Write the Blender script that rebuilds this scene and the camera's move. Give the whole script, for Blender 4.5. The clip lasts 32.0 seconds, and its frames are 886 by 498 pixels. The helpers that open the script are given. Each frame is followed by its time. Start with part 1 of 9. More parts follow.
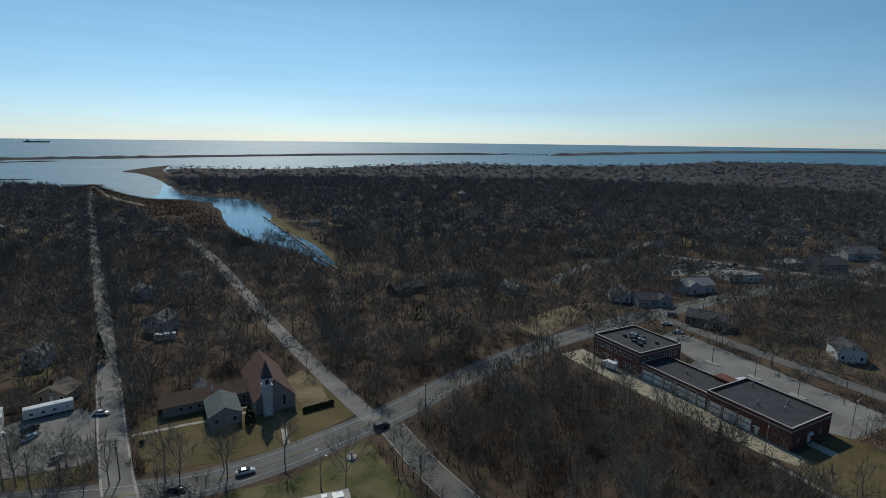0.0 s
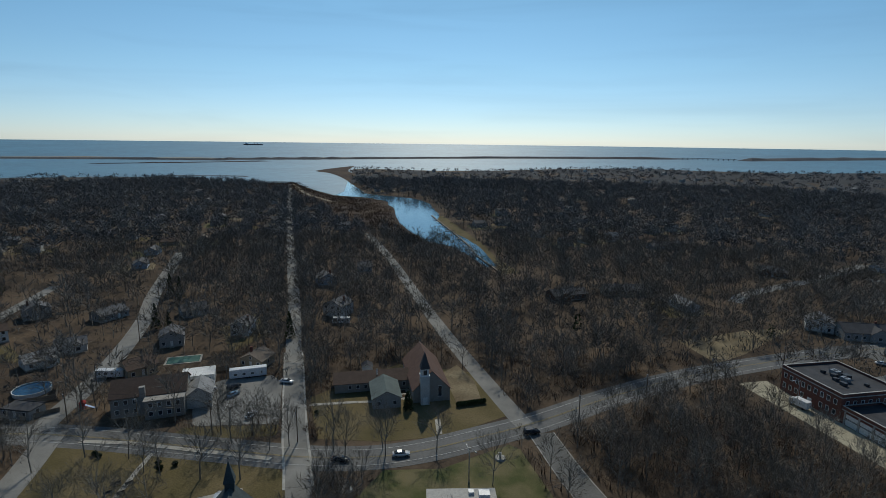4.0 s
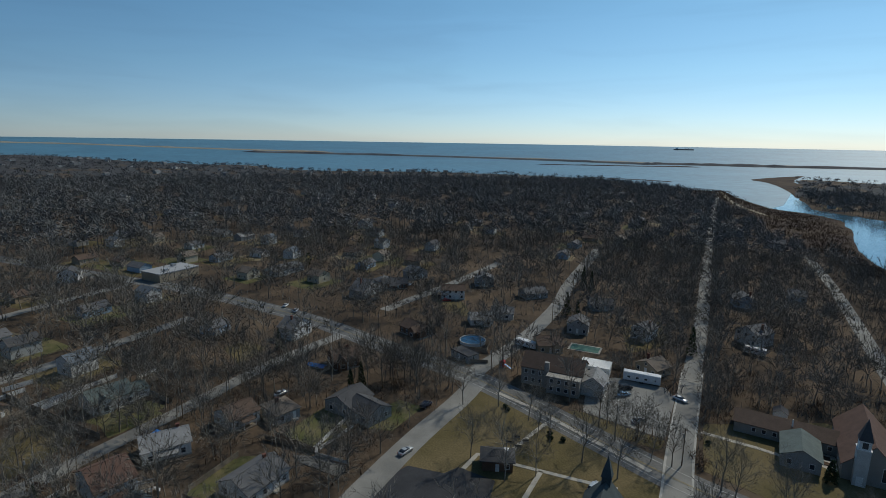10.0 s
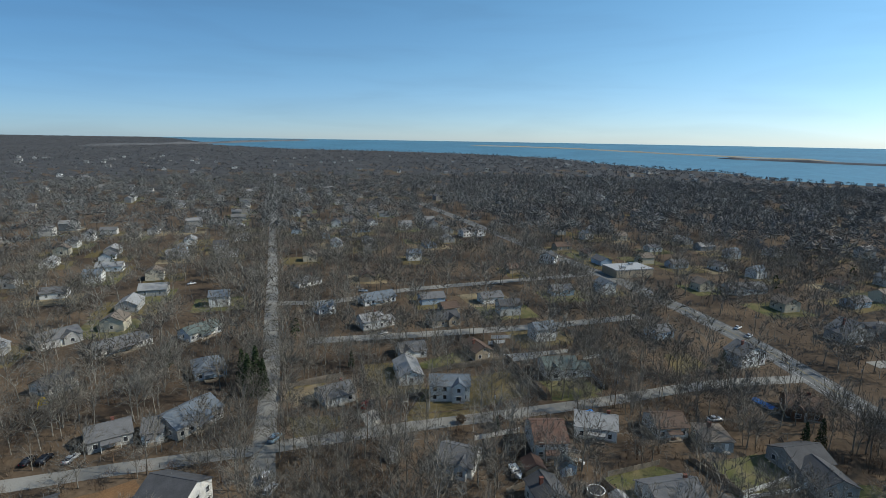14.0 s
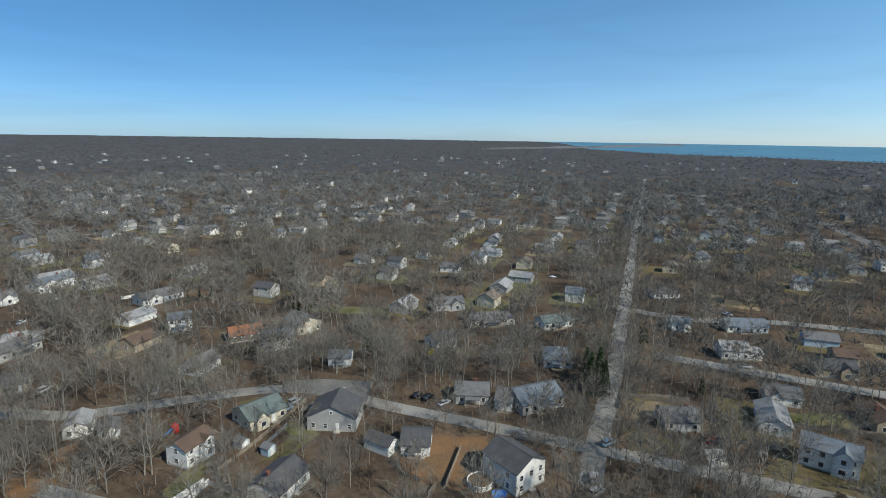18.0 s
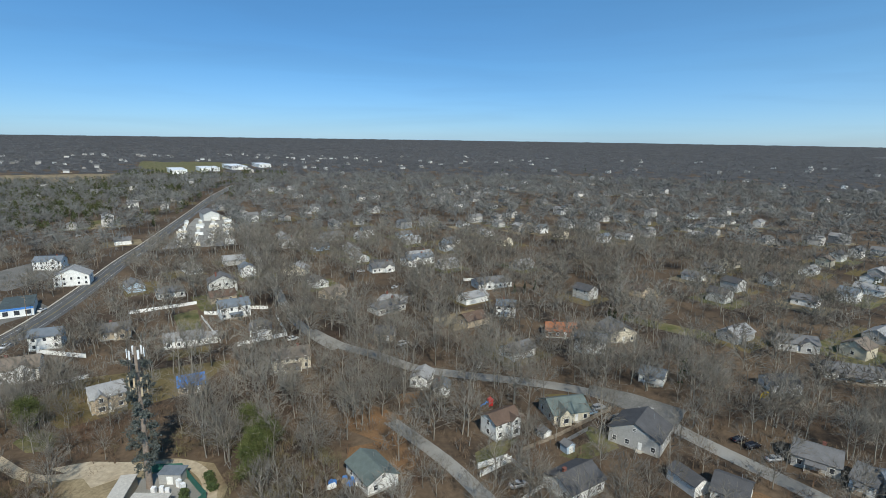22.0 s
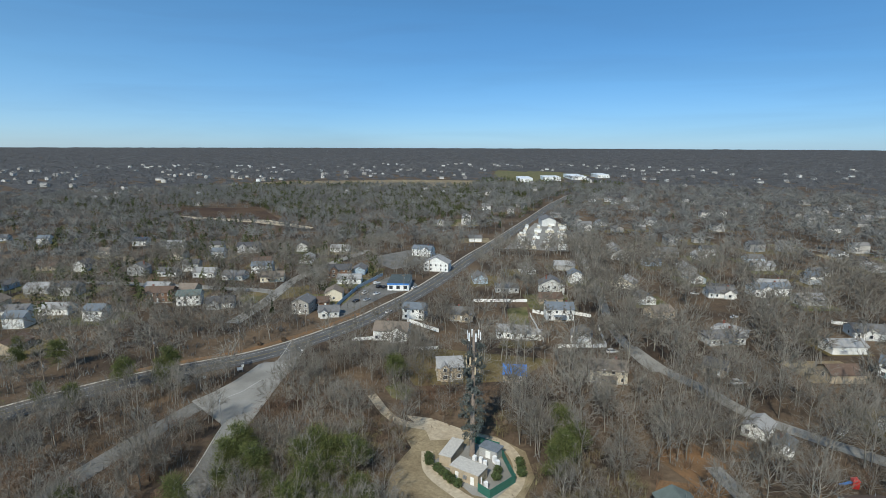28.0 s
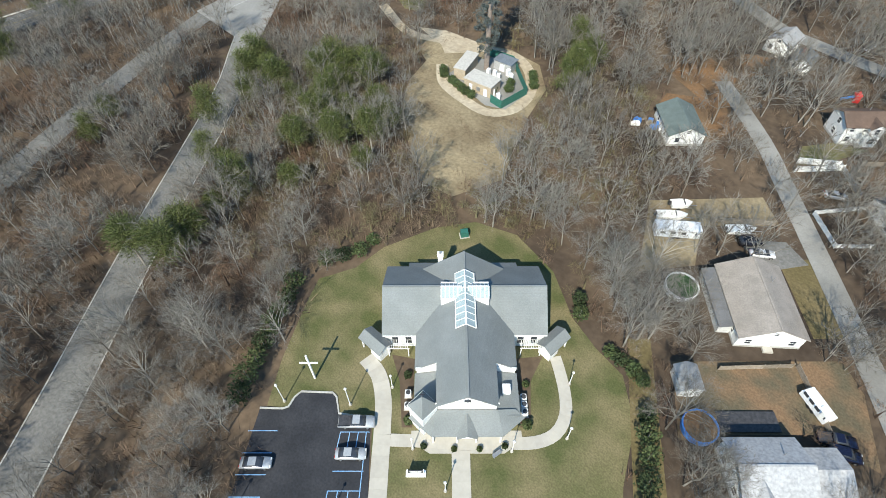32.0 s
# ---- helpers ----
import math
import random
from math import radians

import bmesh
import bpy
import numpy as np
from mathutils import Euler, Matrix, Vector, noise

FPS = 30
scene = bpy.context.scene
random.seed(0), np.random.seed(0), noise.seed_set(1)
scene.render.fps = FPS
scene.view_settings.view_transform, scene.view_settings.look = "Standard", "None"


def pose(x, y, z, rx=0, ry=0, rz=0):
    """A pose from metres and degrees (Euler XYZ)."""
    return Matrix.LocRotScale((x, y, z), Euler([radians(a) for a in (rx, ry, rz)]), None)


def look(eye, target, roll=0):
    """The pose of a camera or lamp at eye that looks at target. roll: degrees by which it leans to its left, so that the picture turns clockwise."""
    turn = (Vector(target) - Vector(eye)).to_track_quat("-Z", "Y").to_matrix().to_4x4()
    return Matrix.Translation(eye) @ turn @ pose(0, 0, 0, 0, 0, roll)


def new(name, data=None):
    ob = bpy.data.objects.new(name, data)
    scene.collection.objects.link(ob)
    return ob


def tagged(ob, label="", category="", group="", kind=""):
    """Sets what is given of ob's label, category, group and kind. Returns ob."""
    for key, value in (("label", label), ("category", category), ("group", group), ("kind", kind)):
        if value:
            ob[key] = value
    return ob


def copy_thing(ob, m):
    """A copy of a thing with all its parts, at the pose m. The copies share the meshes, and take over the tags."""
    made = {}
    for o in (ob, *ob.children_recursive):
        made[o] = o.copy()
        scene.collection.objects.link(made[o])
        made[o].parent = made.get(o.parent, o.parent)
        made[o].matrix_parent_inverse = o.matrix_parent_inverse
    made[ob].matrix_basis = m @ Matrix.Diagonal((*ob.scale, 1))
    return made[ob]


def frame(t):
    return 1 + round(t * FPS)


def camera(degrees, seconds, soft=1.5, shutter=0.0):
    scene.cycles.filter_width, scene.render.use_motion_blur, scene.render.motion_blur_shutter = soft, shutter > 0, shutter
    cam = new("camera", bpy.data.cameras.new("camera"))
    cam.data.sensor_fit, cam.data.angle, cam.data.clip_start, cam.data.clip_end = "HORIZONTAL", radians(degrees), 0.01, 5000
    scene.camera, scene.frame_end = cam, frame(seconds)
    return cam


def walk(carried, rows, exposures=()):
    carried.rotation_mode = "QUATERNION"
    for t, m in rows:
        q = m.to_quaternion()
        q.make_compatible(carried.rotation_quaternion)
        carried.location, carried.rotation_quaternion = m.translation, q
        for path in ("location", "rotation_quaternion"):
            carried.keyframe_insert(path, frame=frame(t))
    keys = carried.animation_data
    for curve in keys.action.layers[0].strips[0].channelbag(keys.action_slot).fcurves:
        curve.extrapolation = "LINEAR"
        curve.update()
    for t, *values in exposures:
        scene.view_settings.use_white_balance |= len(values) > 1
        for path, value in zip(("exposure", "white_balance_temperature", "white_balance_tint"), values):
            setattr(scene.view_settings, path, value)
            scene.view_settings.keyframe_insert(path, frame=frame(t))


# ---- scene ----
cam = camera(79.28, 32.0, 0.8)

# camera: hovers over one spot, pans round, then tilts down
PATH = (
    (0.0, pose(0, 0, 80, 78.51, -0.70, 0.10)),
    (0.5, pose(0, 0, 80, 78.54, -0.77, 1.12)),
    (1.0, pose(0, 0, 80, 78.54, -0.77, 2.29)),
    (1.5, pose(0, 0, 80, 78.59, -0.72, 3.33)),
    (2.0, pose(0, 0, 80, 78.60, -0.70, 6.04)),
    (2.5, pose(0, 0, 80, 78.57, -0.70, 9.11)),
    (3.0, pose(0, 0, 80, 78.61, -0.68, 12.23)),
    (3.5, pose(0, 0, 80, 78.59, -0.74, 15.19)),
    (4.0, pose(0, 0, 80, 78.63, -0.72, 17.57)),
    (4.5, pose(0, 0, 80, 78.60, -0.73, 19.55)),
    (6.5, pose(0, 0, 80, 78.67, -0.79, 25.37)),
    (7.0, pose(0, 0, 80, 78.71, -0.66, 26.12)),
    (7.5, pose(0, 0, 80, 78.73, -0.69, 27.29)),
    (8.0, pose(0, 0, 80, 78.73, -0.70, 29.52)),
    (8.5, pose(0, 0, 80, 78.73, -0.69, 33.41)),
    (9.0, pose(0, 0, 80, 78.66, -0.73, 42.15)),
    (9.5, pose(0, 0, 80, 78.58, -0.81, 51.49)),
    (10.0, pose(0, 0, 80, 78.49, -0.90, 60.67)),
    (10.5, pose(0, 0, 80, 78.42, -0.82, 69.87)),
    (11.0, pose(0, 0, 80, 78.37, -0.75, 77.57)),
    (11.5, pose(0, 0, 80, 78.37, -0.79, 83.65)),
    (12.0, pose(0, 0, 80, 78.32, -0.79, 88.56)),
    (12.5, pose(0, 0, 80, 78.34, -0.87, 92.87)),
    (13.0, pose(0, 0, 80, 78.33, -0.89, 97.45)),
    (13.5, pose(0, 0, 80, 78.28, -0.90, 102.52)),
    (14.0, pose(0, 0, 80, 78.31, -0.91, 107.87)),
    (14.5, pose(0, 0, 80, 78.27, -1.02, 113.19)),
    (16.5, pose(0, 0, 80, 78.20, -1.09, 130.95)),
    (17.0, pose(0, 0, 80, 78.18, -1.05, 134.23)),
    (17.5, pose(0, 0, 80, 78.19, -0.98, 139.86)),
    (18.0, pose(0, 0, 80, 78.21, -0.83, 145.77)),
    (18.5, pose(0, 0, 80, 78.18, -0.83, 151.88)),
    (19.0, pose(0, 0, 80, 78.20, -0.78, 156.87)),
    (19.5, pose(0, 0, 80, 78.18, -0.84, 161.38)),
    (20.0, pose(0, 0, 80, 78.19, -0.82, 165.36)),
    (20.5, pose(0, 0, 80, 78.19, -0.87, 169.31)),
    (21.0, pose(0, 0, 80, 78.19, -0.86, 173.29)),
    (21.5, pose(0, 0, 80, 78.20, -0.90, 176.85)),
    (22.0, pose(0, 0, 80, 78.23, -0.83, 180.14)),
    (22.5, pose(0, 0, 80, 78.24, -0.83, 183.44)),
    (23.0, pose(0, 0, 80, 78.31, -0.83, 186.46)),
    (23.5, pose(0, 0, 80, 78.36, -0.72, 189.45)),
    (24.0, pose(0, 0, 80, 78.41, -0.67, 192.58)),
    (24.5, pose(0, 0, 80, 78.43, -0.69, 196.00)),
    (25.0, pose(0, 0, 80, 78.42, -0.68, 199.43)),
    (25.5, pose(0, 0, 80, 78.43, -0.63, 203.02)),
    (26.0, pose(0, 0, 80, 78.50, -0.60, 206.47)),
    (26.5, pose(0, 0, 80, 78.53, -0.53, 210.01)),
    (28.5, pose(0, 0, 80, 78.73, -0.28, 215.50)),
    (29.0, pose(0, 0, 80, 76.04, -0.20, 215.75)),
    (29.5, pose(0, 0, 80, 72.78, -0.13, 216.01)),
    (30.0, pose(0, 0, 80, 66.72, -0.05, 216.22)),
    (30.5, pose(0, 0, 80, 57.53, 0.07, 216.31)),
    (31.0, pose(0, 0, 80, 48.30, 0.14, 216.43)),
    (31.5, pose(0, 0, 80, 39.69, 0.24, 216.40)),
    (32.0, pose(0, 0, 80, 39.27, 0.29, 216.38)),
)
EXPOSURES = ((0.0, -1.2), (4.5, -1.2), (7.0, -1.2), (8.5, -1.28), (10.5, -1.0), (12.0, -0.66), (14.0, -0.38), (19.0, -0.14), (26.0, -0.12), (28.5, -0.16), (30.0, 0.12), (31.0, 0.5), (32.0, 0.55))
walk(cam, PATH, EXPOSURES)

# ---- light ----
SUN_AZ, SUN_EL = 17.0, 43.0          # degrees: turn to the left of +y, height
world = bpy.data.worlds.new("sky")
world.use_nodes = True
scene.world = world
wt = world.node_tree
sky = wt.nodes.new("ShaderNodeTexSky")
sky.sky_type = "NISHITA"
sky.sun_disc = False
sky.sun_elevation = radians(SUN_EL)
sky.sun_rotation = radians(-SUN_AZ)
sky.altitude = 1500.0
sky.air_density, sky.dust_density, sky.ozone_density = 0.9, 0.45, 1.2
# haze scatters more light on the sun's side of the sky
facing = wt.nodes.new("ShaderNodeVectorMath")
facing.operation = "DOT_PRODUCT"
facing.inputs[1].default_value = (-math.sin(radians(SUN_AZ)) * math.cos(radians(SUN_EL)), math.cos(radians(SUN_AZ)) * math.cos(radians(SUN_EL)), math.sin(radians(SUN_EL)))
wt.links.new(wt.nodes.new("ShaderNodeTexCoord").outputs["Generated"], facing.inputs[0])
scatter = wt.nodes.new("ShaderNodeMapRange")
scatter.inputs["From Min"].default_value, scatter.inputs["From Max"].default_value = -0.6, 0.85
wt.links.new(facing.outputs["Value"], scatter.inputs["Value"])
haze, tint = wt.nodes.new("ShaderNodeMix"), wt.nodes.new("ShaderNodeMix")
haze.data_type = tint.data_type = "RGBA"
tint.blend_type = "MULTIPLY"
haze.inputs[6].default_value, haze.inputs[7].default_value = (0.61, 0.975, 1.36, 1), (2.15, 2.5, 2.66, 1)
tint.inputs[0].default_value = 1.0
wt.links.new(scatter.outputs[0], haze.inputs[0])
wt.links.new(sky.outputs[0], tint.inputs[6])
wt.links.new(haze.outputs[2], tint.inputs[7])
# bluer near the horizon, more azure higher up, with faint streaks of thin cloud
way = wt.nodes.new("ShaderNodeTexCoord").outputs["Generated"]
split = wt.nodes.new("ShaderNodeSeparateXYZ")
wt.links.new(way, split.inputs[0])
height = wt.nodes.new("ShaderNodeValToRGB")
for at, c in ((0.0, (0.95, 0.91, 1.02)), (0.05, (0.93, 0.95, 1.0)), (0.12, (0.92, 1.03, 1.0)), (0.25, (0.88, 1.10, 1.03))):
    stop = height.color_ramp.elements[0] if at == 0.0 else height.color_ramp.elements.new(at)
    stop.color = (*c, 1)
height.color_ramp.elements[-1].position, height.color_ramp.elements[-1].color = 0.6, (0.9, 1.08, 0.98, 1)
wt.links.new(split.outputs[2], height.inputs[0])
azure = wt.nodes.new("ShaderNodeMix")
azure.data_type, azure.blend_type = "RGBA", "MULTIPLY"
azure.inputs[0].default_value = 1.0
wt.links.new(tint.outputs[2], azure.inputs[6])
wt.links.new(height.outputs[0], azure.inputs[7])
flat = wt.nodes.new("ShaderNodeVectorMath")
flat.operation = "MULTIPLY"
flat.inputs[1].default_value = (1.3, 2.2, 16.0)
wt.links.new(way, flat.inputs[0])
wisp = wt.nodes.new("ShaderNodeTexNoise")
wisp.inputs["Scale"].default_value, wisp.inputs["Detail"].default_value, wisp.inputs["Distortion"].default_value = 1.6, 6, 0.6
wt.links.new(flat.outputs[0], wisp.inputs["Vector"])
veil = wt.nodes.new("ShaderNodeMapRange")
veil.inputs["From Min"].default_value, veil.inputs["From Max"].default_value, veil.inputs["To Max"].default_value = 0.46, 0.78, 0.16
wt.links.new(wisp.outputs["Fac"], veil.inputs["Value"])
cloud = wt.nodes.new("ShaderNodeMix")
cloud.data_type, cloud.blend_type = "RGBA", "SCREEN"
cloud.inputs[7].default_value = (0.62, 0.60, 0.56, 1)
wt.links.new(veil.outputs[0], cloud.inputs[0])
wt.links.new(azure.outputs[2], cloud.inputs[6])
wt.links.new(cloud.outputs[2], wt.nodes["Background"].inputs[0])
wt.nodes["Background"].inputs[1].default_value = 0.082
sun_data = bpy.data.lights.new("sun", "SUN")
sun_data.energy, sun_data.angle, sun_data.color = 5.0, radians(0.55), (1.0, 0.955, 0.82)
sun = new("sun", sun_data)
sun.matrix_world = look((0, 0, 0), (math.sin(radians(SUN_AZ)) * math.cos(radians(SUN_EL)),
                                    -math.cos(radians(SUN_AZ)) * math.cos(radians(SUN_EL)), -math.sin(radians(SUN_EL))))


# ---- materials ----
def mat(name, c1, c2=None, scale=2.0, rough=0.85, metal=0.0, bump=0.15, fine=9.0, vary="", amount=0.25, coords="Object", spec=0.3, stripes=0.0, grit=0.2):
    """Two tones mixed by noise at two sizes, with relief; vary: Object or Island gives each piece a tone of its own; stripes: metres between siding boards."""
    m = bpy.data.materials.new(name)
    m.use_nodes = True
    t, n = m.node_tree, m.node_tree.nodes
    b = n["Principled BSDF"]
    b.inputs["Roughness"].default_value, b.inputs["Metallic"].default_value = rough, metal
    b.inputs["Specular IOR Level"].default_value = spec
    c2 = c2 or tuple(v * 0.8 for v in c1)
    if coords == "World":
        at = n.new("ShaderNodeNewGeometry").outputs["Position"]
    else:
        at = n.new("ShaderNodeTexCoord").outputs["Object"]
    big, small = n.new("ShaderNodeTexNoise"), n.new("ShaderNodeTexNoise")
    big.inputs["Scale"].default_value, big.inputs["Detail"].default_value = scale, 5
    small.inputs["Scale"].default_value, small.inputs["Detail"].default_value = scale * fine, 3
    for q in (big, small):
        t.links.new(at, q.inputs["Vector"])
    ramp = n.new("ShaderNodeValToRGB")
    ramp.color_ramp.elements[0].position, ramp.color_ramp.elements[1].position = 0.36, 0.64
    ramp.color_ramp.elements[0].color, ramp.color_ramp.elements[1].color = (*c1, 1), (*c2, 1)
    t.links.new(big.outputs["Fac"], ramp.inputs[0])
    hsv = n.new("ShaderNodeHueSaturation")
    grain = n.new("ShaderNodeMapRange")
    grain.inputs["From Min"].default_value, grain.inputs["From Max"].default_value = 0.3, 0.7
    grain.inputs["To Min"].default_value, grain.inputs["To Max"].default_value = 1 - grit, 1 + grit
    t.links.new(small.outputs["Fac"], grain.inputs["Value"])
    t.links.new(ramp.outputs[0], hsv.inputs["Color"])
    value = grain.outputs[0]
    if vary:
        if vary == "Object":
            rnd = n.new("ShaderNodeObjectInfo").outputs["Random"]
        else:
            rnd = n.new("ShaderNodeNewGeometry").outputs["Random Per Island"]
        span = n.new("ShaderNodeMapRange")
        span.inputs["To Min"].default_value, span.inputs["To Max"].default_value = 1 - amount, 1 + amount
        t.links.new(rnd, span.inputs["Value"])
        mul = n.new("ShaderNodeMath")
        mul.operation = "MULTIPLY"
        t.links.new(value, mul.inputs[0]), t.links.new(span.outputs[0], mul.inputs[1])
        value = mul.outputs[0]
    t.links.new(value, hsv.inputs["Value"])
    t.links.new(hsv.outputs[0], b.inputs["Base Color"])
    if bump:
        bp = n.new("ShaderNodeBump")
        bp.inputs["Strength"].default_value, bp.inputs["Distance"].default_value = bump, 0.1
        t.links.new(small.outputs["Fac"], bp.inputs["Height"])
        if stripes:
            wave = n.new("ShaderNodeTexWave")
            wave.bands_direction, wave.wave_profile = "Z", "SAW"
            wave.inputs["Scale"].default_value = 0.314 / stripes
            t.links.new(at, wave.inputs["Vector"])
            bp2 = n.new("ShaderNodeBump")
            bp2.inputs["Strength"].default_value, bp2.inputs["Distance"].default_value = 0.5, 0.02
            t.links.new(wave.outputs["Fac"], bp2.inputs["Height"])
            t.links.new(bp.outputs[0], bp2.inputs["Normal"])
            bp = bp2
        t.links.new(bp.outputs[0], b.inputs["Normal"])
    return m


def water_mat(name, color, ripple, size, rough):
    m = mat(name, color, tuple(v * 0.8 for v in color), 0.004, rough, bump=0, coords="World", spec=0.5)
    t, n = m.node_tree, m.node_tree.nodes
    at = n.new("ShaderNodeNewGeometry").outputs["Position"]
    w1 = n.new("ShaderNodeTexNoise")
    w1.inputs["Scale"].default_value, w1.inputs["Detail"].default_value = size, 4
    t.links.new(at, w1.inputs["Vector"])
    bp = n.new("ShaderNodeBump")
    bp.inputs["Strength"].default_value, bp.inputs["Distance"].default_value = ripple, 1.0
    t.links.new(w1.outputs["Fac"], bp.inputs["Height"])
    t.links.new(bp.outputs[0], n["Principled BSDF"].inputs["Normal"])
    return m


M_GROUND = mat("leaf_litter", (0.060, 0.045, 0.034), (0.13, 0.094, 0.064), 0.03, 0.95, bump=0.6, fine=22, coords="World", spec=0.1)
M_LAWN = mat("winter_grass", (0.11, 0.09, 0.042), (0.16, 0.125, 0.066), 0.08, 0.95, bump=0.5, fine=25, coords="World", spec=0.1)
M_GREEN = mat("green_grass", (0.082, 0.09, 0.036), (0.17, 0.145, 0.078), 0.16, 0.95, bump=0.5, fine=22, coords="World", spec=0.1)
M_DRY = mat("dry_field", (0.27, 0.22, 0.14), (0.15, 0.115, 0.072), 0.09, 0.95, bump=0.5, fine=15, coords="World", spec=0.1)
M_RUST = mat("rust_leaves", (0.20, 0.115, 0.06), (0.135, 0.09, 0.055), 0.15, 0.95, bump=0.6, fine=15, coords="World", spec=0.1)
M_MARSH = mat("marsh_reed", (0.05, 0.033, 0.025), (0.085, 0.057, 0.038), 0.02, 0.95, bump=0.6, fine=20, coords="World", spec=0.1)
M_SAND = mat("sand", (0.42, 0.36, 0.27), (0.34, 0.28, 0.2), 0.1, 0.95, bump=0.3, coords="World", spec=0.1)
M_ASPHALT = mat("old_asphalt", (0.118, 0.116, 0.11), (0.165, 0.16, 0.15), 0.12, 0.9, bump=0.2, fine=18, coords="World", spec=0.25)
M_MAINROAD = mat("road_asphalt", (0.12, 0.12, 0.118), (0.16, 0.158, 0.153), 0.1, 0.85, bump=0.2, fine=18, coords="World", spec=0.25)
M_PALEROAD = mat("worn_pale_asphalt", (0.185, 0.18, 0.167), (0.265, 0.258, 0.24), 0.09, 0.9, bump=0.08, fine=40, coords="World", spec=0.25, grit=0.1)
M_DARKROAD = mat("dark_asphalt", (0.08, 0.08, 0.082), (0.108, 0.107, 0.106), 0.12, 0.85, bump=0.1, fine=20, coords="World")
M_BLACKTOP = mat("fresh_blacktop", (0.022, 0.023, 0.027), (0.034, 0.035, 0.04), 0.25, 0.7, bump=0.2, fine=12, coords="World", spec=0.3)
M_CONCRETE = mat("concrete", (0.43, 0.40, 0.345), (0.38, 0.355, 0.31), 0.15, 0.9, bump=0.08, vary="Object", amount=0.05, coords="World", grit=0.05)
M_KERB = mat("kerb_concrete", (0.42, 0.41, 0.38), (0.34, 0.33, 0.3), 0.5, 0.9, coords="World")
M_YELLOW = mat("yellow_line", (0.34, 0.26, 0.10), None, 2, 0.8, coords="World")
M_WHITELINE = mat("white_line", (0.6, 0.6, 0.58), None, 2, 0.8, coords="World")
M_BLUELINE = mat("blue_line", (0.16, 0.35, 0.62), (0.3, 0.45, 0.65), 2, 0.8, coords="World")
M_SEA = water_mat("sea_water", (0.075, 0.195, 0.27), 0.5, 0.25, 0.44)
M_CREEK = water_mat("creek_water", (0.05, 0.13, 0.20), 0.12, 0.35, 0.08)
M_BARK = mat("grey_bark", (0.175, 0.16, 0.137), (0.28, 0.262, 0.228), 0.05, 0.95, bump=0, fine=10, coords="World", spec=0.1)
M_TWIG = mat("bare_twigs", (0.132, 0.118, 0.10), (0.20, 0.184, 0.16), 0.035, 0.95, bump=0, fine=6, coords="World", spec=0.1)
M_BRUSH = mat("brown_brush", (0.122, 0.077, 0.054), (0.168, 0.125, 0.088), 0.05, 0.95, bump=0, fine=6, coords="World", spec=0.1)
M_OLIVE = mat("olive_shrubs", (0.13, 0.105, 0.055), (0.165, 0.15, 0.085), 0.06, 0.95, bump=0, fine=6, coords="World", spec=0.1)
# same twigs farther off, greyed towards blue: distance haze mixed into the colour
M_HAZETWIG = mat("far_twigs_hazed", (0.124, 0.122, 0.117), (0.18, 0.177, 0.168), 0.03, 0.95, bump=0, fine=6, coords="World", spec=0.1)
# shade between far crowns painted as a dark tone, cooled for distance haze
M_WOODSHADE = mat("painted_wood_shade", (0.058, 0.057, 0.058), (0.09, 0.089, 0.09), 0.03, 0.95, bump=0.8, fine=9, coords="World", spec=0.05)
# darker and bluer than near twigs: crown self-shading and haze in the colour
M_HAZEWOOD = mat("far_woods_hazed", (0.10, 0.10, 0.104), (0.145, 0.145, 0.148), 0.012, 0.95, bump=0.8, fine=18, coords="World", spec=0.1)
M_PINE = mat("pine_needles", (0.066, 0.083, 0.028), (0.108, 0.118, 0.042), 0.6, 0.9, bump=0, vary="Island", amount=0.35, spec=0.15)
M_FARPINE = mat("far_pine_needles", (0.045, 0.056, 0.024), (0.08, 0.085, 0.036), 0.02, 0.9, bump=0, vary="Island", amount=0.35, coords="World", spec=0.15)
M_FIR = mat("dark_fir", (0.03, 0.045, 0.02), (0.05, 0.065, 0.03), 0.6, 0.9, bump=0, vary="Island", amount=0.35, spec=0.15)
M_HEDGE = mat("hedge_leaves", (0.05, 0.075, 0.03), (0.085, 0.10, 0.04), 0.8, 0.9, bump=0, vary="Island", amount=0.35, spec=0.2)
M_GLASS = mat("dark_window_glass", (0.03, 0.035, 0.045), (0.05, 0.055, 0.065), 1.0, 0.08, bump=0, spec=0.6)
M_TRIM = mat("white_trim", (0.78, 0.78, 0.76), (0.7, 0.7, 0.68), 1.5, 0.6, bump=0.05)
M_WHITEMETAL = mat("white_metal", (0.75, 0.76, 0.77), (0.66, 0.67, 0.69), 0.8, 0.4, bump=0.05)
M_STEEL = mat("galvanised_steel", (0.42, 0.43, 0.44), (0.34, 0.35, 0.36), 3, 0.45, 0.7, bump=0.05)
M_DARKMETAL = mat("dark_metal", (0.05, 0.05, 0.055), (0.08, 0.08, 0.085), 2, 0.5, 0.3, bump=0.05)
M_WOODPOLE = mat("pole_wood", (0.16, 0.12, 0.085), (0.22, 0.17, 0.125), 3, 0.9, bump=0.3)
M_FENCEWOOD = mat("weathered_fence", (0.20, 0.165, 0.125), (0.27, 0.23, 0.185), 1.5, 0.9, bump=0.2, vary="Object", amount=0.2)
M_TYRE = mat("tyre_rubber", (0.02, 0.02, 0.02), None, 5, 0.8)
M_BRICK = mat("red_brick", (0.19, 0.078, 0.058), (0.145, 0.062, 0.048), 1.2, 0.9, bump=0.3, fine=14)
M_TARROOF = mat("black_roofing", (0.035, 0.036, 0.042), (0.055, 0.056, 0.062), 0.35, 0.75, bump=0.15)
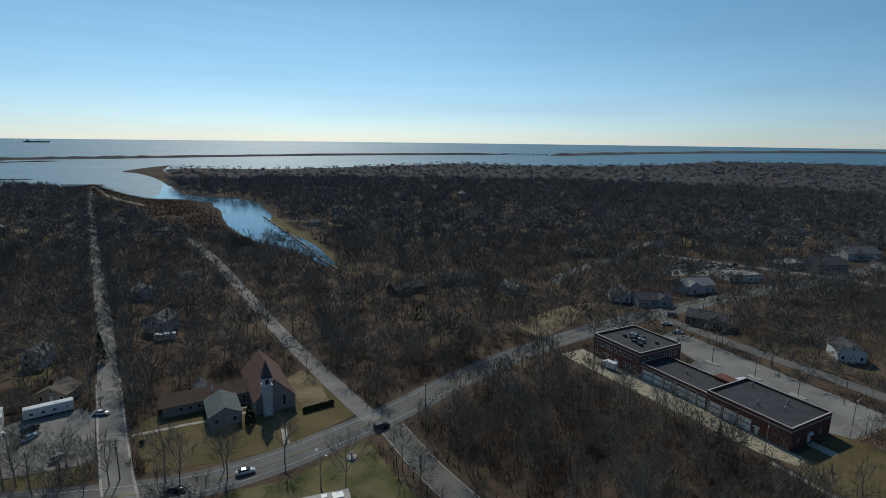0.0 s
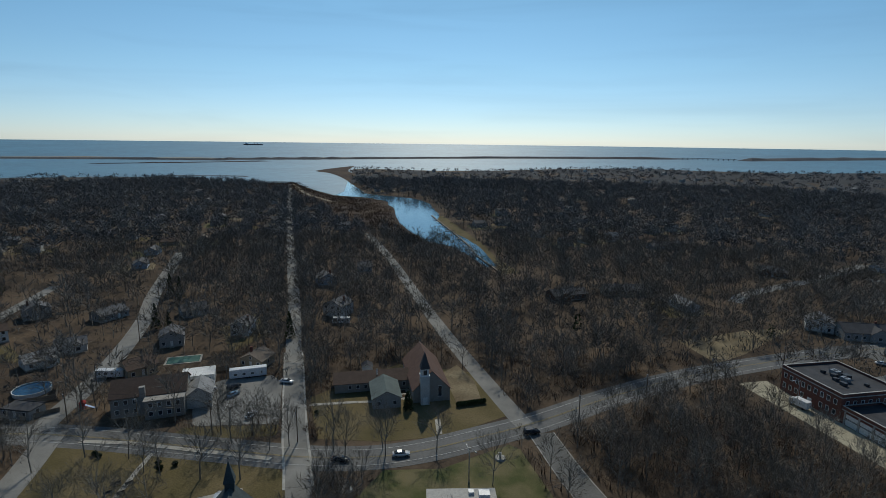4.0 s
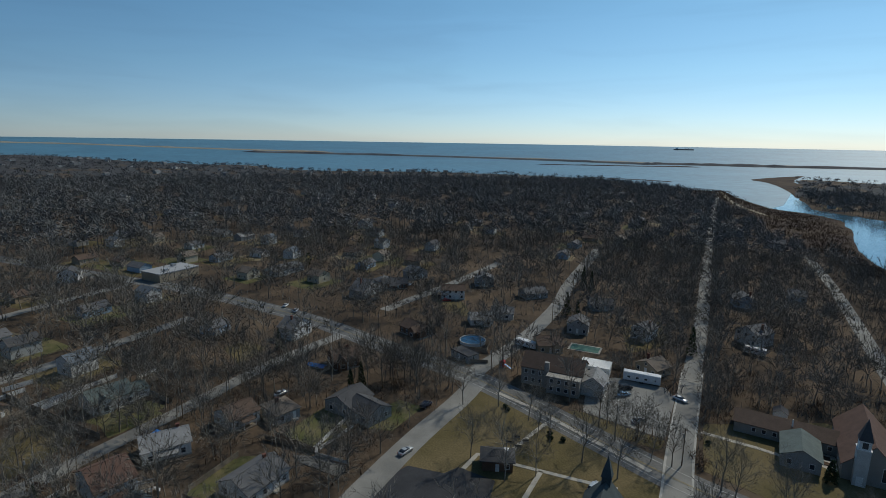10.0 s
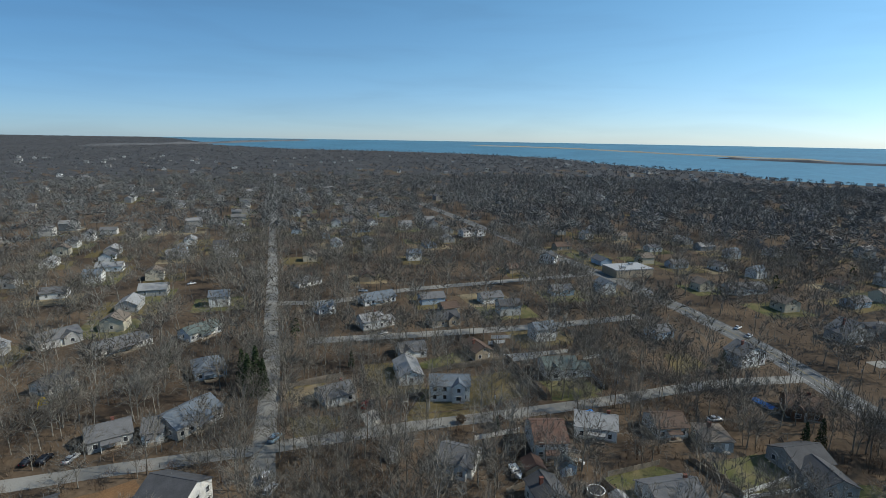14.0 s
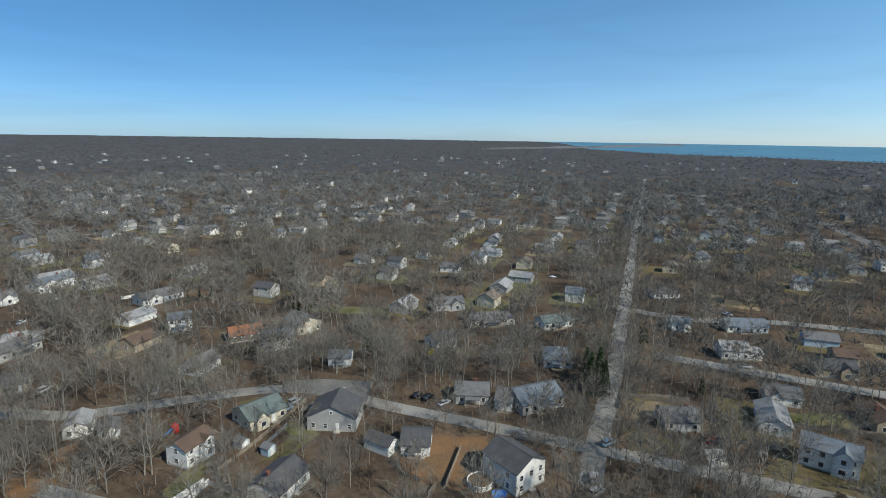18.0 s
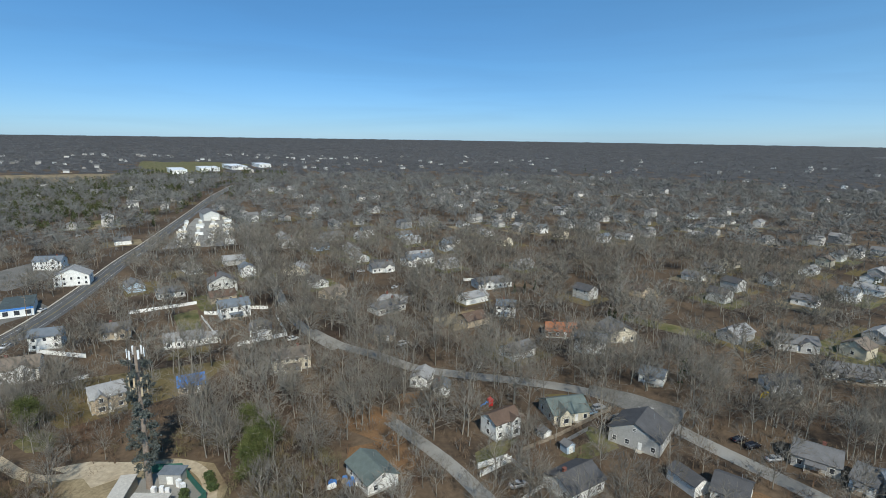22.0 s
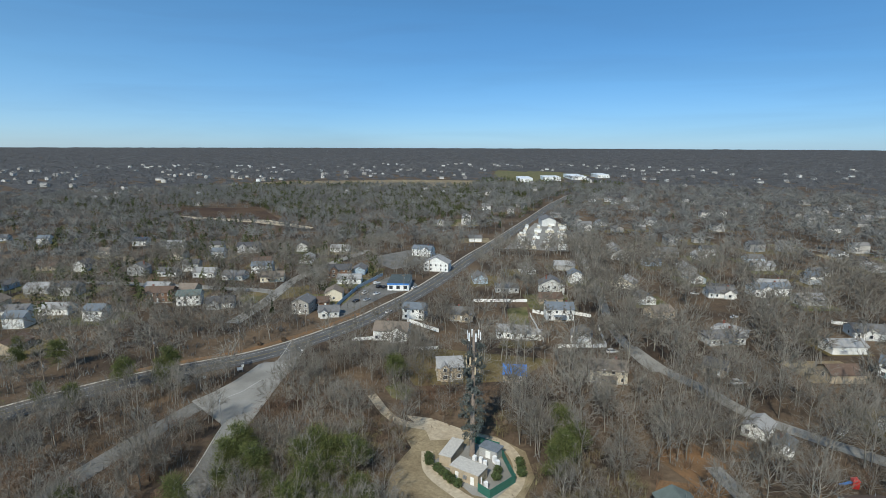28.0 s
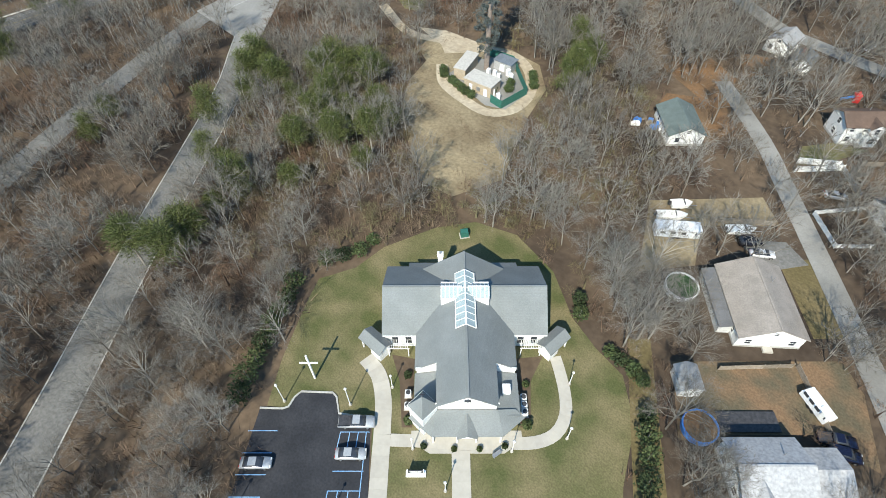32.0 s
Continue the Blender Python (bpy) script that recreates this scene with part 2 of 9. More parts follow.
M_LIMESTONE = mat("pale_coping", (0.48, 0.46, 0.42), (0.4, 0.38, 0.35), 1.5, 0.85)
M_RED = mat("red_paint", (0.45, 0.035, 0.03), None, 2, 0.45)
M_BLUE = mat("blue_plastic", (0.05, 0.17, 0.48), (0.07, 0.23, 0.55), 1, 0.4)
M_GREENFENCE = mat("green_slats", (0.025, 0.11, 0.085), (0.035, 0.14, 0.11), 2, 0.6)
M_POOLDEEP = mat("dark_pool_water", (0.02, 0.07, 0.14), (0.03, 0.1, 0.19), 1.5, 0.06, bump=0.1, spec=0.5)
M_POOLGREEN = mat("green_pool_water", (0.03, 0.075, 0.02), (0.045, 0.1, 0.03), 1.5, 0.06, bump=0.1, spec=0.5)
M_HULL = mat("boat_gelcoat", (0.78, 0.77, 0.74), (0.7, 0.69, 0.66), 2, 0.35)
WALL = {}
for key, c in (("white", (0.74, 0.74, 0.72)), ("cream", (0.62, 0.56, 0.44)), ("tan", (0.40, 0.33, 0.24)), ("grey", (0.36, 0.36, 0.35)),
               ("brown", (0.17, 0.10, 0.065)), ("blue", (0.40, 0.50, 0.60)), ("stone", (0.33, 0.31, 0.28)), ("pale_grey", (0.55, 0.55, 0.53))):
    WALL[key] = mat(key + "_siding", c, tuple(v * 0.9 for v in c), 0.7, 0.75, bump=0.1, stripes=0.15)
ROOF = {}
for key, c in (("grey", (0.15, 0.15, 0.155)), ("dark_grey", (0.085, 0.085, 0.09)), ("brown", (0.125, 0.085, 0.065)), ("blue_grey", (0.15, 0.175, 0.205)),
               ("green_grey", (0.125, 0.155, 0.148)), ("pale_grey", (0.30, 0.30, 0.30)), ("red_brown", (0.145, 0.085, 0.065)), ("orange_brown", (0.30, 0.13, 0.07)),
               ("blue", (0.05, 0.07, 0.125)), ("slate", (0.075, 0.095, 0.10)), ("dusty_brown", (0.20, 0.165, 0.135))):
    ROOF[key] = mat(key + "_shingles", c, tuple(v * 0.8 for v in c), 0.5, 0.9, bump=0.3, fine=14, stripes=0.14)
ROOF["tarp"] = M_BLUE
ROOF["pale_brown"] = mat("pale_brown_shingles", (0.30, 0.265, 0.235), (0.24, 0.215, 0.19), 0.4, 0.9, bump=0.2, fine=14, stripes=0.14)
ROOF["white"] = mat("white_roofing", (0.36, 0.365, 0.375), (0.33, 0.335, 0.345), 0.25, 0.8, bump=0.05)
M_LITTER = mat("leafy_yard", (0.105, 0.09, 0.06), (0.185, 0.12, 0.072), 0.22, 0.95, bump=0.6, fine=12, coords="World", spec=0.1)


# ---- geometry helpers ----
class Geo:
    """Collects boxes, prisms and strips for one mesh."""

    def __init__(self):
        self.v, self.f = [], []

    def face(self, *pts):
        i = len(self.v)
        self.v += [tuple(p) for p in pts]
        self.f.append(tuple(range(i, i + len(pts))))
        return self

    def box(self, x, y, z, sx, sy, sz, turn=0.0, taper=1.0):
        """A box standing on (x, y, z)."""
        c, s, i = math.cos(radians(turn)), math.sin(radians(turn)), len(self.v)
        for k, zz in ((1.0, z), (taper, z + sz)):
            for a, b in ((-1, -1), (1, -1), (1, 1), (-1, 1)):
                px, py = a * sx / 2 * k, b * sy / 2 * k
                self.v.append((x + px * c - py * s, y + px * s + py * c, zz))
        for q in ((3, 2, 1, 0), (4, 5, 6, 7), (0, 1, 5, 4), (1, 2, 6, 5), (2, 3, 7, 6), (3, 0, 4, 7)):
            self.f.append(tuple(i + k for k in q))
        return self

    def prism(self, pts, z0, z1):
        """A plan outline (turning left) pulled up from z0 to z1."""
        i, n = len(self.v), len(pts)
        self.v += [(p[0], p[1], z0) for p in pts] + [(p[0], p[1], z1) for p in pts]
        self.f.append(tuple(i + n + k for k in range(n)))
        self.f.append(tuple(i + k for k in reversed(range(n))))
        for k in range(n):
            j = (k + 1) % n
            self.f.append((i + k, i + j, i + n + j, i + n + k))
        return self

    def tube(self, a, b, r0, r1, sides=6, cap=True):
        a, b = Vector(a), Vector(b)
        d = (b - a).normalized()
        u = d.orthogonal().normalized()
        w = d.cross(u)
        i = len(self.v)
        for p, r in ((a, r0), (b, r1)):
            for k in range(sides):
                ang = 2 * math.pi * k / sides
                self.v.append(tuple(p + (u * math.cos(ang) + w * math.sin(ang)) * r))
        for k in range(sides):
            j = (k + 1) % sides
            self.f.append((i + k, i + j, i + sides + j, i + sides + k))
        if cap:
            self.f.append(tuple(i + sides + k for k in range(sides)))
            self.f.append(tuple(i + k for k in reversed(range(sides))))
        return self

    def slab(self, pts, t):
        """A flat piece given by its upper corners, thickened downwards."""
        i, n = len(self.v), len(pts)
        self.v += [tuple(p) for p in pts] + [(p[0], p[1], p[2] - t) for p in pts]
        self.f.append(tuple(i + k for k in range(n)))
        self.f.append(tuple(i + n + k for k in reversed(range(n))))
        for k in range(n):
            j = (k + 1) % n
            self.f.append((i + k, i + n + k, i + n + j, i + j))
        return self

    def mesh(self, name, material, smooth=False):
        me = bpy.data.meshes.new(name)
        me.from_pydata(self.v, [], self.f)
        me.materials.append(material)
        if smooth:
            me.polygons.foreach_set("use_smooth", [True] * len(me.polygons))
        me.update()
        return me


def part(name, geo, material, parent, label="", smooth=False):
    """One mesh object under a thing or part."""
    me = geo.mesh(name, material, smooth) if isinstance(geo, Geo) else geo
    ob = new(name, me)
    ob.parent = parent
    if label:
        tagged(ob, label)
    return ob


def thing(name, label, category, x, y, rz=0.0, z=0.0, group="", kind=""):
    ob = new(name)
    ob.empty_display_size = 0.2
    ob.matrix_basis = pose(x, y, z, 0, 0, rz)
    return tagged(ob, label, category, group, kind)


def piece(name, geo, material, label="", category="", kind="", group="", smooth=False):
    """A top-level mesh object in world coordinates."""
    return tagged(new(name, geo.mesh(name, material, smooth) if isinstance(geo, Geo) else geo), label, category, group, kind)


def big_mesh(name, verts, tris, material, label, category, kind="stuff"):
    me = bpy.data.meshes.new(name)
    me.vertices.add(len(verts)), me.loops.add(len(tris) * 3), me.polygons.add(len(tris))
    me.vertices.foreach_set("co", np.ascontiguousarray(verts, dtype=np.float32).ravel())
    me.loops.foreach_set("vertex_index", np.ascontiguousarray(tris, dtype=np.int32).ravel())
    me.polygons.foreach_set("loop_start", np.arange(0, len(tris) * 3, 3, dtype=np.int32))
    me.update(calc_edges=True)
    me.materials.append(material)
    return tagged(new(name, me), label, category, "", kind)


EYE = 80.0


def rise(r):
    """The far land and sea lift gently towards the rim, so that their edge lies at the true horizon."""
    u = np.clip((np.asarray(r, dtype=float) - 2000.0) / 2900.0, 0, None)
    return EYE * (1 - 1 / (1 + 2.3 * u * u))


def polar(az, r, dz=0.0):
    a = radians(az)
    return (-math.sin(a) * r, math.cos(a) * r, float(rise(r)) + dz)


# ---- where nothing may grow: a plan of 2 m cells ----
CELL, HALF = 2.0, 1600.0
N = int(2 * HALF / CELL)
blocked = np.zeros((N, N), dtype=bool)
lawned = np.zeros((N, N), dtype=bool)      # lawns: no brush, but a tree here and there


def block_disc(x, y, r, grid=None):
    grid = blocked if grid is None else grid
    i0, i1 = int((x - r + HALF) / CELL), int((x + r + HALF) / CELL) + 1
    j0, j1 = int((y - r + HALF) / CELL), int((y + r + HALF) / CELL) + 1
    if i0 < 0 or j0 < 0 or i1 >= N or j1 >= N:
        return
    xs = (np.arange(i0, i1) + 0.5) * CELL - HALF
    ys = (np.arange(j0, j1) + 0.5) * CELL - HALF
    grid[i0:i1, j0:j1] |= (xs[:, None] - x) ** 2 + (ys[None, :] - y) ** 2 < r * r


def inside(px, py, pts):
    hit = np.zeros(np.shape(px), dtype=bool)
    for k in range(len(pts)):
        (x0, y0), (x1, y1) = pts[k - 1][:2], pts[k][:2]
        cross = (y0 > py) != (y1 > py)
        hit ^= cross & (px < (x1 - x0) * (py - y0) / (y1 - y0 + 1e-9) + x0)
    return hit


def block_poly(pts, grid=None):
    grid = blocked if grid is None else grid
    xs, ys = [p[0] for p in pts], [p[1] for p in pts]
    i0, i1 = max(0, int((min(xs) + HALF) / CELL)), min(N, int((max(xs) + HALF) / CELL) + 1)
    j0, j1 = max(0, int((min(ys) + HALF) / CELL)), min(N, int((max(ys) + HALF) / CELL) + 1)
    gx = ((np.arange(i0, i1) + 0.5) * CELL - HALF)[:, None] + np.zeros((1, j1 - j0))
    gy = ((np.arange(j0, j1) + 0.5) * CELL - HALF)[None, :] + np.zeros((i1 - i0, 1))
    grid[i0:i1, j0:j1] |= inside(gx, gy, pts)


def block_line(pts, r):
    for a, b in zip(pts, pts[1:]):
        n = max(1, int(math.dist(a, b) / max(1.5, r * 0.6)))
        for k in range(n + 1):
            block_disc(a[0] + (b[0] - a[0]) * k / n, a[1] + (b[1] - a[1]) * k / n, r)


def is_free(x, y, lawns=False):
    i = np.clip(((x + HALF) / CELL).astype(int), 0, N - 1)
    j = np.clip(((y + HALF) / CELL).astype(int), 0, N - 1)
    return ~blocked[i, j] if lawns else ~(blocked[i, j] | lawned[i, j])

# ---- ground, water ----
def ground_sheet():
    rings = [0, 20, 40, 60, 90, 120, 160, 200, 260, 340, 440, 560, 700, 900, 1200, 1600, 2000] + [2000 + 145 * k for k in range(1, 21)]
    v, f, n = [], [], 144
    for r in rings:
        for k in range(n):
            v.append(polar(360.0 * k / n, r))
    for i in range(len(rings) - 1):
        for k in range(n):
            j = (k + 1) % n
            f.append((i * n + k, i * n + j, (i + 1) * n + j, (i + 1) * n + k))
    me = bpy.data.meshes.new("ground")
    me.from_pydata(v, [], f)
    me.materials.append(M_GROUND)
    me.polygons.foreach_set("use_smooth", [True] * len(me.polygons))
    me.update()
    return tagged(new("ground", me), "brown winter ground with leaf litter and thin grass", "ground", "", "structure")


ground_sheet()
SHORE_AZ = (-60, -39, -32.6, -27, -22, -15.5, -10, -2, 5, 11.5, 17.7, 23.5, 25.9, 27.3, 27.6, 29, 31, 32.3, 32.9, 35, 37.4, 39.5, 44.7, 53, 62, 71, 76.5, 81, 84.7, 90.5, 96.5, 106, 117, 124, 131, 133.5, 136, 139, 142)
SHORE_R = (2600, 2588, 2578, 2533, 2150, 1890, 1849, 1880, 1727, 1552, 1487, 1534, 1560, 1540, 890, 800, 894, 972, 1060, 1045, 1050, 1080, 1266, 1315, 1371, 1370, 1414, 1680, 1700, 1945, 2376, 2650, 2820, 2900, 3300, 4300, 4890, 4890, 4890)


def shore(az):
    return float(np.interp(az, SHORE_AZ, SHORE_R, left=2600, right=5000)) + 14 * noise.noise((az * 0.9, 0, 0)) + 6 * noise.noise((az * 4, 3, 0))


def sea_sheet():
    v, f, rows, cols = [], [], 22, 404
    for i in range(cols):
        az = -60 + i * 0.5
        r0 = min(shore(az), 4890)
        for k in range(rows):
            q = k / (rows - 1)
            v.append(polar(az, r0 + (4895 - r0) * q ** 1.3, 0.4))
    for i in range(cols - 1):
        for k in range(rows - 1):
            a = i * rows + k
            f.append((a, a + rows, a + rows + 1, a + 1))
    me = bpy.data.meshes.new("water")
    me.from_pydata(v, [], f)
    me.materials.append(M_SEA)
    me.polygons.foreach_set("use_smooth", [True] * len(me.polygons))
    me.update()
    tagged(new("water_bay", me), "blue bay and ocean glittering under the sun", "water", "", "structure")


sea_sheet()


def smooth_line(pts, steps=6):
    """A Catmull-Rom line through the points (any number of values each)."""
    out, p = [], [np.array(q, dtype=float) for q in pts]
    p = [2 * p[0] - p[1]] + p + [2 * p[-1] - p[-2]]
    for i in range(1, len(p) - 2):
        for k in range(steps):
            t = k / steps
            out.append(0.5 * (2 * p[i] + (p[i + 1] - p[i - 1]) * t + (2 * p[i - 1] - 5 * p[i] + 4 * p[i + 1] - p[i + 2]) * t * t
                              + (3 * p[i] - p[i - 1] - 3 * p[i + 1] + p[i + 2]) * t ** 3))
    out.append(p[-2])
    return [tuple(float(c) for c in q) for q in out]


def sides(pts, half):
    """Left and right edges of a strip along pts; half: a width or one for each point."""
    left, right = [], []
    for i, p in enumerate(pts):
        a, b = pts[max(0, i - 1)], pts[min(len(pts) - 1, i + 1)]
        d = Vector((b[0] - a[0], b[1] - a[1])).normalized()
        h = half[i] if isinstance(half, (list, tuple)) else half
        left.append((p[0] - d.y * h, p[1] + d.x * h)), right.append((p[0] + d.y * h, p[1] - d.x * h))
    return left, right


def ribbon(name, pts, half, z, material, label, category="", kind="structure", thick=0.0, group=""):
    g = Geo()
    left, right = sides(pts, half)
    for k in range(len(pts) - 1):
        q = [(*right[k], z), (*right[k + 1], z), (*left[k + 1], z), (*left[k], z)]
        g.slab(q, thick) if thick else g.face(*q)
    return piece(name, g, material, label, category, kind, group)


CREEK = smooth_line(((-72, 335, 4), (-92, 372, 7), (-110, 400, 12), (-134, 425, 17), (-180, 496, 21), (-207, 560, 24), (-238, 624, 25), (-275, 682, 25), (-330, 712, 19),
                     (-376, 728, 26), (-424, 782, 34), (-482, 856, 40), (-545, 945, 46)), 5)
CREEK = [(x, y, h * (1 + 0.18 * noise.noise((x * 0.03, y * 0.03, 0)))) for x, y, h in CREEK]
ribbon("water_creek", [p[:2] for p in CREEK], [p[2] for p in CREEK], 0.30, M_CREEK, "narrow blue tidal creek winding to the bay", "water")
for x, y, h in CREEK:
    block_disc(x, y, h + 4)
MARSH = smooth_line(((-150, 400, 14), (-215, 480, 38), (-285, 590, 55), (-360, 660, 62), (-460, 760, 50), (-540, 830, 60), (-600, 860, 40)), 5)
ribbon("ground_marsh", [p[:2] for p in MARSH], [p[2] for p in MARSH], 0.06, M_MARSH, "red-brown reed marsh along the creek", "marsh")
for x, y, h in MARSH:
    block_disc(x, y, h)
ribbon("ground_point", smooth_line(((-455, 900), (-575, 1094), (-655, 1209), (-706, 1268), (-752, 1415), (-780, 1540)), 4), [3 + 3.4 * k if k < 13 else max(4, 43 - 5 * (k - 12)) for k in range(21)], 0.62, M_MARSH, "marshy point between the creek and the bay", "marsh")


def isle(name, pts, width, high, material, label):
    """A low barrier island along (az, r) points."""
    g = Geo()
    line = smooth_line(pts, 8)
    prev = None
    for i, (az, r) in enumerate(line):
        end = 0.15 if i in (0, len(line) - 1) else 1.0
        w = width * end * (0.7 + 0.6 * abs(noise.noise((az * 0.6, 1, 0))))
        h = high * end * (0.5 + 0.9 * abs(noise.noise((az * 3.1, 5, 0))))
        ring = [polar(az, r - w, 0.3), polar(az, r - w * 0.6, h), polar(az, r + w * 0.5, h * 0.9), polar(az, r + w, 0.3)]
        if prev:
            for k in range(3):
                g.face(prev[k], ring[k], ring[k + 1], prev[k + 1])
        prev = ring
    return piece(name, g, material, label, "island", "structure")


isle("ground_island", ((40, 2250), (33.5, 2284), (26.8, 2340), (10.9, 2567), (-7, 2800)), 60, 12, M_HAZEWOOD, "low scrubby barrier island across the bay")
isle("ground_beach", ((75, 2690), (58, 2500), (40, 2330), (26, 2440)), 40, 5, M_SAND, "pale sand beach on the barrier island")
isle("ground_island", ((-11, 2780), (-20, 3150), (-28, 3500), (-40, 3900), (-56, 4000)), 110, 14, M_HAZEWOOD, "low wooded barrier island across the bay")
isle("ground_island", ((81, 2741), (71, 2600), (58, 2440), (46, 2280), (39, 2190)), 50, 10, M_HAZEWOOD, "low scrubby barrier island across the bay")
isle("ground_island", ((51, 1960), (43, 2000), (35, 2100)), 22, 4, M_MARSH, "flat marsh island in the bay")
isle("ground_island", ((46, 1300), (40, 1268), (37.3, 1240)), 12, 2, M_MARSH, "flat marsh island in the bay")
isle("ground_beach", ((105, 3700), (96, 3500), (85, 3050), (72, 2760)), 45, 7, M_SAND, "pale sandy barrier beach across the bay")

isle("ground_shore", ((142, 3050), (131, 3510), (121.5, 4400)), 120, 12, M_HAZEWOOD, "far wooded shore beyond the bay")

# ---- roads ----
ROADS = {
    "main": smooth_line(((330, 380), (285, 345), (236, 316), (190, 293), (150, 273), (117, 253), (86, 235), (52, 211), (26, 190), (4, 168), (-15, 146), (-29, 132.5), (-42, 121), (-55, 113), (-72, 107.5), (-92, 104), (-110, 101), (-130, 97.5), (-150, 92.5), (-170, 84), (-191, 76), (-240, 56), (-311, 13), (-346, -15), (-420, -72), (-640, -240)), 4),
    "creek": smooth_line(((-19, 142), (-24, 148.7), (-45, 179), (-76, 226), (-152, 348), (-240, 478), (-331, 611)), 4),
    "south": smooth_line(((-52, 78), (-63, 93.5), (-70, 104), (-77.4, 114.5), (-90.6, 134.4), (-102, 152), (-117, 175), (-153, 231), (-267, 401), (-420, 635), (-574, 869)), 4),
    "church": smooth_line(((-14, 139), (-2.6, 119), (12, 98), (32, 68), (65, 15), (86, -17), (113, -60), (129, -80), (146, -102), (158, -124), (170, -140)), 4),
    "north": smooth_line(((204, 40), (198, -10), (193, -50), (186, -80), (177, -101), (170.5, -116), (167, -132), (165.5, -155), (166, -177), (169, -196), (172, -216), (178, -243), (189, -284), (203, -333), (215, -383), (234, -455), (262, -560), (300, -700), (335, -860)), 4),
    "hill": smooth_line(((40, -193), (51, -205), (69, -232), (90, -278), (113, -325), (171, -445), (215, -520), (246, -560)), 4),
    "bend": smooth_line(((55, -212), (40, -197), (25, -188), (9, -176.5), (-6, -172), (-30, -166.5), (-48, -160), (-60, -150), (-71, -132), (-86, -111), (-99, -92), (-106, -82), (-116, -68), (-128, -51), (-141, -31), (-163, 2), (-187, 35), (-204, 68)), 4),
    "long": smooth_line(((-92, -72), (-106, -82), (-148, -109.5), (-186, -136.5), (-233, -169), (-404, -289), (-700, -494), (-992, -698)), 4),
    "cross": smooth_line(((-175, -112), (-190, -86), (-205, -60), (-227, -24), (-255, 15)), 4),
    "rear": smooth_line(((-212, -154), (-227, -127), (-256, -104), (-290, -62), (-330, -10)), 4),
    "east": smooth_line(((14, -140), (-1, -122), (-11, -106.5), (-24, -86), (-35, -68), (-44, -52), (-58, -28)), 4),
    "park": smooth_line(((-142, 96), (-131, 80), (-119, 60), (-104, 38), (-84, 10)), 4),
    "lane": smooth_line(((-142, 92), (-148, 98), (-157, 117), (-171, 142), (-195, 177), (-226, 214), (-290, 300)), 4),
    "spur": smooth_line(((-226, 96), (-234, 111), (-254, 151), (-285, 205)), 4),
    "lot": smooth_line(((88, 240), (100, 240), (119, 206), (144, 160), (170, 110)), 4),
    "far": smooth_line(((65, 300), (76, 321), (124, 373), (170, 430)), 4),
    "ramp": smooth_line(((160, -118), (155, -106), (152, -96), (151, -84), (146, -64), (140, -44), (132, -22), (122, 4)), 4),
    "dealer": smooth_line(((300, 270), (258, 300), (236, 322), (205, 345), (178, 366), (150, 386)), 4),
    "west": smooth_line(((212, -136), (217.5, -147), (224, -159), (231.5, -172), (240, -185), (251.5, -203.5), (262, -230), (270, -257), (280, -300)), 4),
    "row": smooth_line(((238, -181), (252, -178), (266, -171), (285, -162.5), (302, -154), (350, -130)), 4),
}
WIDTH = {"main": 11, "creek": 6, "south": 6.0, "church": 6.9, "north": 10.5, "hill": 4.6, "bend": 5.6, "long": 6.0, "cross": 6.5, "rear": 6.5, "east": 4.3, "park": 7, "lane": 7, "spur": 6, "lot": 7, "far": 7, "west": 7, "row": 7, "ramp": 6.5, "dealer": 7}
for i, (key, line) in enumerate(ROADS.items()):
    ribbon("road_" + key, line, WIDTH[key] / 2, 0.05 + 0.006 * i, M_DARKROAD if key == "north" else M_MAINROAD if key == "main" else M_PALEROAD if key in ("long", "cross", "rear", "lane", "park", "spur", "bend", "south", "creek", "west", "row", "far", "dealer", "east", "hill") else M_ASPHALT,
           "grey asphalt street with worn edges" if key not in ("main", "north") else "two-lane main road with painted lines", "road")
    block_line(line, WIDTH[key] / 2 + {"north": 7.0, "main": 2.4, "church": 1.4}.get(key, 0.5))


for off in (-1, 1):
    ribbon("road_edge", sides(ROADS["church"], WIDTH["church"] / 2 + 0.15)[0 if off > 0 else 1], 0.13, 0.13, M_KERB, "pale worn concrete road edge", "kerb")
for off in (0, 1):
    ribbon("road_edge", sides(ROADS["south"][5:24], WIDTH["south"] / 2 + 0.3)[off], 0.3, 0.15, M_KERB, "pale concrete kerb and path", "kerb")
NORTH_SIDE = sides(ROADS["north"], WIDTH["north"] / 2 + 0.9)[0]
ribbon("road_shoulder", NORTH_SIDE, 0.5, 0.14, M_CONCRETE, "pale concrete road shoulder", "pavement")
ribbon("lawn_verge", sides(ROADS["north"], WIDTH["north"] / 2 + 3.6)[0][12:34], 1.7, 0.06, M_RUST, "rust-brown leaves along the road verge", "lawn")


def lines_along(name, line, offset, half, z, material, label, dash=0.0):
    left, right = sides(line, abs(offset))
    pts = left if offset > 0 else right if offset < 0 else line
    ribbon(name, pts, half, z, material, label, "marking")


for key in ("main", "north"):
    for off in (-0.16, 0.16):
        lines_along("road_marking", ROADS[key], off, 0.06, 0.155, M_YELLOW, "double yellow centre line")
    for off in (-1, 1):
        lines_along("road_marking", ROADS[key], off * (WIDTH[key] / 2 - 2.0), 0.06, 0.155, M_WHITELINE, "white edge line")


def kerb(line, offset, label="pale concrete kerb"):
    left, right = sides(line, abs(offset))
    pts = left if offset > 0 else right
    ribbon("kerb", pts, 0.12, 0.24, M_KERB, label, "kerb", thick=0.22)


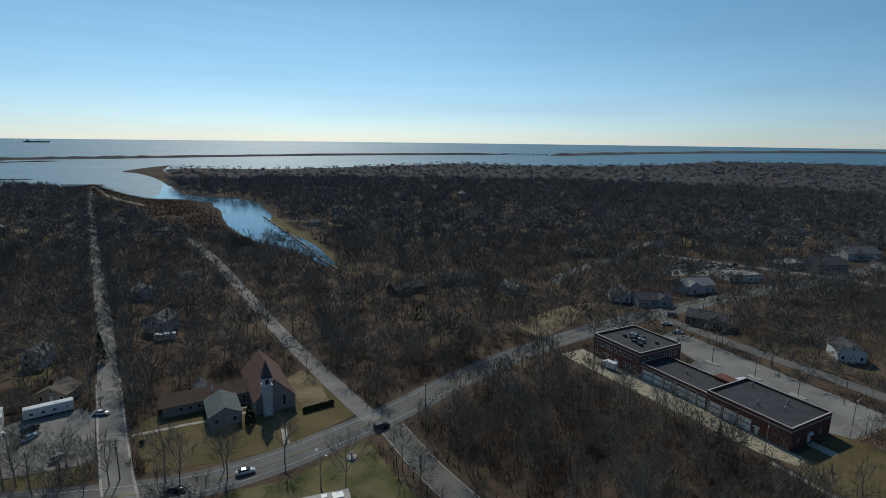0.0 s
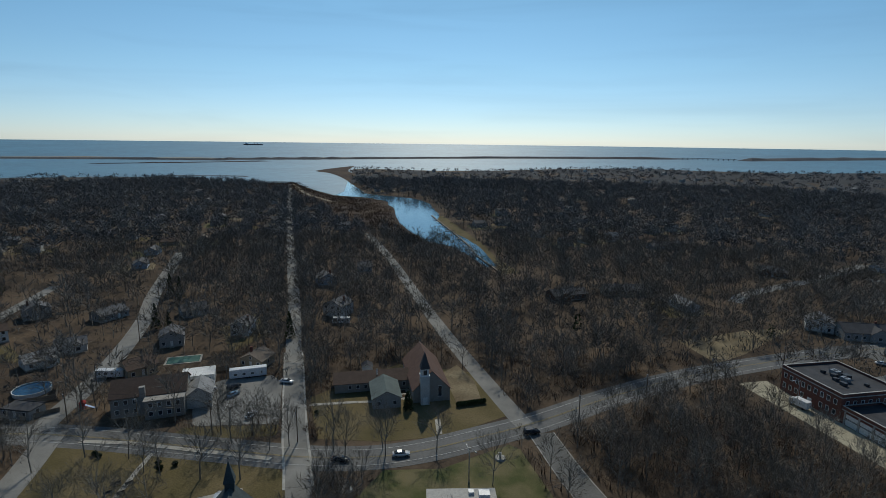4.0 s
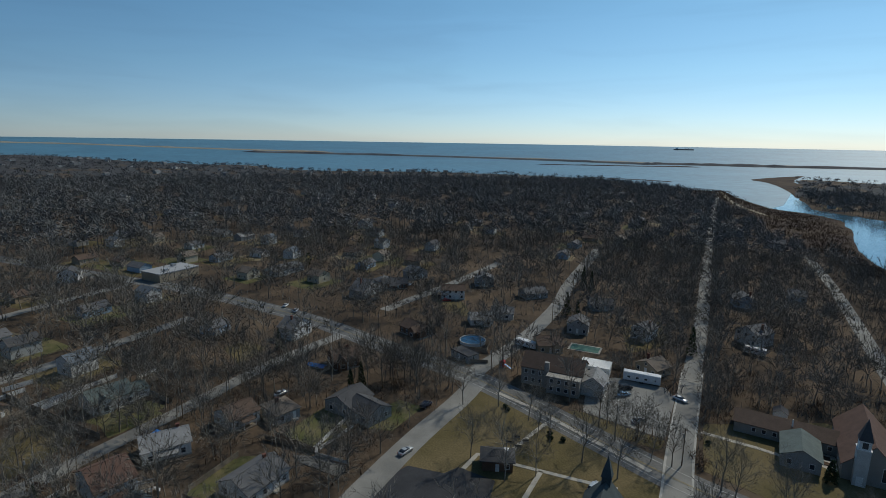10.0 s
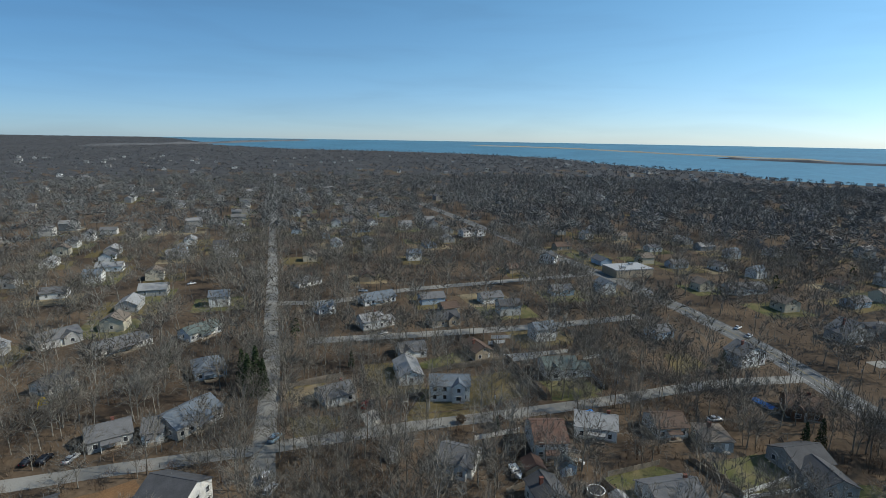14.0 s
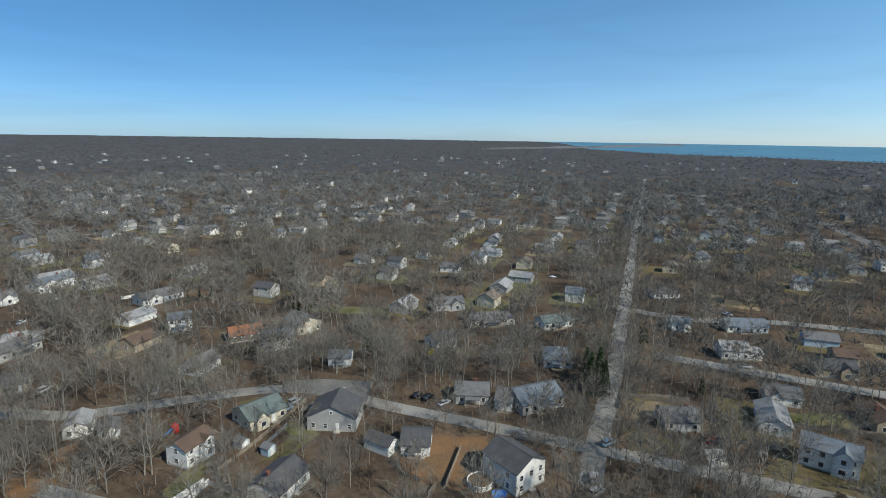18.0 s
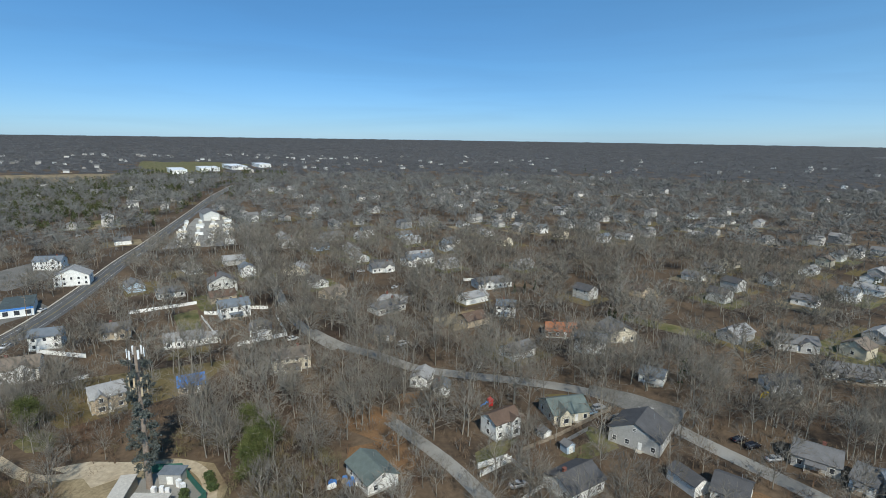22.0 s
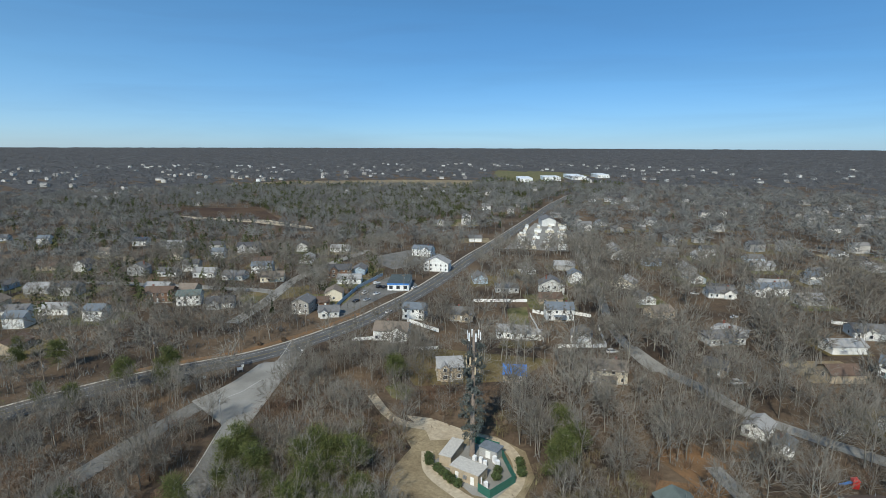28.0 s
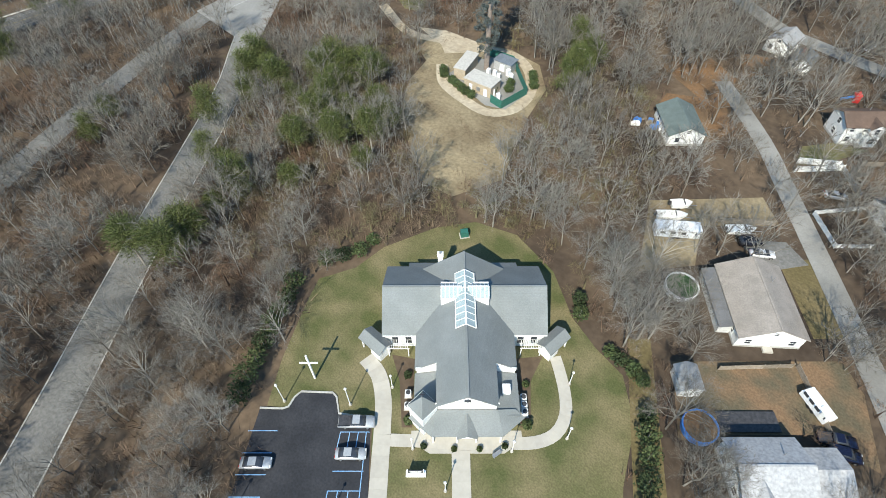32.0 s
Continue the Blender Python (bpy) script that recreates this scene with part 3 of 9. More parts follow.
def footway(pts, half=0.75, z=0.2):
    """A pavement of single concrete slabs."""
    base = tagged(new("pavement"), "pale concrete footpath of square slabs", "pavement", "", "structure")
    line = [Vector((p[0], p[1], 0)) for p in pts]
    left, right = sides(pts, half - 0.03)
    g = Geo()
    for k in range(len(pts) - 1):
        g.face((*right[k], z - 0.02), (*right[k + 1], z - 0.02), (*left[k + 1], z - 0.02), (*left[k], z - 0.02))
    part("bedding", g, M_CONCRETE, base)
    fine = [line[0]]
    for a, b in zip(line, line[1:]):
        n = max(1, round((b - a).length / 1.5))
        fine += [a.lerp(b, (k + 1) / n) for k in range(n)]
    left, right = sides(fine, half)
    for k in range(len(fine) - 1):
        d = (fine[k + 1] - fine[k]).normalized() * 0.012
        q = [(right[k][0] + d.x, right[k][1] + d.y), (right[k + 1][0] - d.x, right[k + 1][1] - d.y), (left[k + 1][0] - d.x, left[k + 1][1] - d.y), (left[k][0] + d.x, left[k][1] + d.y)]
        part("slab", Geo().prism(q, z - 0.1, z), M_CONCRETE, base)
    block_line(pts, half + 1)
    return base


def patch(name, pts, z, material, label, category="lawn", block=True):
    area = sum(a[0] * b[1] - b[0] * a[1] for a, b in zip(pts, pts[1:] + pts[:1]))
    pts = pts if area > 0 else pts[::-1]
    piece(name, Geo().prism(pts, -0.1, z), material, label, category, "structure")
    if block:
        block_poly(pts, lawned if name == "lawn" else None)


# ---- houses ----
SHARED = {}


def shared(key, make):
    if key not in SHARED:
        SHARED[key] = make()
    return SHARED[key]


def window(parent, x, y, z, face, w=1.0, h=1.3, frame_mat=None):
    """A window on a wall; face: degrees by which its outward side is turned from -y."""
    fm = frame_mat or M_TRIM
    at = parent.matrix_basis.translation
    if math.hypot(at.x, at.y) > 150:
        def make():
            g = Geo().box(0, -0.03, -h / 2 - 0.1, w + 0.2, 0.1, 0.1).box(0, -0.03, h / 2, w + 0.2, 0.1, 0.1).box(-w / 2 - 0.05, -0.03, -h / 2, 0.1, 0.1, h).box(w / 2 + 0.05, -0.03, -h / 2, 0.1, 0.1, h)
            n = len(g.f)
            me = g.box(0, -0.015, -h / 2, w, 0.03, h).mesh("window", fm)
            me.materials.append(M_GLASS)
            for p in me.polygons[n:]:
                p.material_index = 1
            return me
        wob = part("window", shared(("far window", w, h, fm.name), make), None, parent)
        wob.matrix_basis = pose(x, y, z, 0, 0, face)
        return wob
    fr = shared(("frame", w, h, fm.name), lambda: Geo().box(0, -0.03, -h / 2 - 0.1, w + 0.2, 0.1, 0.1).box(0, -0.03, h / 2, w + 0.2, 0.1, 0.1)
                .box(-w / 2 - 0.05, -0.03, -h / 2, 0.1, 0.1, h).box(w / 2 + 0.05, -0.03, -h / 2, 0.1, 0.1, h).box(0, -0.03, -0.03, w, 0.07, 0.06).mesh("window", fm))
    pn = shared(("pane", w, h), lambda: Geo().box(0, -0.015, -h / 2, w, 0.03, h).mesh("pane", M_GLASS))
    wob = part("window", fr, None, parent)
    wob.matrix_basis = pose(x, y, z, 0, 0, face)
    part("pane", pn, None, wob)
    return wob


def door(parent, x, y, z, face, w=0.95, h=2.05, material=None, name="door", label=""):
    m = material or M_TRIM
    dm = shared(("door", w, h, m.name), lambda: Geo().box(0, -0.04, 0, w, 0.08, h).box(-w / 4, -0.09, h * 0.55, w * 0.3, 0.02, h * 0.35).box(w / 4, -0.09, h * 0.55, w * 0.3, 0.02, h * 0.35)
                .box(-w / 4, -0.09, h * 0.1, w * 0.3, 0.02, h * 0.35).box(w / 4, -0.09, h * 0.1, w * 0.3, 0.02, h * 0.35).mesh("door", m))
    d = part(name, dm, None, parent, label)
    d.matrix_basis = pose(x, y, z, 0, 0, face)
    return d


def garage_door(parent, x, y, z, face, w=2.7, h=2.3, material=None):
    m = material or M_TRIM

    def make():
        g = Geo()
        for k in range(4):
            g.box(0, -0.04, k * h / 4 + 0.01, w, 0.08, h / 4 - 0.02)
        return g.mesh("garage_door", m)
    d = part("garage_door", shared(("garage", w, h, m.name), make), None, parent, "white sectional garage door")
    d.matrix_basis = pose(x, y, z, 0, 0, face)
    n = max(2, round(w / 0.6))
    pn = shared(("gpane", round(w / n, 2)), lambda: Geo().box(0, -0.06, 0, w / n * 0.7, 0.06, 0.35).mesh("pane", M_GLASS))
    for k in range(n):
        p = part("pane", pn, None, d)
        p.matrix_basis = pose(-w / 2 + (k + 0.5) * w / n, -0.03, h * 0.55, 0, 0, 0)
    return d


def gable_walls(w, d, h, rh, along="x"):
    g = Geo()
    g.box(0, 0, 0, w, d, h)
    if rh > 0:
        if along == "x":
            for s in (-1, 1):
                g.prism([(s * w / 2 - 0.1, -d / 2), (s * w / 2 + 0.1, -d / 2), (s * w / 2 + 0.1, d / 2), (s * w / 2 - 0.1, d / 2)], h, h + 0.001)
                a, b, c = (s * w / 2, -d / 2, h), (s * w / 2, d / 2, h), (s * w / 2, 0, h + rh)
                g.face(a, b, c) if s > 0 else g.face(b, a, c)
        else:
            for s in (-1, 1):
                a, b, c = (-w / 2, s * d / 2, h), (w / 2, s * d / 2, h), (0, s * d / 2, h + rh)
                g.face(a, b, c) if s < 0 else g.face(b, a, c)
    return g


def gable_roof(w, d, h, rh, along="x", over=0.4, t=0.16):
    """Two thick slopes that oversail the walls."""
    g = Geo()
    if along == "x":
        run, k = d / 2, rh / (d / 2)
        X, Y = w / 2 + over, run + over
        for s in (-1, 1):
            q = [(-X, s * Y, h - over * k + t), (X, s * Y, h - over * k + t), (X, 0, h + rh + t), (-X, 0, h + rh + t)]
            g.slab(q if s < 0 else q[::-1], t)
    else:
        run, k = w / 2, rh / (w / 2)
        X, Y = run + over, d / 2 + over
        for s in (-1, 1):
            q = [(s * X, -Y, h - over * k + t), (s * X, Y, h - over * k + t), (0, Y, h + rh + t), (0, -Y, h + rh + t)]
            g.slab(q if s > 0 else q[::-1], t)
    return g


def hip_roof(w, d, h, rh, over=0.4):
    g = Geo()
    X, Y, z = w / 2 + over, d / 2 + over, h
    if w >= d:
        r = max(0.2, X - Y)
        a, b = (-r, 0, h + rh), (r, 0, h + rh)
        A, B, C, D = (-X, -Y, z), (X, -Y, z), (X, Y, z), (-X, Y, z)
        g.face(A, B, b, a), g.face(C, D, a, b), g.face(B, C, b), g.face(D, A, a)
    else:
        r = max(0.2, Y - X)
        a, b = (0, -r, h + rh), (0, r, h + rh)
        A, B, C, D = (-X, -Y, z), (X, -Y, z), (X, Y, z), (-X, Y, z)
        g.face(A, B, a), g.face(C, D, b), g.face(B, C, b, a), g.face(D, A, a, b)
    g.box(0, 0, h - 0.2, 2 * X, 2 * Y, 0.19)
    return g


rng = random.Random(7)


def house(x, y, rz, w, d, h, wall="white", roof="grey", style="x", chimney=True, wing=0, yard="M_LAWN", steep=0.36):
    """A dwelling: style x (ridge along the front), y (gable to the front), hip or flat; wing: a lower gabled wing on one side."""
    storeys = "two-storey" if h > 4.6 else "one-storey"
    what = "flat-roofed" if style == "flat" else "shingle-roofed"
    ob = thing("house", "%s house with %s siding and %s %s roof" % (storeys, wall.replace("_", " "), roof.replace("_", " "), "flat" if style == "flat" else "shingle"),
               "house", x, y, rz, 0, "houses along the streets")
    wm, rm = WALL[wall], ROOF[roof]
    rh = 0 if style == "flat" else steep * (d if style == "x" else w if style == "y" else min(w, d)) * (0.5 if style == "hip" else 0.5) * 1.35
    part("foundation", Geo().box(0, 0, -0.3, w + 0.12, d + 0.12, 0.75), M_KERB, ob)
    part("wall", gable_walls(w, d, h, 0 if style in ("hip", "flat") else rh, style), wm, ob)
    if style == "flat":
        r = part("roof", Geo().box(0, 0, h, w + 0.3, d + 0.3, 0.25).box(0, -d / 2, h + 0.25, w + 0.3, 0.25, 0.2).box(0, d / 2, h + 0.25, w + 0.3, 0.25, 0.2), rm, ob)
    elif style == "hip":
        r = part("roof", hip_roof(w, d, h, rh), rm, ob)
    else:
        r = part("roof", gable_roof(w, d, h, rh, style), rm, ob)
        if style == "x":
            part("ridge_cap", Geo().box(0, 0, h + rh + 0.12, w + 0.7, 0.3, 0.08), rm, r)
        else:
            part("ridge_cap", Geo().box(0, 0, h + rh + 0.12, 0.3, d + 0.7, 0.08), rm, r)
    if chimney:
        cx = rng.choice((-1, 1)) * w * rng.uniform(0.1, 0.3)
        c = part("chimney", Geo().box(cx, 0.3, h, 0.8, 0.6, rh + 0.9).box(cx, 0.3, h + rh + 0.9, 0.95, 0.75, 0.12), M_BRICK, ob, "red brick chimney")
    else:
        part("vent_pipe", Geo().tube((w * 0.2, d * 0.2, h), (w * 0.2, d * 0.2, h + rh + 0.3), 0.06, 0.06), M_STEEL, ob)
    floors = 2 if h > 4.6 else 1
    for fl in range(floors):
        z = 1.65 + 2.65 * fl
        n = max(2, int(w / 2.8))
        for k in range(n):
            wx = -w / 2 + (k + 0.5) * w / n
            if fl == 0 and k == n // 2:
                door(ob, wx, -d / 2, 0.45, 0)
                part("step", Geo().box(wx, -d / 2 - 0.6, -0.05, 1.6, 1.1, 0.45), M_CONCRETE, ob)
            else:
                window(ob, wx, -d / 2, z, 0)
        m = max(1, int(d / 4.0)) if math.hypot(x, y) < 190 else 1
        for k in range(m):
            wy = -d / 2 + (k + 0.5) * d / m
            window(ob, w / 2, wy, z, 90)
            window(ob, -w / 2, wy, z, -90)
        if math.hypot(x, y) < 110:
            for k in range(n):
                window(ob, -w / 2 + (k + 0.5) * w / n, d / 2, z, 180)
    if style == "y" and h < 4.6 and w > 6:
        window(ob, 0, -d / 2, h + rh * 0.4, 0, 0.7, 0.8)
    if style == "x" and w > 8 and rng.random() < 0.5:
        gw, gd = w * rng.uniform(0.3, 0.4), d / 2 + rng.uniform(0.9, 1.8)
        gx = rng.choice((-1, 1)) * w * 0.22
        gr = rh * 0.8 if gw > 3.6 else rh * 0.65
        cw, cr = gable_walls(gw, gd, h, gr, "y"), gable_roof(gw, gd, h, gr, "y", 0.3)
        for geo in (cw, cr):
            geo.v = [(a + gx, b - gd / 2, c) for a, b, c in geo.v]
        part("front_gable", cw, wm, ob), part("gable_roof", cr, rm, ob)
        window(ob, gx, -gd, 1.65, 0, 1.4, 1.3)
        if floors == 2:
            window(ob, gx, -gd, 4.3, 0)
    elif style in ("x", "hip") and rng.random() < 0.5:
        pw = w * 0.45
        part("porch_roof", Geo().slab([(-pw / 2, -d / 2 - 2.0, 2.45), (pw / 2, -d / 2 - 2.0, 2.45), (pw / 2, -d / 2, 2.85), (-pw / 2, -d / 2, 2.85)], 0.12), rm, ob)
        part("porch_floor", Geo().box(0, -d / 2 - 1.0, 0, pw, 1.95, 0.4), M_FENCEWOOD, ob)
        for sx in (-1, 1):
            part("porch_post", Geo().box(sx * (pw / 2 - 0.1), -d / 2 - 1.85, 0.35, 0.12, 0.12, 2.0), M_TRIM, ob)
    if wing:
        s = 1 if wing > 0 else -1
        ww, wd, wh = abs(wing), d * 0.75, min(h, 2.7)
        wg = gable_walls(ww, wd, wh, wd * 0.2, "x")
        wr = gable_roof(ww, wd, wh, wd * 0.2, "x", 0.3)
        off = s * (w / 2 + ww / 2 - 0.05)
        wg.v = [(a + off, b, c) for a, b, c in wg.v]
        wr.v = [(a + off, b, c) for a, b, c in wr.v]
        part("wing", wg, wm, ob), part("wing_roof", wr, rm, ob)
        garage_door(ob, off, -wd / 2, 0.05, 0, min(2.7, ww - 0.5))
    a = radians(rz)
    pad = max(w, d) / 2 + (3.0 if math.hypot(x, y) < 260 else 2.0)
    block_disc(x, y, pad)
    return ob


# ---- trees ----
class Tris:
    """Triangles for trees: thin tubes and tapering slivers."""

    def __init__(self):
        self.v, self.t = [], []

    def tube(self, a, b, r0, r1):
        d = (b - a).normalized()
        u = d.orthogonal().normalized()
        w = d.cross(u)
        i = len(self.v)
        for p, r in ((a, r0), (b, r1)):
            for k in range(3):
                self.v.append(p + (u * math.cos(2.094 * k) + w * math.sin(2.094 * k)) * r)
        for k in range(3):
            j = (k + 1) % 3
            self.t += [(i + k, i + j, i + 3 + j), (i + k, i + 3 + j, i + 3 + k)]

    def sliver(self, a, b, width, rnd):
        d = (b - a).normalized()
        u = d.orthogonal().normalized()
        u = u * math.cos(rnd) + d.cross(u) * math.sin(rnd)
        i = len(self.v)
        self.v += [a + u * width / 2, a - u * width / 2, b]
        self.t.append((i, i + 1, i + 2))

    def leaf(self, p, size, r):
        i = len(self.v)
        n = Vector((r.gauss(0, 1), r.gauss(0, 1), r.gauss(0, 1))).normalized()
        u = n.orthogonal().normalized() * size
        w = n.cross(u)
        self.v += [p + u, p - u * 0.6 + w * 0.8, p - u * 0.6 - w * 0.8]
        self.t.append((i, i + 1, i + 2))

    def arrays(self):
        return np.array([tuple(q) for q in self.v]), np.array(self.t, dtype=np.int64)

    def mesh(self, name, material):
        me = bpy.data.meshes.new(name)
        me.from_pydata([tuple(q) for q in self.v], [], self.t)
        me.materials.append(material)
        return me


def swing(d, angle, r):
    """d turned by angle radians about a chance axis across it."""
    u = d.orthogonal().normalized()
    ph = r.uniform(0, 2 * math.pi)
    ax = u * math.cos(ph) + d.cross(u) * math.sin(ph)
    return (d * math.cos(angle) + ax * math.sin(angle)).normalized()


def bare_tree(seed, high, clumps, branches, twigs, width, wide=0.34, solid=True, fine=0):
    """A leafless broad tree: a forking trunk, bent limbs that each carry a spray of twigs. Returns trunk and crown."""
    r = random.Random(seed)
    trunk, crown = Tris(), Tris()
    rad, R = high * 0.0125, high * wide
    lean = Vector((r.gauss(0, 0.05), r.gauss(0, 0.05), 1)).normalized()
    base, knee = Vector((0, 0, -0.2)), lean * high * 0.26
    trunk.tube(base, knee, rad, rad * 0.82)
    mast = [knee]
    for k in range(4):
        mast.append(mast[-1] + (lean + Vector((r.gauss(0, 0.13), r.gauss(0, 0.13), 0))).normalized() * high * 0.145)
    for a, b, k in zip(mast, mast[1:], range(4)):
        w0, w1 = rad * (0.82 - 0.17 * k), rad * (0.65 - 0.17 * k)
        trunk.tube(a, b, w0, max(w1, rad * 0.1)) if solid else trunk.sliver(a, b, rad * 1.2, k)
    mid = lean * high * 0.62
    for i in range(clumps):
        u = (i + r.random()) / clumps
        cz = 0.98 - 1.62 * u
        ph = i * 2.4 + r.gauss(0, 0.35)
        sr = math.sqrt(max(0, 1 - cz * cz))
        shell = r.uniform(0.4, 0.88)
        c = mid + Vector((math.cos(ph) * sr * R, math.sin(ph) * sr * R, cz * high * 0.36)) * shell
        low = max(0.0, min(3.9, ((c.z / high - r.uniform(0.16, 0.4)) - 0.26) / 0.145))
        root = mast[int(low)].lerp(mast[int(low) + 1], low - int(low))
        bend = root.lerp(c, 0.55) + Vector((r.gauss(0, 0.018), r.gauss(0, 0.018), -0.02 + r.gauss(0, 0.012))) * high
        lr = rad * r.uniform(0.2, 0.42)
        if solid:
            trunk.tube(root, bend, lr, lr * 0.66)
            trunk.tube(bend, c, lr * 0.66, lr * 0.3) if fine else trunk.sliver(bend, c, lr * 1.4, 1)
        else:
            trunk.sliver(root, c, lr * 2.4, r.random() * 3), trunk.sliver(c, bend, lr * 1.4, r.random() * 3)
        away = ((c - mid).normalized() + Vector((0, 0, 0.75))).normalized()
        for j in range(branches):
            bd = swing(away, radians(r.uniform(8, 68)), r)
            b0 = c.lerp(bend, r.uniform(0, 0.9))
            bl = R * r.uniform(0.34, 0.72)
            b1 = b0 + bd * bl
            if fine:
                crown.tube(b0, b1, lr * 0.34, lr * 0.1)
            else:
                crown.sliver(b0, b1, width * 1.35, r.random() * 3)
            for s in range(twigs):
                t0 = b0.lerp(b1, r.uniform(0.15, 1.0))
                td = (swing(bd, radians(r.uniform(15, 62)), r) + Vector((0, 0, 0.22))).normalized()
                tl = bl * r.uniform(0.35, 0.65)
                t1 = t0 + td * tl
                crown.sliver(t0, t1, width, r.random() * 3)
                for q in range(fine):
                    c0 = t0.lerp(t1, r.uniform(0.15, 0.9))
                    crown.sliver(c0, c0 + swing(td, radians(r.uniform(20, 65)), r) * tl * r.uniform(0.4, 0.75), width * 0.75, r.random() * 3)
    return trunk, crown


def spread(name, protos, xs, ys, scale, material, label, category, seed, lift=0.0):
    """Sets copies of the prototypes into one mesh."""
    r = np.random.default_rng(seed)
    pick = r.integers(0, len(protos), len(xs))
    vs, ts, n = [], [], 0
    z = rise(np.hypot(xs, ys)) + lift
    for k, (pv, pt) in enumerate(protos):
        m = pick == k
        c = int(m.sum())
        if not c:
            continue
        a = r.uniform(0, 2 * np.pi, c)
        s = scale[m] / (1 + 2.3 * np.clip((np.hypot(xs[m], ys[m]) - 2000) / 2900, 0, None) ** 2)
        sxy = s * r.uniform(0.85, 1.2, c)
        ca, sa = np.cos(a) * sxy, np.sin(a) * sxy
        V = np.empty((c, len(pv), 3), dtype=np.float32)
        V[:, :, 0] = pv[None, :, 0] * ca[:, None] - pv[None, :, 1] * sa[:, None] + xs[m][:, None]
        V[:, :, 1] = pv[None, :, 0] * sa[:, None] + pv[None, :, 1] * ca[:, None] + ys[m][:, None]
        V[:, :, 2] = pv[None, :, 2] * s[:, None] + z[m][:, None]
        T = pt[None] + (np.arange(c) * len(pv))[:, None, None] + n
        vs.append(V.reshape(-1, 3)), ts.append(T.reshape(-1, 3))
        n += c * len(pv)
    return big_mesh(name, np.concatenate(vs), np.concatenate(ts), material, label, category)


def land_points(count, r0, r1, seed, power=1.0, lawns=0.0):
    """Chance places on dry, open land between two distances."""
    r = np.random.default_rng(seed)
    az = r.uniform(-48, 262, count) if r1 > 300 else r.uniform(-48, 312, count)
    rad = np.sqrt(r.uniform(r0 ** 2, r1 ** 2, count)) if power == 1.0 else r0 + (r1 - r0) * r.uniform(0, 1, count) ** power
    x, y = -np.sin(np.radians(az)) * rad, np.cos(np.radians(az)) * rad
    sh = np.interp(np.where(az > 262, 262, az), SHORE_AZ, SHORE_R, left=2600, right=5000) - 25
    ok = (is_free(x, y) | (is_free(x, y, True) & (r.random(count) < lawns) & (rad > 110) & ((az > 80) | (rad > 175)))) & (rad < sh)
    return x[ok], y[ok], rad[ok]


def bearing(x, y):
    return np.degrees(np.arctan2(-np.asarray(x), np.asarray(y))) % 360


def tallness(x, y):
    """Old street and garden trees stand higher than the young woods by the creek and the ramp."""
    a, r = bearing(x, y), np.hypot(x, y)
    return np.where((a > 150) & (a < 212), np.where(r < 130, 1.12, 1.34), np.where((a > 42) & (a <= 150), 1.3, np.where((a >= 212) & (a < 300), 1.0, np.where(r > 190, 1.12, 0.95))))


def streets(x, y):
    """True among the streets and gardens, where trees stand apart."""
    a = bearing(x, y)
    return (a > 42) & (a < 214)


def clumpy(x, y, size, seed, keep):
    """Thins chance places into groves and gaps."""
    v = np.array([noise.noise((a / size, b / size, seed)) for a, b in zip(x, y)])
    return v > keep
# beside the church
house(-13.1, -73.2, -147, 10.7, 14.5, 3.2, "white", "pale_brown", "y", False, 0)
house(-22.3, -44.9, -144, 9.7, 8.5, 3.6, "white", "white", "x", False, 6)
house(16.1, -113.9, -144, 8.0, 11.0, 3.0, "white", "green_grey", "y", False, 0)
# along the bend
house(6.2, -165.1, 168, 6.4, 8.0, 3.2, "white", "pale_grey", "y", False, 0)
house(-0.4, -159.0, 178, 5.0, 6.0, 2.6, "pale_grey", "blue_grey", "y", True, 0)
house(-16.8, -135.5, -145, 8.9, 6.5, 5.0, "white", "brown", "x", False, 0)
house(-36.6, -145.7, -165, 11.4, 10.0, 3.2, "cream", "green_grey", "x", False, 0)
house(-54.4, -132.3, 143, 13.4, 11.0, 4.2, "grey", "dark_grey", "y", False, 0)
house(-31.4, -111.3, -146, 10.8, 9.0, 3.2, "white", "dark_grey", "x", True, 0)
house(-58.0, -196.3, 160, 11.3, 8.0, 5.2, "white", "blue_grey", "x", True, 0)
house(-72.3, -209.8, -169, 11.1, 12.0, 4.2, "cream", "grey", "y", False, 0)
house(-72.1, -169.3, 147, 7.8, 7.0, 3.2, "white", "blue_grey", "x", False, 0)
house(-49.7, -212.4, 175, 12.4, 9.0, 3.0, "brown", "orange_brown", "x", True, 0)
house(-29.7, -236.7, 169, 8.5, 8.0, 5.4, "white", "blue_grey", "x", True, 0)
house(38.1, -323.2, -168, 13.4, 9.0, 3.2, "white", "dark_grey", "x", False, 0)
house(15.7, -344.6, -154, 16.2, 9.0, 4.8, "white", "pale_grey", "x", True, 0)
house(-27.1, -285.1, -157, 19.9, 10.0, 3.2, "white", "grey", "x", False, 0)
house(24.0, -249.2, 169, 12.6, 9.0, 3.4, "pale_grey", "pale_grey", "hip", True, 0)
house(22.8, -205.7, 174, 7.6, 8.0, 3.0, "tan", "dark_grey", "x", False, 0)
house(-166.2, -156.1, 167, 14.4, 8.0, 3.2, "white", "green_grey", "x", True, 0)
house(-138.8, -127.9, 138, 9.9, 12.0, 3.2, "blue", "blue_grey", "hip", False, 0)
house(-109.6, -109.5, 170, 14.8, 11.0, 3.4, "grey", "blue_grey", "x", False, 0)
house(-79.5, -84.8, -175, 9.8, 11.0, 6.0, "white", "dark_grey", "y", False, 0)
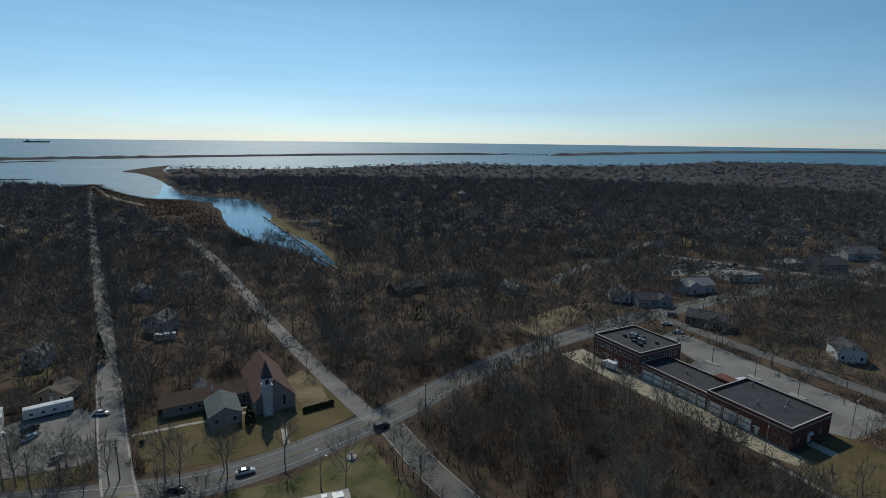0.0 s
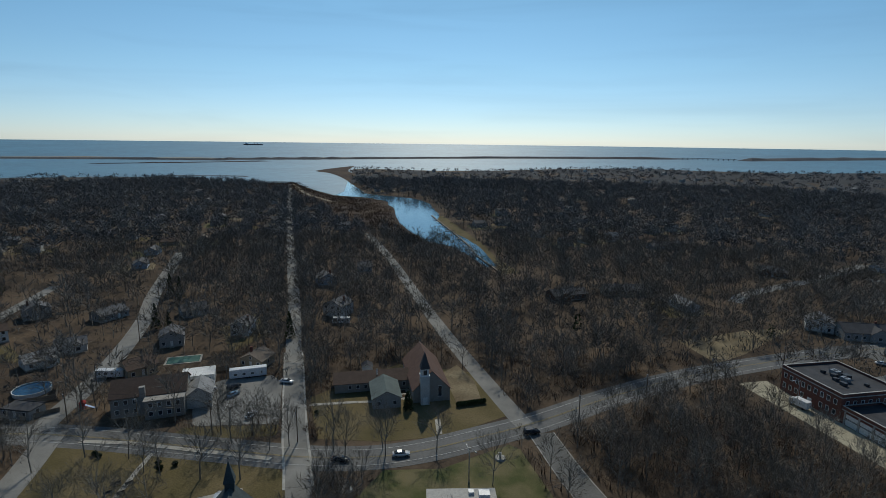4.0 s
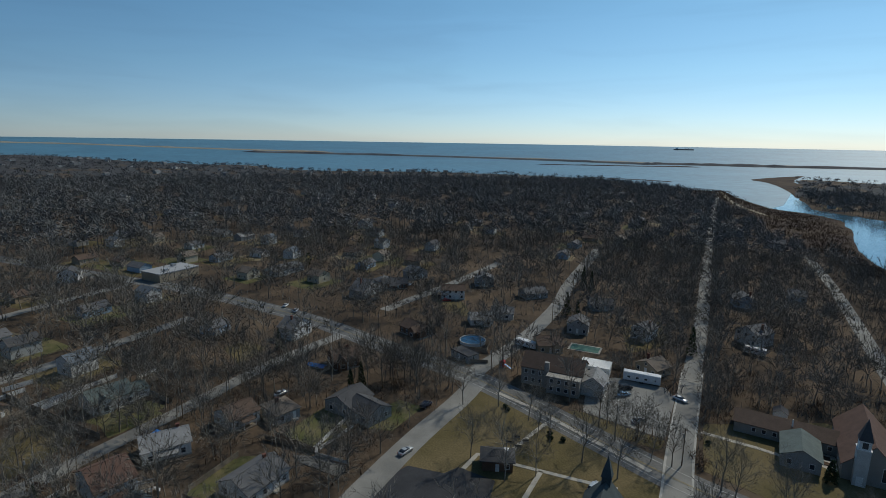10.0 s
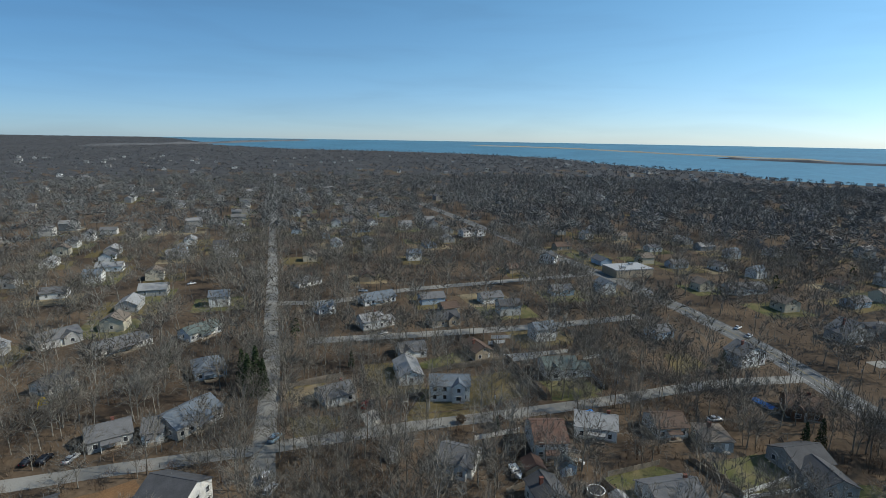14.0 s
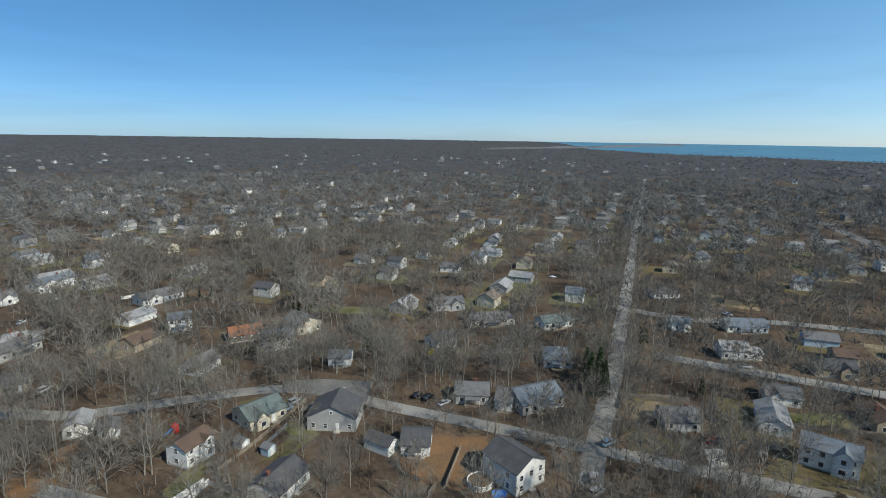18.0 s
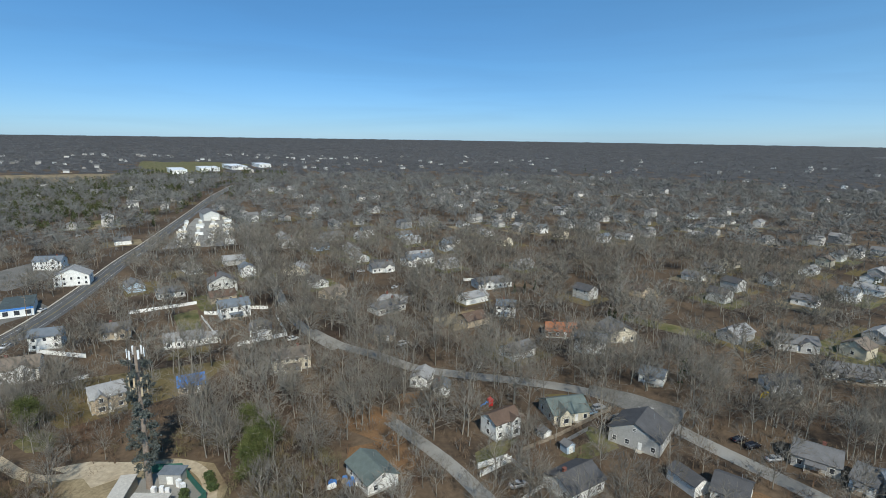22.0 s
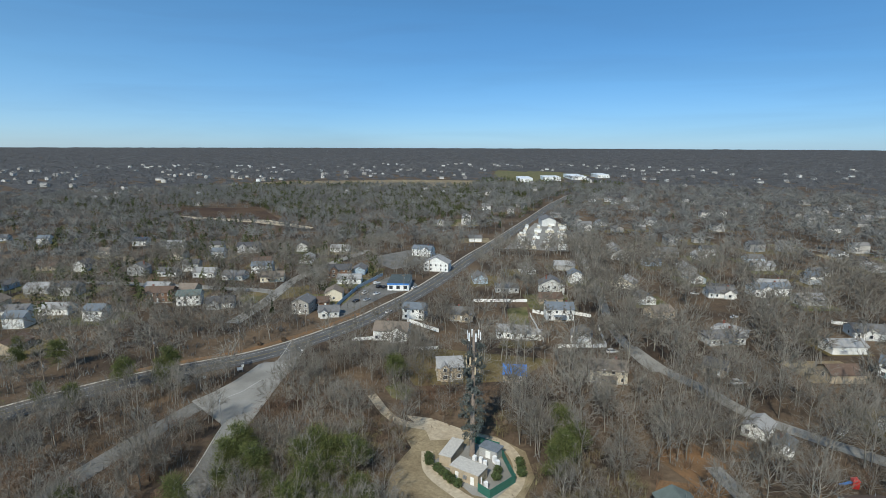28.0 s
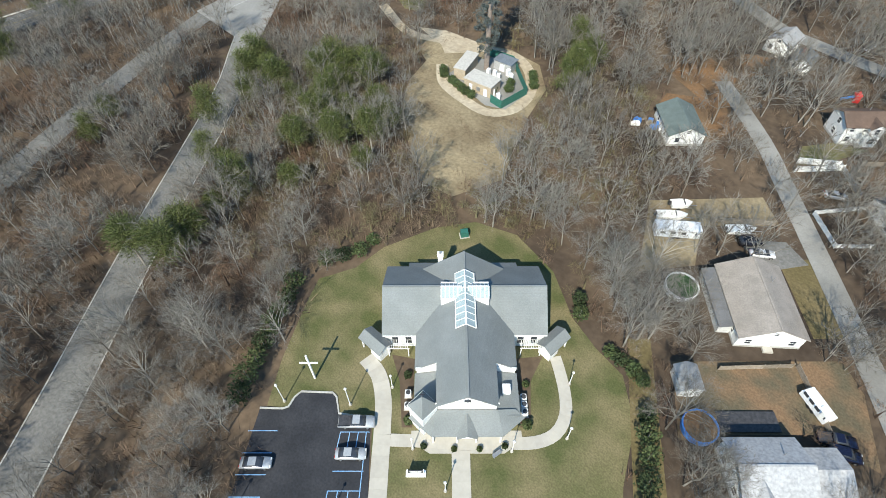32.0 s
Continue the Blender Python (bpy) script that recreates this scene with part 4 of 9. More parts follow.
house(-67.0, -108.7, 142, 7.3, 9.0, 3.2, "white", "dark_grey", "x", False, 0)
house(-112.3, -164.8, -178, 9.5, 8.0, 3.2, "white", "dark_grey", "x", False, 0)
house(-136.3, -78.0, 142, 9.8, 9.0, 3.0, "pale_grey", "grey", "x", True, 0)
house(-210.0, -124.7, 146, 8.1, 7.0, 3.4, "white", "blue_grey", "x", False, 0)
house(-233.0, -108.5, 142, 16.8, 9.0, 3.0, "white", "blue_grey", "x", False, 0)
house(-199.8, -96.0, 138, 10.0, 9.0, 3.8, "white", "pale_grey", "x", True, 5)
house(-247.8, -157.6, 154, 14.3, 9.0, 3.0, "white", "grey", "hip", True, 0)
house(-177.3, -68.6, 127, 9.8, 9.0, 3.0, "white", "grey", "x", False, 0)
house(-95.8, -122.5, 143, 10.1, 9.0, 3.2, "grey", "grey", "x", True, 0)
house(-144.6, -173.9, 160, 20.2, 9.0, 3.0, "pale_grey", "grey", "hip", False, 0)
house(-140.6, -200.9, 164, 14.4, 9.0, 3.4, "grey", "grey", "x", False, 0)
# between the long road and the main road
house(-150.2, -45.0, 109, 12.3, 8.0, 5.4, "white", "blue_grey", "x", False, 0)
house(-131.4, -12.4, 112, 8.4, 12.0, 4.8, "white", "red_brown", "x", False, 0)
house(-143.5, -0.2, 94, 11.1, 9.0, 3.6, "white", "pale_grey", "x", True, 0)
house(-179.2, -14.3, 114, 11.5, 10.0, 3.8, "white", "green_grey", "x", False, 5)
house(-185.2, -44.8, 133, 7.5, 11.0, 3.4, "tan", "brown", "y", True, 0)
house(-151.0, 18.5, 114, 8.8, 9.0, 3.4, "white", "brown", "x", False, 0)
house(-148.3, 30.2, 106, 7.4, 9.0, 3.2, "grey", "dusty_brown", "hip", True, 0)
house(-117.8, 17.3, 121, 11.9, 10.0, 3.2, "white", "grey", "x", True, 0)
house(-108.1, -9.3, 122, 7.0, 8.0, 4.2, "white", "dark_grey", "y", True, 0)
house(-143.8, 49.6, 120, 10.4, 10.0, 3.4, "grey", "dark_grey", "x", False, 0)
house(-175.7, 58.7, 87, 9.0, 10.0, 3.4, "brown", "brown", "x", True, 0)
house(-214.5, -68.2, 132, 13.2, 9.0, 3.2, "tan", "dark_grey", "x", False, 0)
house(-230.9, -70.5, 131, 7.8, 8.0, 3.0, "tan", "brown", "x", True, 0)
house(-230.8, 22.0, 134, 9.1, 8.0, 3.2, "blue", "grey", "x", False, 0)
house(-211.9, 50.4, 129, 11.9, 8.0, 5.0, "white", "grey", "y", True, 0)
house(-255.2, 98.2, 127, 17.3, 9.0, 4.2, "grey", "grey", "y", True, 0)
house(-274.3, 136.8, 109, 11.3, 9.0, 4.5, "grey", "blue_grey", "y", False, 0)
house(-267.9, 113.7, 115, 10.3, 9.0, 3.4, "grey", "grey", "hip", False, 0)
house(-319.7, 70.9, 117, 22.3, 10.0, 3.2, "pale_grey", "grey", "x", False, 0)
house(-430.4, -112.0, 138, 22.5, 9.0, 5.0, "white", "grey", "x", False, 0)
house(-352.4, -38.5, 81, 9.8, 9.0, 5.2, "white", "dark_grey", "y", False, 0)
house(-102.0, -113.3, 125, 5.0, 9.0, 3.2, "white", "grey", "x", False, 0)
house(-115.8, -31.8, 88, 9.2, 9.0, 3.2, "white", "grey", "x", False, 0)
# south of the main road
house(-143.5, 178.8, 15, 7.4, 9.0, 4.8, "white", "grey", "y", True, 0)
house(-162.3, 159.7, 41, 8.6, 9.0, 4.4, "grey", "grey", "y", False, 0)
house(-190.5, 127.6, 69, 10.1, 8.0, 3.0, "white", "pale_grey", "x", False, 0)
house(-192.8, 141.5, 51, 10.0, 8.0, 3.0, "pale_grey", "grey", "x", False, 0)
house(-229.7, 136.5, 59, 11.8, 8.0, 5.0, "white", "brown", "x", False, 0)
house(-262.0, 117.6, 71, 13.6, 9.0, 3.0, "brown", "dark_grey", "x", False, 0)
house(-191.1, 96.5, 16, 12.4, 9.0, 3.2, "brown", "brown", "x", False, 0)
house(-159.7, 100.6, 9, 9.5, 5.5, 2.6, "grey", "dark_grey", "flat", False, 0)
house(-136.1, 52.8, 19, 9.9, 9.0, 3.2, "grey", "dark_grey", "x", False, 0)
house(-243.9, 165.1, 60, 10.4, 9.0, 4.4, "grey", "grey", "y", True, 0)
house(-212.4, 175.0, 81, 12.5, 9.0, 3.0, "grey", "grey", "x", False, 0)
house(-181.4, 192.2, 56, 11.2, 8.0, 3.2, "grey", "dark_grey", "x", False, 0)
house(-118.3, 153.7, 3, 9.0, 8.0, 3.0, "tan", "dusty_brown", "y", True, 0)
house(-152.2, 134.1, 65, 9.5, 9.0, 3.4, "tan", "brown", "x", False, 0)
house(-151.2, 260.6, 46, 10.1, 9.0, 4.2, "blue", "grey", "y", True, 0)
# along the creek road
house(-118.5, 214.9, -6, 10.0, 10.0, 5.4, "pale_grey", "grey", "y", True, 0)
house(-145.1, 297.7, 28, 8.7, 9.0, 3.2, "pale_grey", "grey", "x", False, 0)
house(-283.1, 459.1, 28, 14.7, 10.0, 5.0, "grey", "grey", "y", True, 0)
house(-233.8, 435.0, 25, 14.3, 10.0, 4.5, "grey", "grey", "x", False, 0)
house(9.7, 297.2, 18, 22.1, 10.0, 3.0, "tan", "dark_grey", "x", True, 0)
house(-19.0, 278.4, 36, 19.6, 9.0, 3.0, "brown", "dark_grey", "x", False, 0)
# by the brick station
house(92.1, 267.2, -14, 10.4, 10.0, 4.2, "white", "grey", "y", False, 0)
house(105.8, 261.3, 8, 18.1, 11.0, 3.6, "grey", "dark_grey", "x", True, 0)
house(138.6, 286.3, 16, 19.4, 12.0, 4.5, "pale_grey", "pale_grey", "x", False, 0)
house(119.5, 229.3, -35, 16.7, 10.0, 4.0, "brown", "dark_grey", "x", False, 0)
house(155.3, 193.4, -14, 9.2, 10.0, 4.5, "white", "dark_grey", "y", False, 0)
house(248.1, 340.7, 10, 23.3, 16.0, 5.0, "stone", "dark_grey", "x", False, 0)
house(99.6, 374.6, -10, 15.6, 10.0, 3.2, "brown", "dark_grey", "x", True, 0)
house(298.5, 378.0, 3, 25.1, 16.0, 5.0, "pale_grey", "grey", "x", True, 0)
house(227.6, 345.2, 18, 24.4, 12.0, 4.0, "pale_grey", "pale_grey", "flat", False, 0)
house(179.1, 312.9, 3, 20.6, 14.0, 4.0, "white", "pale_grey", "flat", True, 0)
house(41.9, 444.7, 33, 27.0, 10.0, 3.0, "pale_grey", "grey", "x", True, 0)
# north side
house(53.2, -177.2, -157, 12.5, 9.0, 4.8, "cream", "dusty_brown", "x", True, 0)
house(99.8, -195.6, -155, 13.9, 8.0, 3.2, "white", "pale_grey", "x", False, 5)
house(93.9, -230.4, -148, 12.8, 9.0, 5.6, "white", "blue_grey", "x", True, 0)
house(115.2, -270.1, -151, 13.6, 10.0, 5.6, "pale_grey", "grey", "y", True, 0)
house(99.9, -147.3, -140, 8.9, 9.0, 4.8, "tan", "pale_grey", "x", False, 0)
house(79.8, -158.5, -152, 7.6, 8.0, 3.0, "tan", "tarp", "x", False, 0)
house(140.9, -164.8, -152, 14.2, 10.0, 4.6, "white", "dusty_brown", "x", True, 0)
house(149.6, -191.5, -156, 10.3, 8.0, 5.4, "white", "blue_grey", "x", False, 0)
house(198.0, -277.6, -157, 16.3, 10.0, 5.6, "white", "pale_grey", "y", False, 0)
house(233.8, -310.0, -166, 14.8, 9.0, 5.4, "white", "blue_grey", "x", True, 0)
house(274.7, -136.9, -141, 14.1, 9.0, 5.4, "brown", "brown", "x", True, 0)
house(256.9, -142.4, -134, 11.3, 8.0, 5.4, "white", "green_grey", "x", False, 0)
house(240.1, -149.0, -130, 13.1, 9.0, 3.0, "grey", "dark_grey", "x", False, 0)
house(200.0, -167.8, -152, 8.4, 10.0, 5.6, "stone", "grey", "y", False, 0)
house(262.5, -197.7, -136, 13.5, 9.0, 3.4, "cream", "dusty_brown", "x", False, 0)
house(283.9, -186.9, -151, 13.0, 9.0, 3.2, "white", "grey", "x", False, 0)
house(304.4, -180.6, -146, 13.4, 9.0, 3.4, "white", "pale_grey", "x", False, 0)
house(325.3, -168.5, -145, 11.7, 8.0, 3.2, "white", "grey", "x", False, 0)
house(342.7, -159.0, -145, 10.9, 8.0, 5.0, "grey", "grey", "y", True, 0)
house(285.0, -207.6, -139, 13.0, 8.0, 5.2, "white", "blue_grey", "x", False, 0)
house(349.4, -243.5, -137, 16.1, 10.0, 5.2, "grey", "dark_grey", "x", True, 0)
house(443.4, -209.5, -139, 10.6, 9.0, 4.4, "white", "blue", "x", True, 0)
house(199.6, -178.6, -131, 7.6, 8.0, 3.0, "brown", "brown", "x", False, 0)
house(185.1, -170.5, -138, 9.6, 8.0, 3.0, "pale_grey", "grey", "x", False, 0)
house(238.5, -229.7, -140, 14.3, 10.0, 5.0, "brown", "dark_grey", "x", False, 0)
house(37.3, -316.2, -151, 14.5, 9.0, 3.2, "white", "grey", "x", True, 0)
house(16.1, -335.5, -141, 20.7, 9.0, 4.6, "white", "blue_grey", "x", True, 0)
house(25.9, -240.2, -138, 15.5, 9.0, 3.4, "pale_grey", "grey", "hip", True, 0)
house(85.9, -306.9, 176, 12.4, 9.0, 3.6, "cream", "pale_grey", "y", False, 0)
house(55.6, -260.7, -126, 10.8, 9.0, 3.4, "tan", "dusty_brown", "x", False, 0)
house(136.7, -258.4, -146, 12.6, 9.0, 3.2, "grey", "grey", "hip", True, 0)
house(87.3, -411.7, -136, 17.4, 9.0, 4.6, "grey", "grey", "x", False, 0)
house(112.2, -383.1, -151, 12.7, 9.0, 4.6, "grey", "grey", "y", True, 0)
house(74.2, -207.8, -161, 8.3, 9.0, 3.4, "white", "grey", "y", False, 0)
house(130.8, -203.5, -152, 10.4, 9.0, 3.4, "tan", "grey", "x", True, 0)


# ---- vehicles and small things ----
PAINT = {}
for key, c in (("silver", (0.45, 0.46, 0.47)), ("white", (0.75, 0.75, 0.75)), ("black", (0.02, 0.02, 0.025)), ("dark blue", (0.012, 0.016, 0.04)), ("red", (0.4, 0.02, 0.02)), ("light blue", (0.3, 0.45, 0.58)), ("grey", (0.2, 0.2, 0.21)), ("yellow", (0.6, 0.45, 0.03))):
    PAINT[key] = mat(key + "_car_paint", c, tuple(v * 0.93 for v in c), 3, 0.25, 0.3, bump=0, spec=0.6)
M_LAMP = mat("lamp_glass", (0.75, 0.75, 0.72), None, 5, 0.2, bump=0)
M_TAIL = mat("tail_lamp", (0.4, 0.02, 0.02), None, 5, 0.25, bump=0)


def shell(stations):
    """A lofted body: stations of (x, half width, z low, z high, half width of the top)."""
    g = Geo()
    n = 6
    for x, hw, z0, z1, tw in stations:
        zm = z0 + (z1 - z0) * 0.6
        g.v += [(x, -hw * 0.94, z0), (x, -hw, zm), (x, -tw, z1), (x, tw, z1), (x, hw, zm), (x, hw * 0.94, z0)]
    for i in range(len(stations) - 1):
        for k in range(n):
            j = (k + 1) % n
            g.f.append((i * n + k, (i + 1) * n + k, (i + 1) * n + j, i * n + j))
    g.f.append(tuple(range(n)))
    g.f.append(tuple(reversed(range((len(stations) - 1) * n, len(stations) * n))))
    return g


def wheel_mesh():
    def make():
        g = Geo().tube((0, -0.11, 0), (0, 0.11, 0), 0.33, 0.33, 14)
        return g.mesh("wheel", M_TYRE)
    return shared("wheel", make)


def rim_mesh():
    return shared("rim", lambda: Geo().tube((0, -0.125, 0), (0, 0.125, 0), 0.19, 0.19, 10).mesh("rim", M_STEEL))


def car(x, y, rz, paint="silver", form="sedan", where="parked on asphalt", z=0.1):
    ob = thing("car" if form != "pickup" else "pickup_truck", "%s %s %s" % (paint, {"sedan": "four-door sedan car", "suv": "tall family car", "pickup": "pickup truck with open bed", "van": "panel van"}[form], where),
               "car" if form != "pickup" else "truck", x, y, rz, z, "parked vehicles")
    pm = PAINT[paint]

    def body():
        if form == "sedan":
            return shell(((-2.3, 0.78, 0.32, 0.75, 0.7), (-2.15, 0.86, 0.25, 0.92, 0.76), (-1.3, 0.9, 0.22, 1.0, 0.8), (0.9, 0.9, 0.22, 0.98, 0.8), (1.9, 0.87, 0.24, 0.85, 0.74), (2.3, 0.74, 0.3, 0.66, 0.62))).mesh("body", pm, True)
        if form == "pickup":
            return shell(((-2.75, 0.9, 0.4, 1.05, 0.86), (-0.7, 0.95, 0.35, 1.08, 0.9), (1.3, 0.95, 0.35, 1.1, 0.9), (2.4, 0.93, 0.35, 1.02, 0.84), (2.75, 0.85, 0.4, 0.85, 0.75))).mesh("body", pm, True)
        hi = 1.15 if form == "suv" else 1.3
        return shell(((-2.3, 0.86, 0.35, hi, 0.82), (-1.0, 0.93, 0.28, hi, 0.86), (1.1, 0.93, 0.28, 1.12, 0.86), (1.9, 0.9, 0.3, 1.0, 0.8), (2.3, 0.8, 0.35, 0.8, 0.7))).mesh("body", pm, True)

    def glass():
        if form == "sedan":
            return shell(((-1.75, 0.74, 0.95, 1.0, 0.7), (-1.0, 0.76, 0.95, 1.36, 0.6), (0.2, 0.76, 0.95, 1.38, 0.6), (1.15, 0.74, 0.93, 0.97, 0.7))).mesh("window", M_GLASS, True)
        if form == "pickup":
            return shell(((-0.75, 0.84, 1.05, 1.5, 0.68), (-0.55, 0.85, 1.05, 1.74, 0.7), (0.6, 0.85, 1.05, 1.74, 0.7), (1.45, 0.82, 1.05, 1.1, 0.8))).mesh("window", M_GLASS, True)
        return shell(((-2.25, 0.82, 1.1, 1.3, 0.76), (-2.0, 0.83, 1.1, 1.72, 0.7), (0.3, 0.83, 1.1, 1.74, 0.7), (1.25, 0.8, 1.08, 1.12, 0.78))).mesh("window", M_GLASS, True)

    def top():
        a, b, zz = {"sedan": (-0.95, 0.22, 1.375), "pickup": (-0.5, 0.62, 1.735), "suv": (-1.9, 0.35, 1.735), "van": (-1.9, 0.35, 1.735)}[form]
        return Geo().box((a + b) / 2, 0, zz - 0.03, b - a, 1.24 if form == "sedan" else 1.42, 0.06, taper=0.96).mesh("roof_panel", pm)
    part("body", shared(("body", form, paint), body), None, ob)
    part("window", shared(("glass", form), glass), None, ob)
    part("roof_panel", shared(("top", form, paint), top), None, ob)
    wb = 1.7 if form == "pickup" else 1.4
    if math.hypot(x, y) > 230:
        for sx in (-wb, wb):
            part("axle", shared("far axle", lambda: Geo().tube((0, -0.86, 0.33), (0, 0.86, 0.33), 0.33, 0.33, 10).mesh("axle", M_TYRE)), None, ob).matrix_basis = pose(sx, 0, 0)
        return ob
    for sx in (-wb, wb):
        for sy in (-0.82, 0.82):
            wh = part("wheel", wheel_mesh(), None, ob)
            wh.matrix_basis = pose(sx, sy, 0.33)
            part("rim", rim_mesh(), None, wh)
    fx = 2.62 if form == "pickup" else 2.2
    lamp = shared("headlight", lambda: Geo().box(0, 0, -0.07, 0.14, 0.34, 0.14).mesh("headlight", M_LAMP))
    tail = shared("taillight", lambda: Geo().box(0, 0, -0.08, 0.12, 0.28, 0.16).mesh("taillight", M_TAIL))
    for sy in (-0.55, 0.55):
        part("headlight", lamp, None, ob).matrix_basis = pose(fx - 0.02, sy, 0.68 if form == "sedan" else 0.8)
        part("taillight", tail, None, ob).matrix_basis = pose(-fx - 0.03, sy, 0.78 if form == "sedan" else 0.9)
    if form == "pickup":
        part("bed", Geo().box(-1.75, 0, 0.9, 1.85, 1.5, 0.19).box(-1.75, -0.82, 1.0, 1.9, 0.1, 0.2).box(-1.75, 0.82, 1.0, 1.9, 0.1, 0.2), M_DARKMETAL, ob, "dark open load bed")
    return ob


def lamp_post(x, y, high=4.0, label="white lamp post with a round globe lantern", two=False):
    ob = thing("lamp_post", label, "lamp post", x, y, 0, 0, "lamp posts")
    part("base", Geo().tube((0, 0, 0), (0, 0, 0.35), 0.26, 0.22, 10), M_CONCRETE, ob)
    part("pole", Geo().tube((0, 0, 0.3), (0, 0, high), 0.085, 0.055, 8), M_TRIM, ob)
    part("lantern", Geo().tube((0, 0, high), (0, 0, high + 0.2), 0.1, 0.24, 8).tube((0, 0, high + 0.2), (0, 0, high + 0.45), 0.24, 0.1, 8), M_LAMP, ob)
    return ob


def street_light(x, y, rz, high=8.5, wood=False):
    ob = thing("street_lamp", "tall %s street lamp with a curved arm" % ("wooden" if wood else "grey steel"), "street lamp", x, y, rz, 0, "street lamps")
    part("pole", Geo().tube((0, 0, 0), (0, 0, high), 0.13, 0.08, 8), M_WOODPOLE if wood else M_STEEL, ob)
    part("arm", Geo().tube((0, 0, high - 0.6), (1.0, 0, high), 0.05, 0.04).tube((1.0, 0, high), (2.2, 0, high + 0.1), 0.04, 0.035), M_STEEL, ob)
    part("lamp_head", Geo().box(2.4, 0, high + 0.02, 0.75, 0.3, 0.16, taper=0.7), M_STEEL, ob)
    return ob


def utility_pole(x, y, rz, high=10.5):
    ob = thing("utility_pole", "wooden utility pole with a cross-arm and insulators", "utility pole", x, y, rz, 0, "utility poles")
    part("pole", Geo().tube((0, 0, 0), (0, 0, high), 0.17, 0.11, 8), M_WOODPOLE, ob)
    arm = Geo()
    for sy in (-1.05, -0.4, 0.4, 1.05):
        arm.tube((0, sy, high - 0.78), (0, sy, high - 0.58), 0.05, 0.03, 6)
    part("cross_arm", arm.box(0, 0, high - 0.9, 0.12, 2.4, 0.14), M_WOODPOLE, ob)
    part("transformer", Geo().tube((0.25, 0, high - 2.6), (0.25, 0, high - 1.7), 0.22, 0.22, 10), M_STEEL, ob)
    return ob


def wires(points, high=9.9):
    """Sagging cables from pole to pole."""
    g = Geo()
    for a, b in zip(points, points[1:]):
        d = Vector((b[0] - a[0], b[1] - a[1], 0))
        side = Vector((-d.y, d.x, 0)).normalized()
        for off, dz in ((-1.0, 0), (1.0, 0), (0.1, -1.6), (0.1, -2.2)):
            prev = None
            for k in range(7):
                t = k / 6
                p = Vector((a[0], a[1], high + dz)) + d * t + side * off - Vector((0, 0, 4 * t * (1 - t) * 0.8))
                if prev:
                    g.tube(prev, p, 0.018, 0.018, 3, False)
                prev = p
    piece("overhead_cable", g, M_DARKMETAL, "black overhead cables strung between utility poles", "cable")


def fence(pts, high=1.8, material=None, label="weathered wooden board fence", board=0.9, name="fence"):
    """Posts with one panel between each pair."""
    m = material or M_FENCEWOOD
    ob = tagged(new(name), label, "fence", "garden fences")
    for a, b in zip(pts, pts[1:]):
        d = math.dist(a, b)
        n = max(1, round(d / 2.4))
        ang = math.degrees(math.atan2(b[1] - a[1], b[0] - a[0]))
        pm = shared(("panel", round(d / n, 1), high, m.name), lambda: Geo().box(0, 0, 0.08, d / n - 0.12, 0.05, high - 0.16).box(0, 0.05, 0.35, d / n, 0.05, 0.1).box(0, 0.05, high - 0.5, d / n, 0.05, 0.1).mesh("panel", m))
        qm = shared(("post", high, m.name), lambda: Geo().box(0, 0, -0.1, 0.12, 0.12, high + 0.15).mesh("post", m))
        for k in range(n + 1):
            t = k / n
            q = part("post", qm, None, ob)
            q.matrix_basis = pose(a[0] + (b[0] - a[0]) * t, a[1] + (b[1] - a[1]) * t, 0, 0, 0, ang)
            if k < n:
                t = (k + 0.5) / n
                q = part("panel", pm, None, ob)
                q.matrix_basis = pose(a[0] + (b[0] - a[0]) * t, a[1] + (b[1] - a[1]) * t, 0, 0, 0, ang)
    return ob


def pool(x, y, r, water, wall, label, high=1.25):
    ob = thing("swimming_pool", label, "pool", x, y)
    n = 28
    g, rim = Geo(), Geo()
    for geo, r0, r1, z0, z1 in ((g, r - 0.05, r, 0, high), (rim, r - 0.12, r + 0.12, high, high + 0.06)):
        loop = [(r0, z0), (r1, z0), (r1, z1), (r0, z1)]
        geo.v += [(q * math.cos(2 * math.pi * k / n), q * math.sin(2 * math.pi * k / n), z) for k in range(n) for q, z in loop]
        geo.f += [(4 * k + i, 4 * ((k + 1) % n) + i, 4 * ((k + 1) % n) + (i + 1) % 4, 4 * k + (i + 1) % 4)[::-1] for k in range(n) for i in range(4)]
    part("wall", g, wall, ob), part("rim", rim, M_TRIM if wall is not M_BLUE else M_BLUE, ob)
    part("water", Geo().prism([((r - 0.1) * math.cos(2 * math.pi * k / n), (r - 0.1) * math.sin(2 * math.pi * k / n)) for k in range(n)], 0.1, high - 0.25), water, ob)
    part("ladder", Geo().box(r - 0.05, -0.25, 0, 0.06, 0.06, high + 0.7).box(r - 0.05, 0.25, 0, 0.06, 0.06, high + 0.7).box(r - 0.05, 0, 0.5, 0.2, 0.5, 0.05).box(r - 0.05, 0, 0.95, 0.2, 0.5, 0.05), M_TRIM, ob)
    block_disc(x, y, r + 1)
    return ob


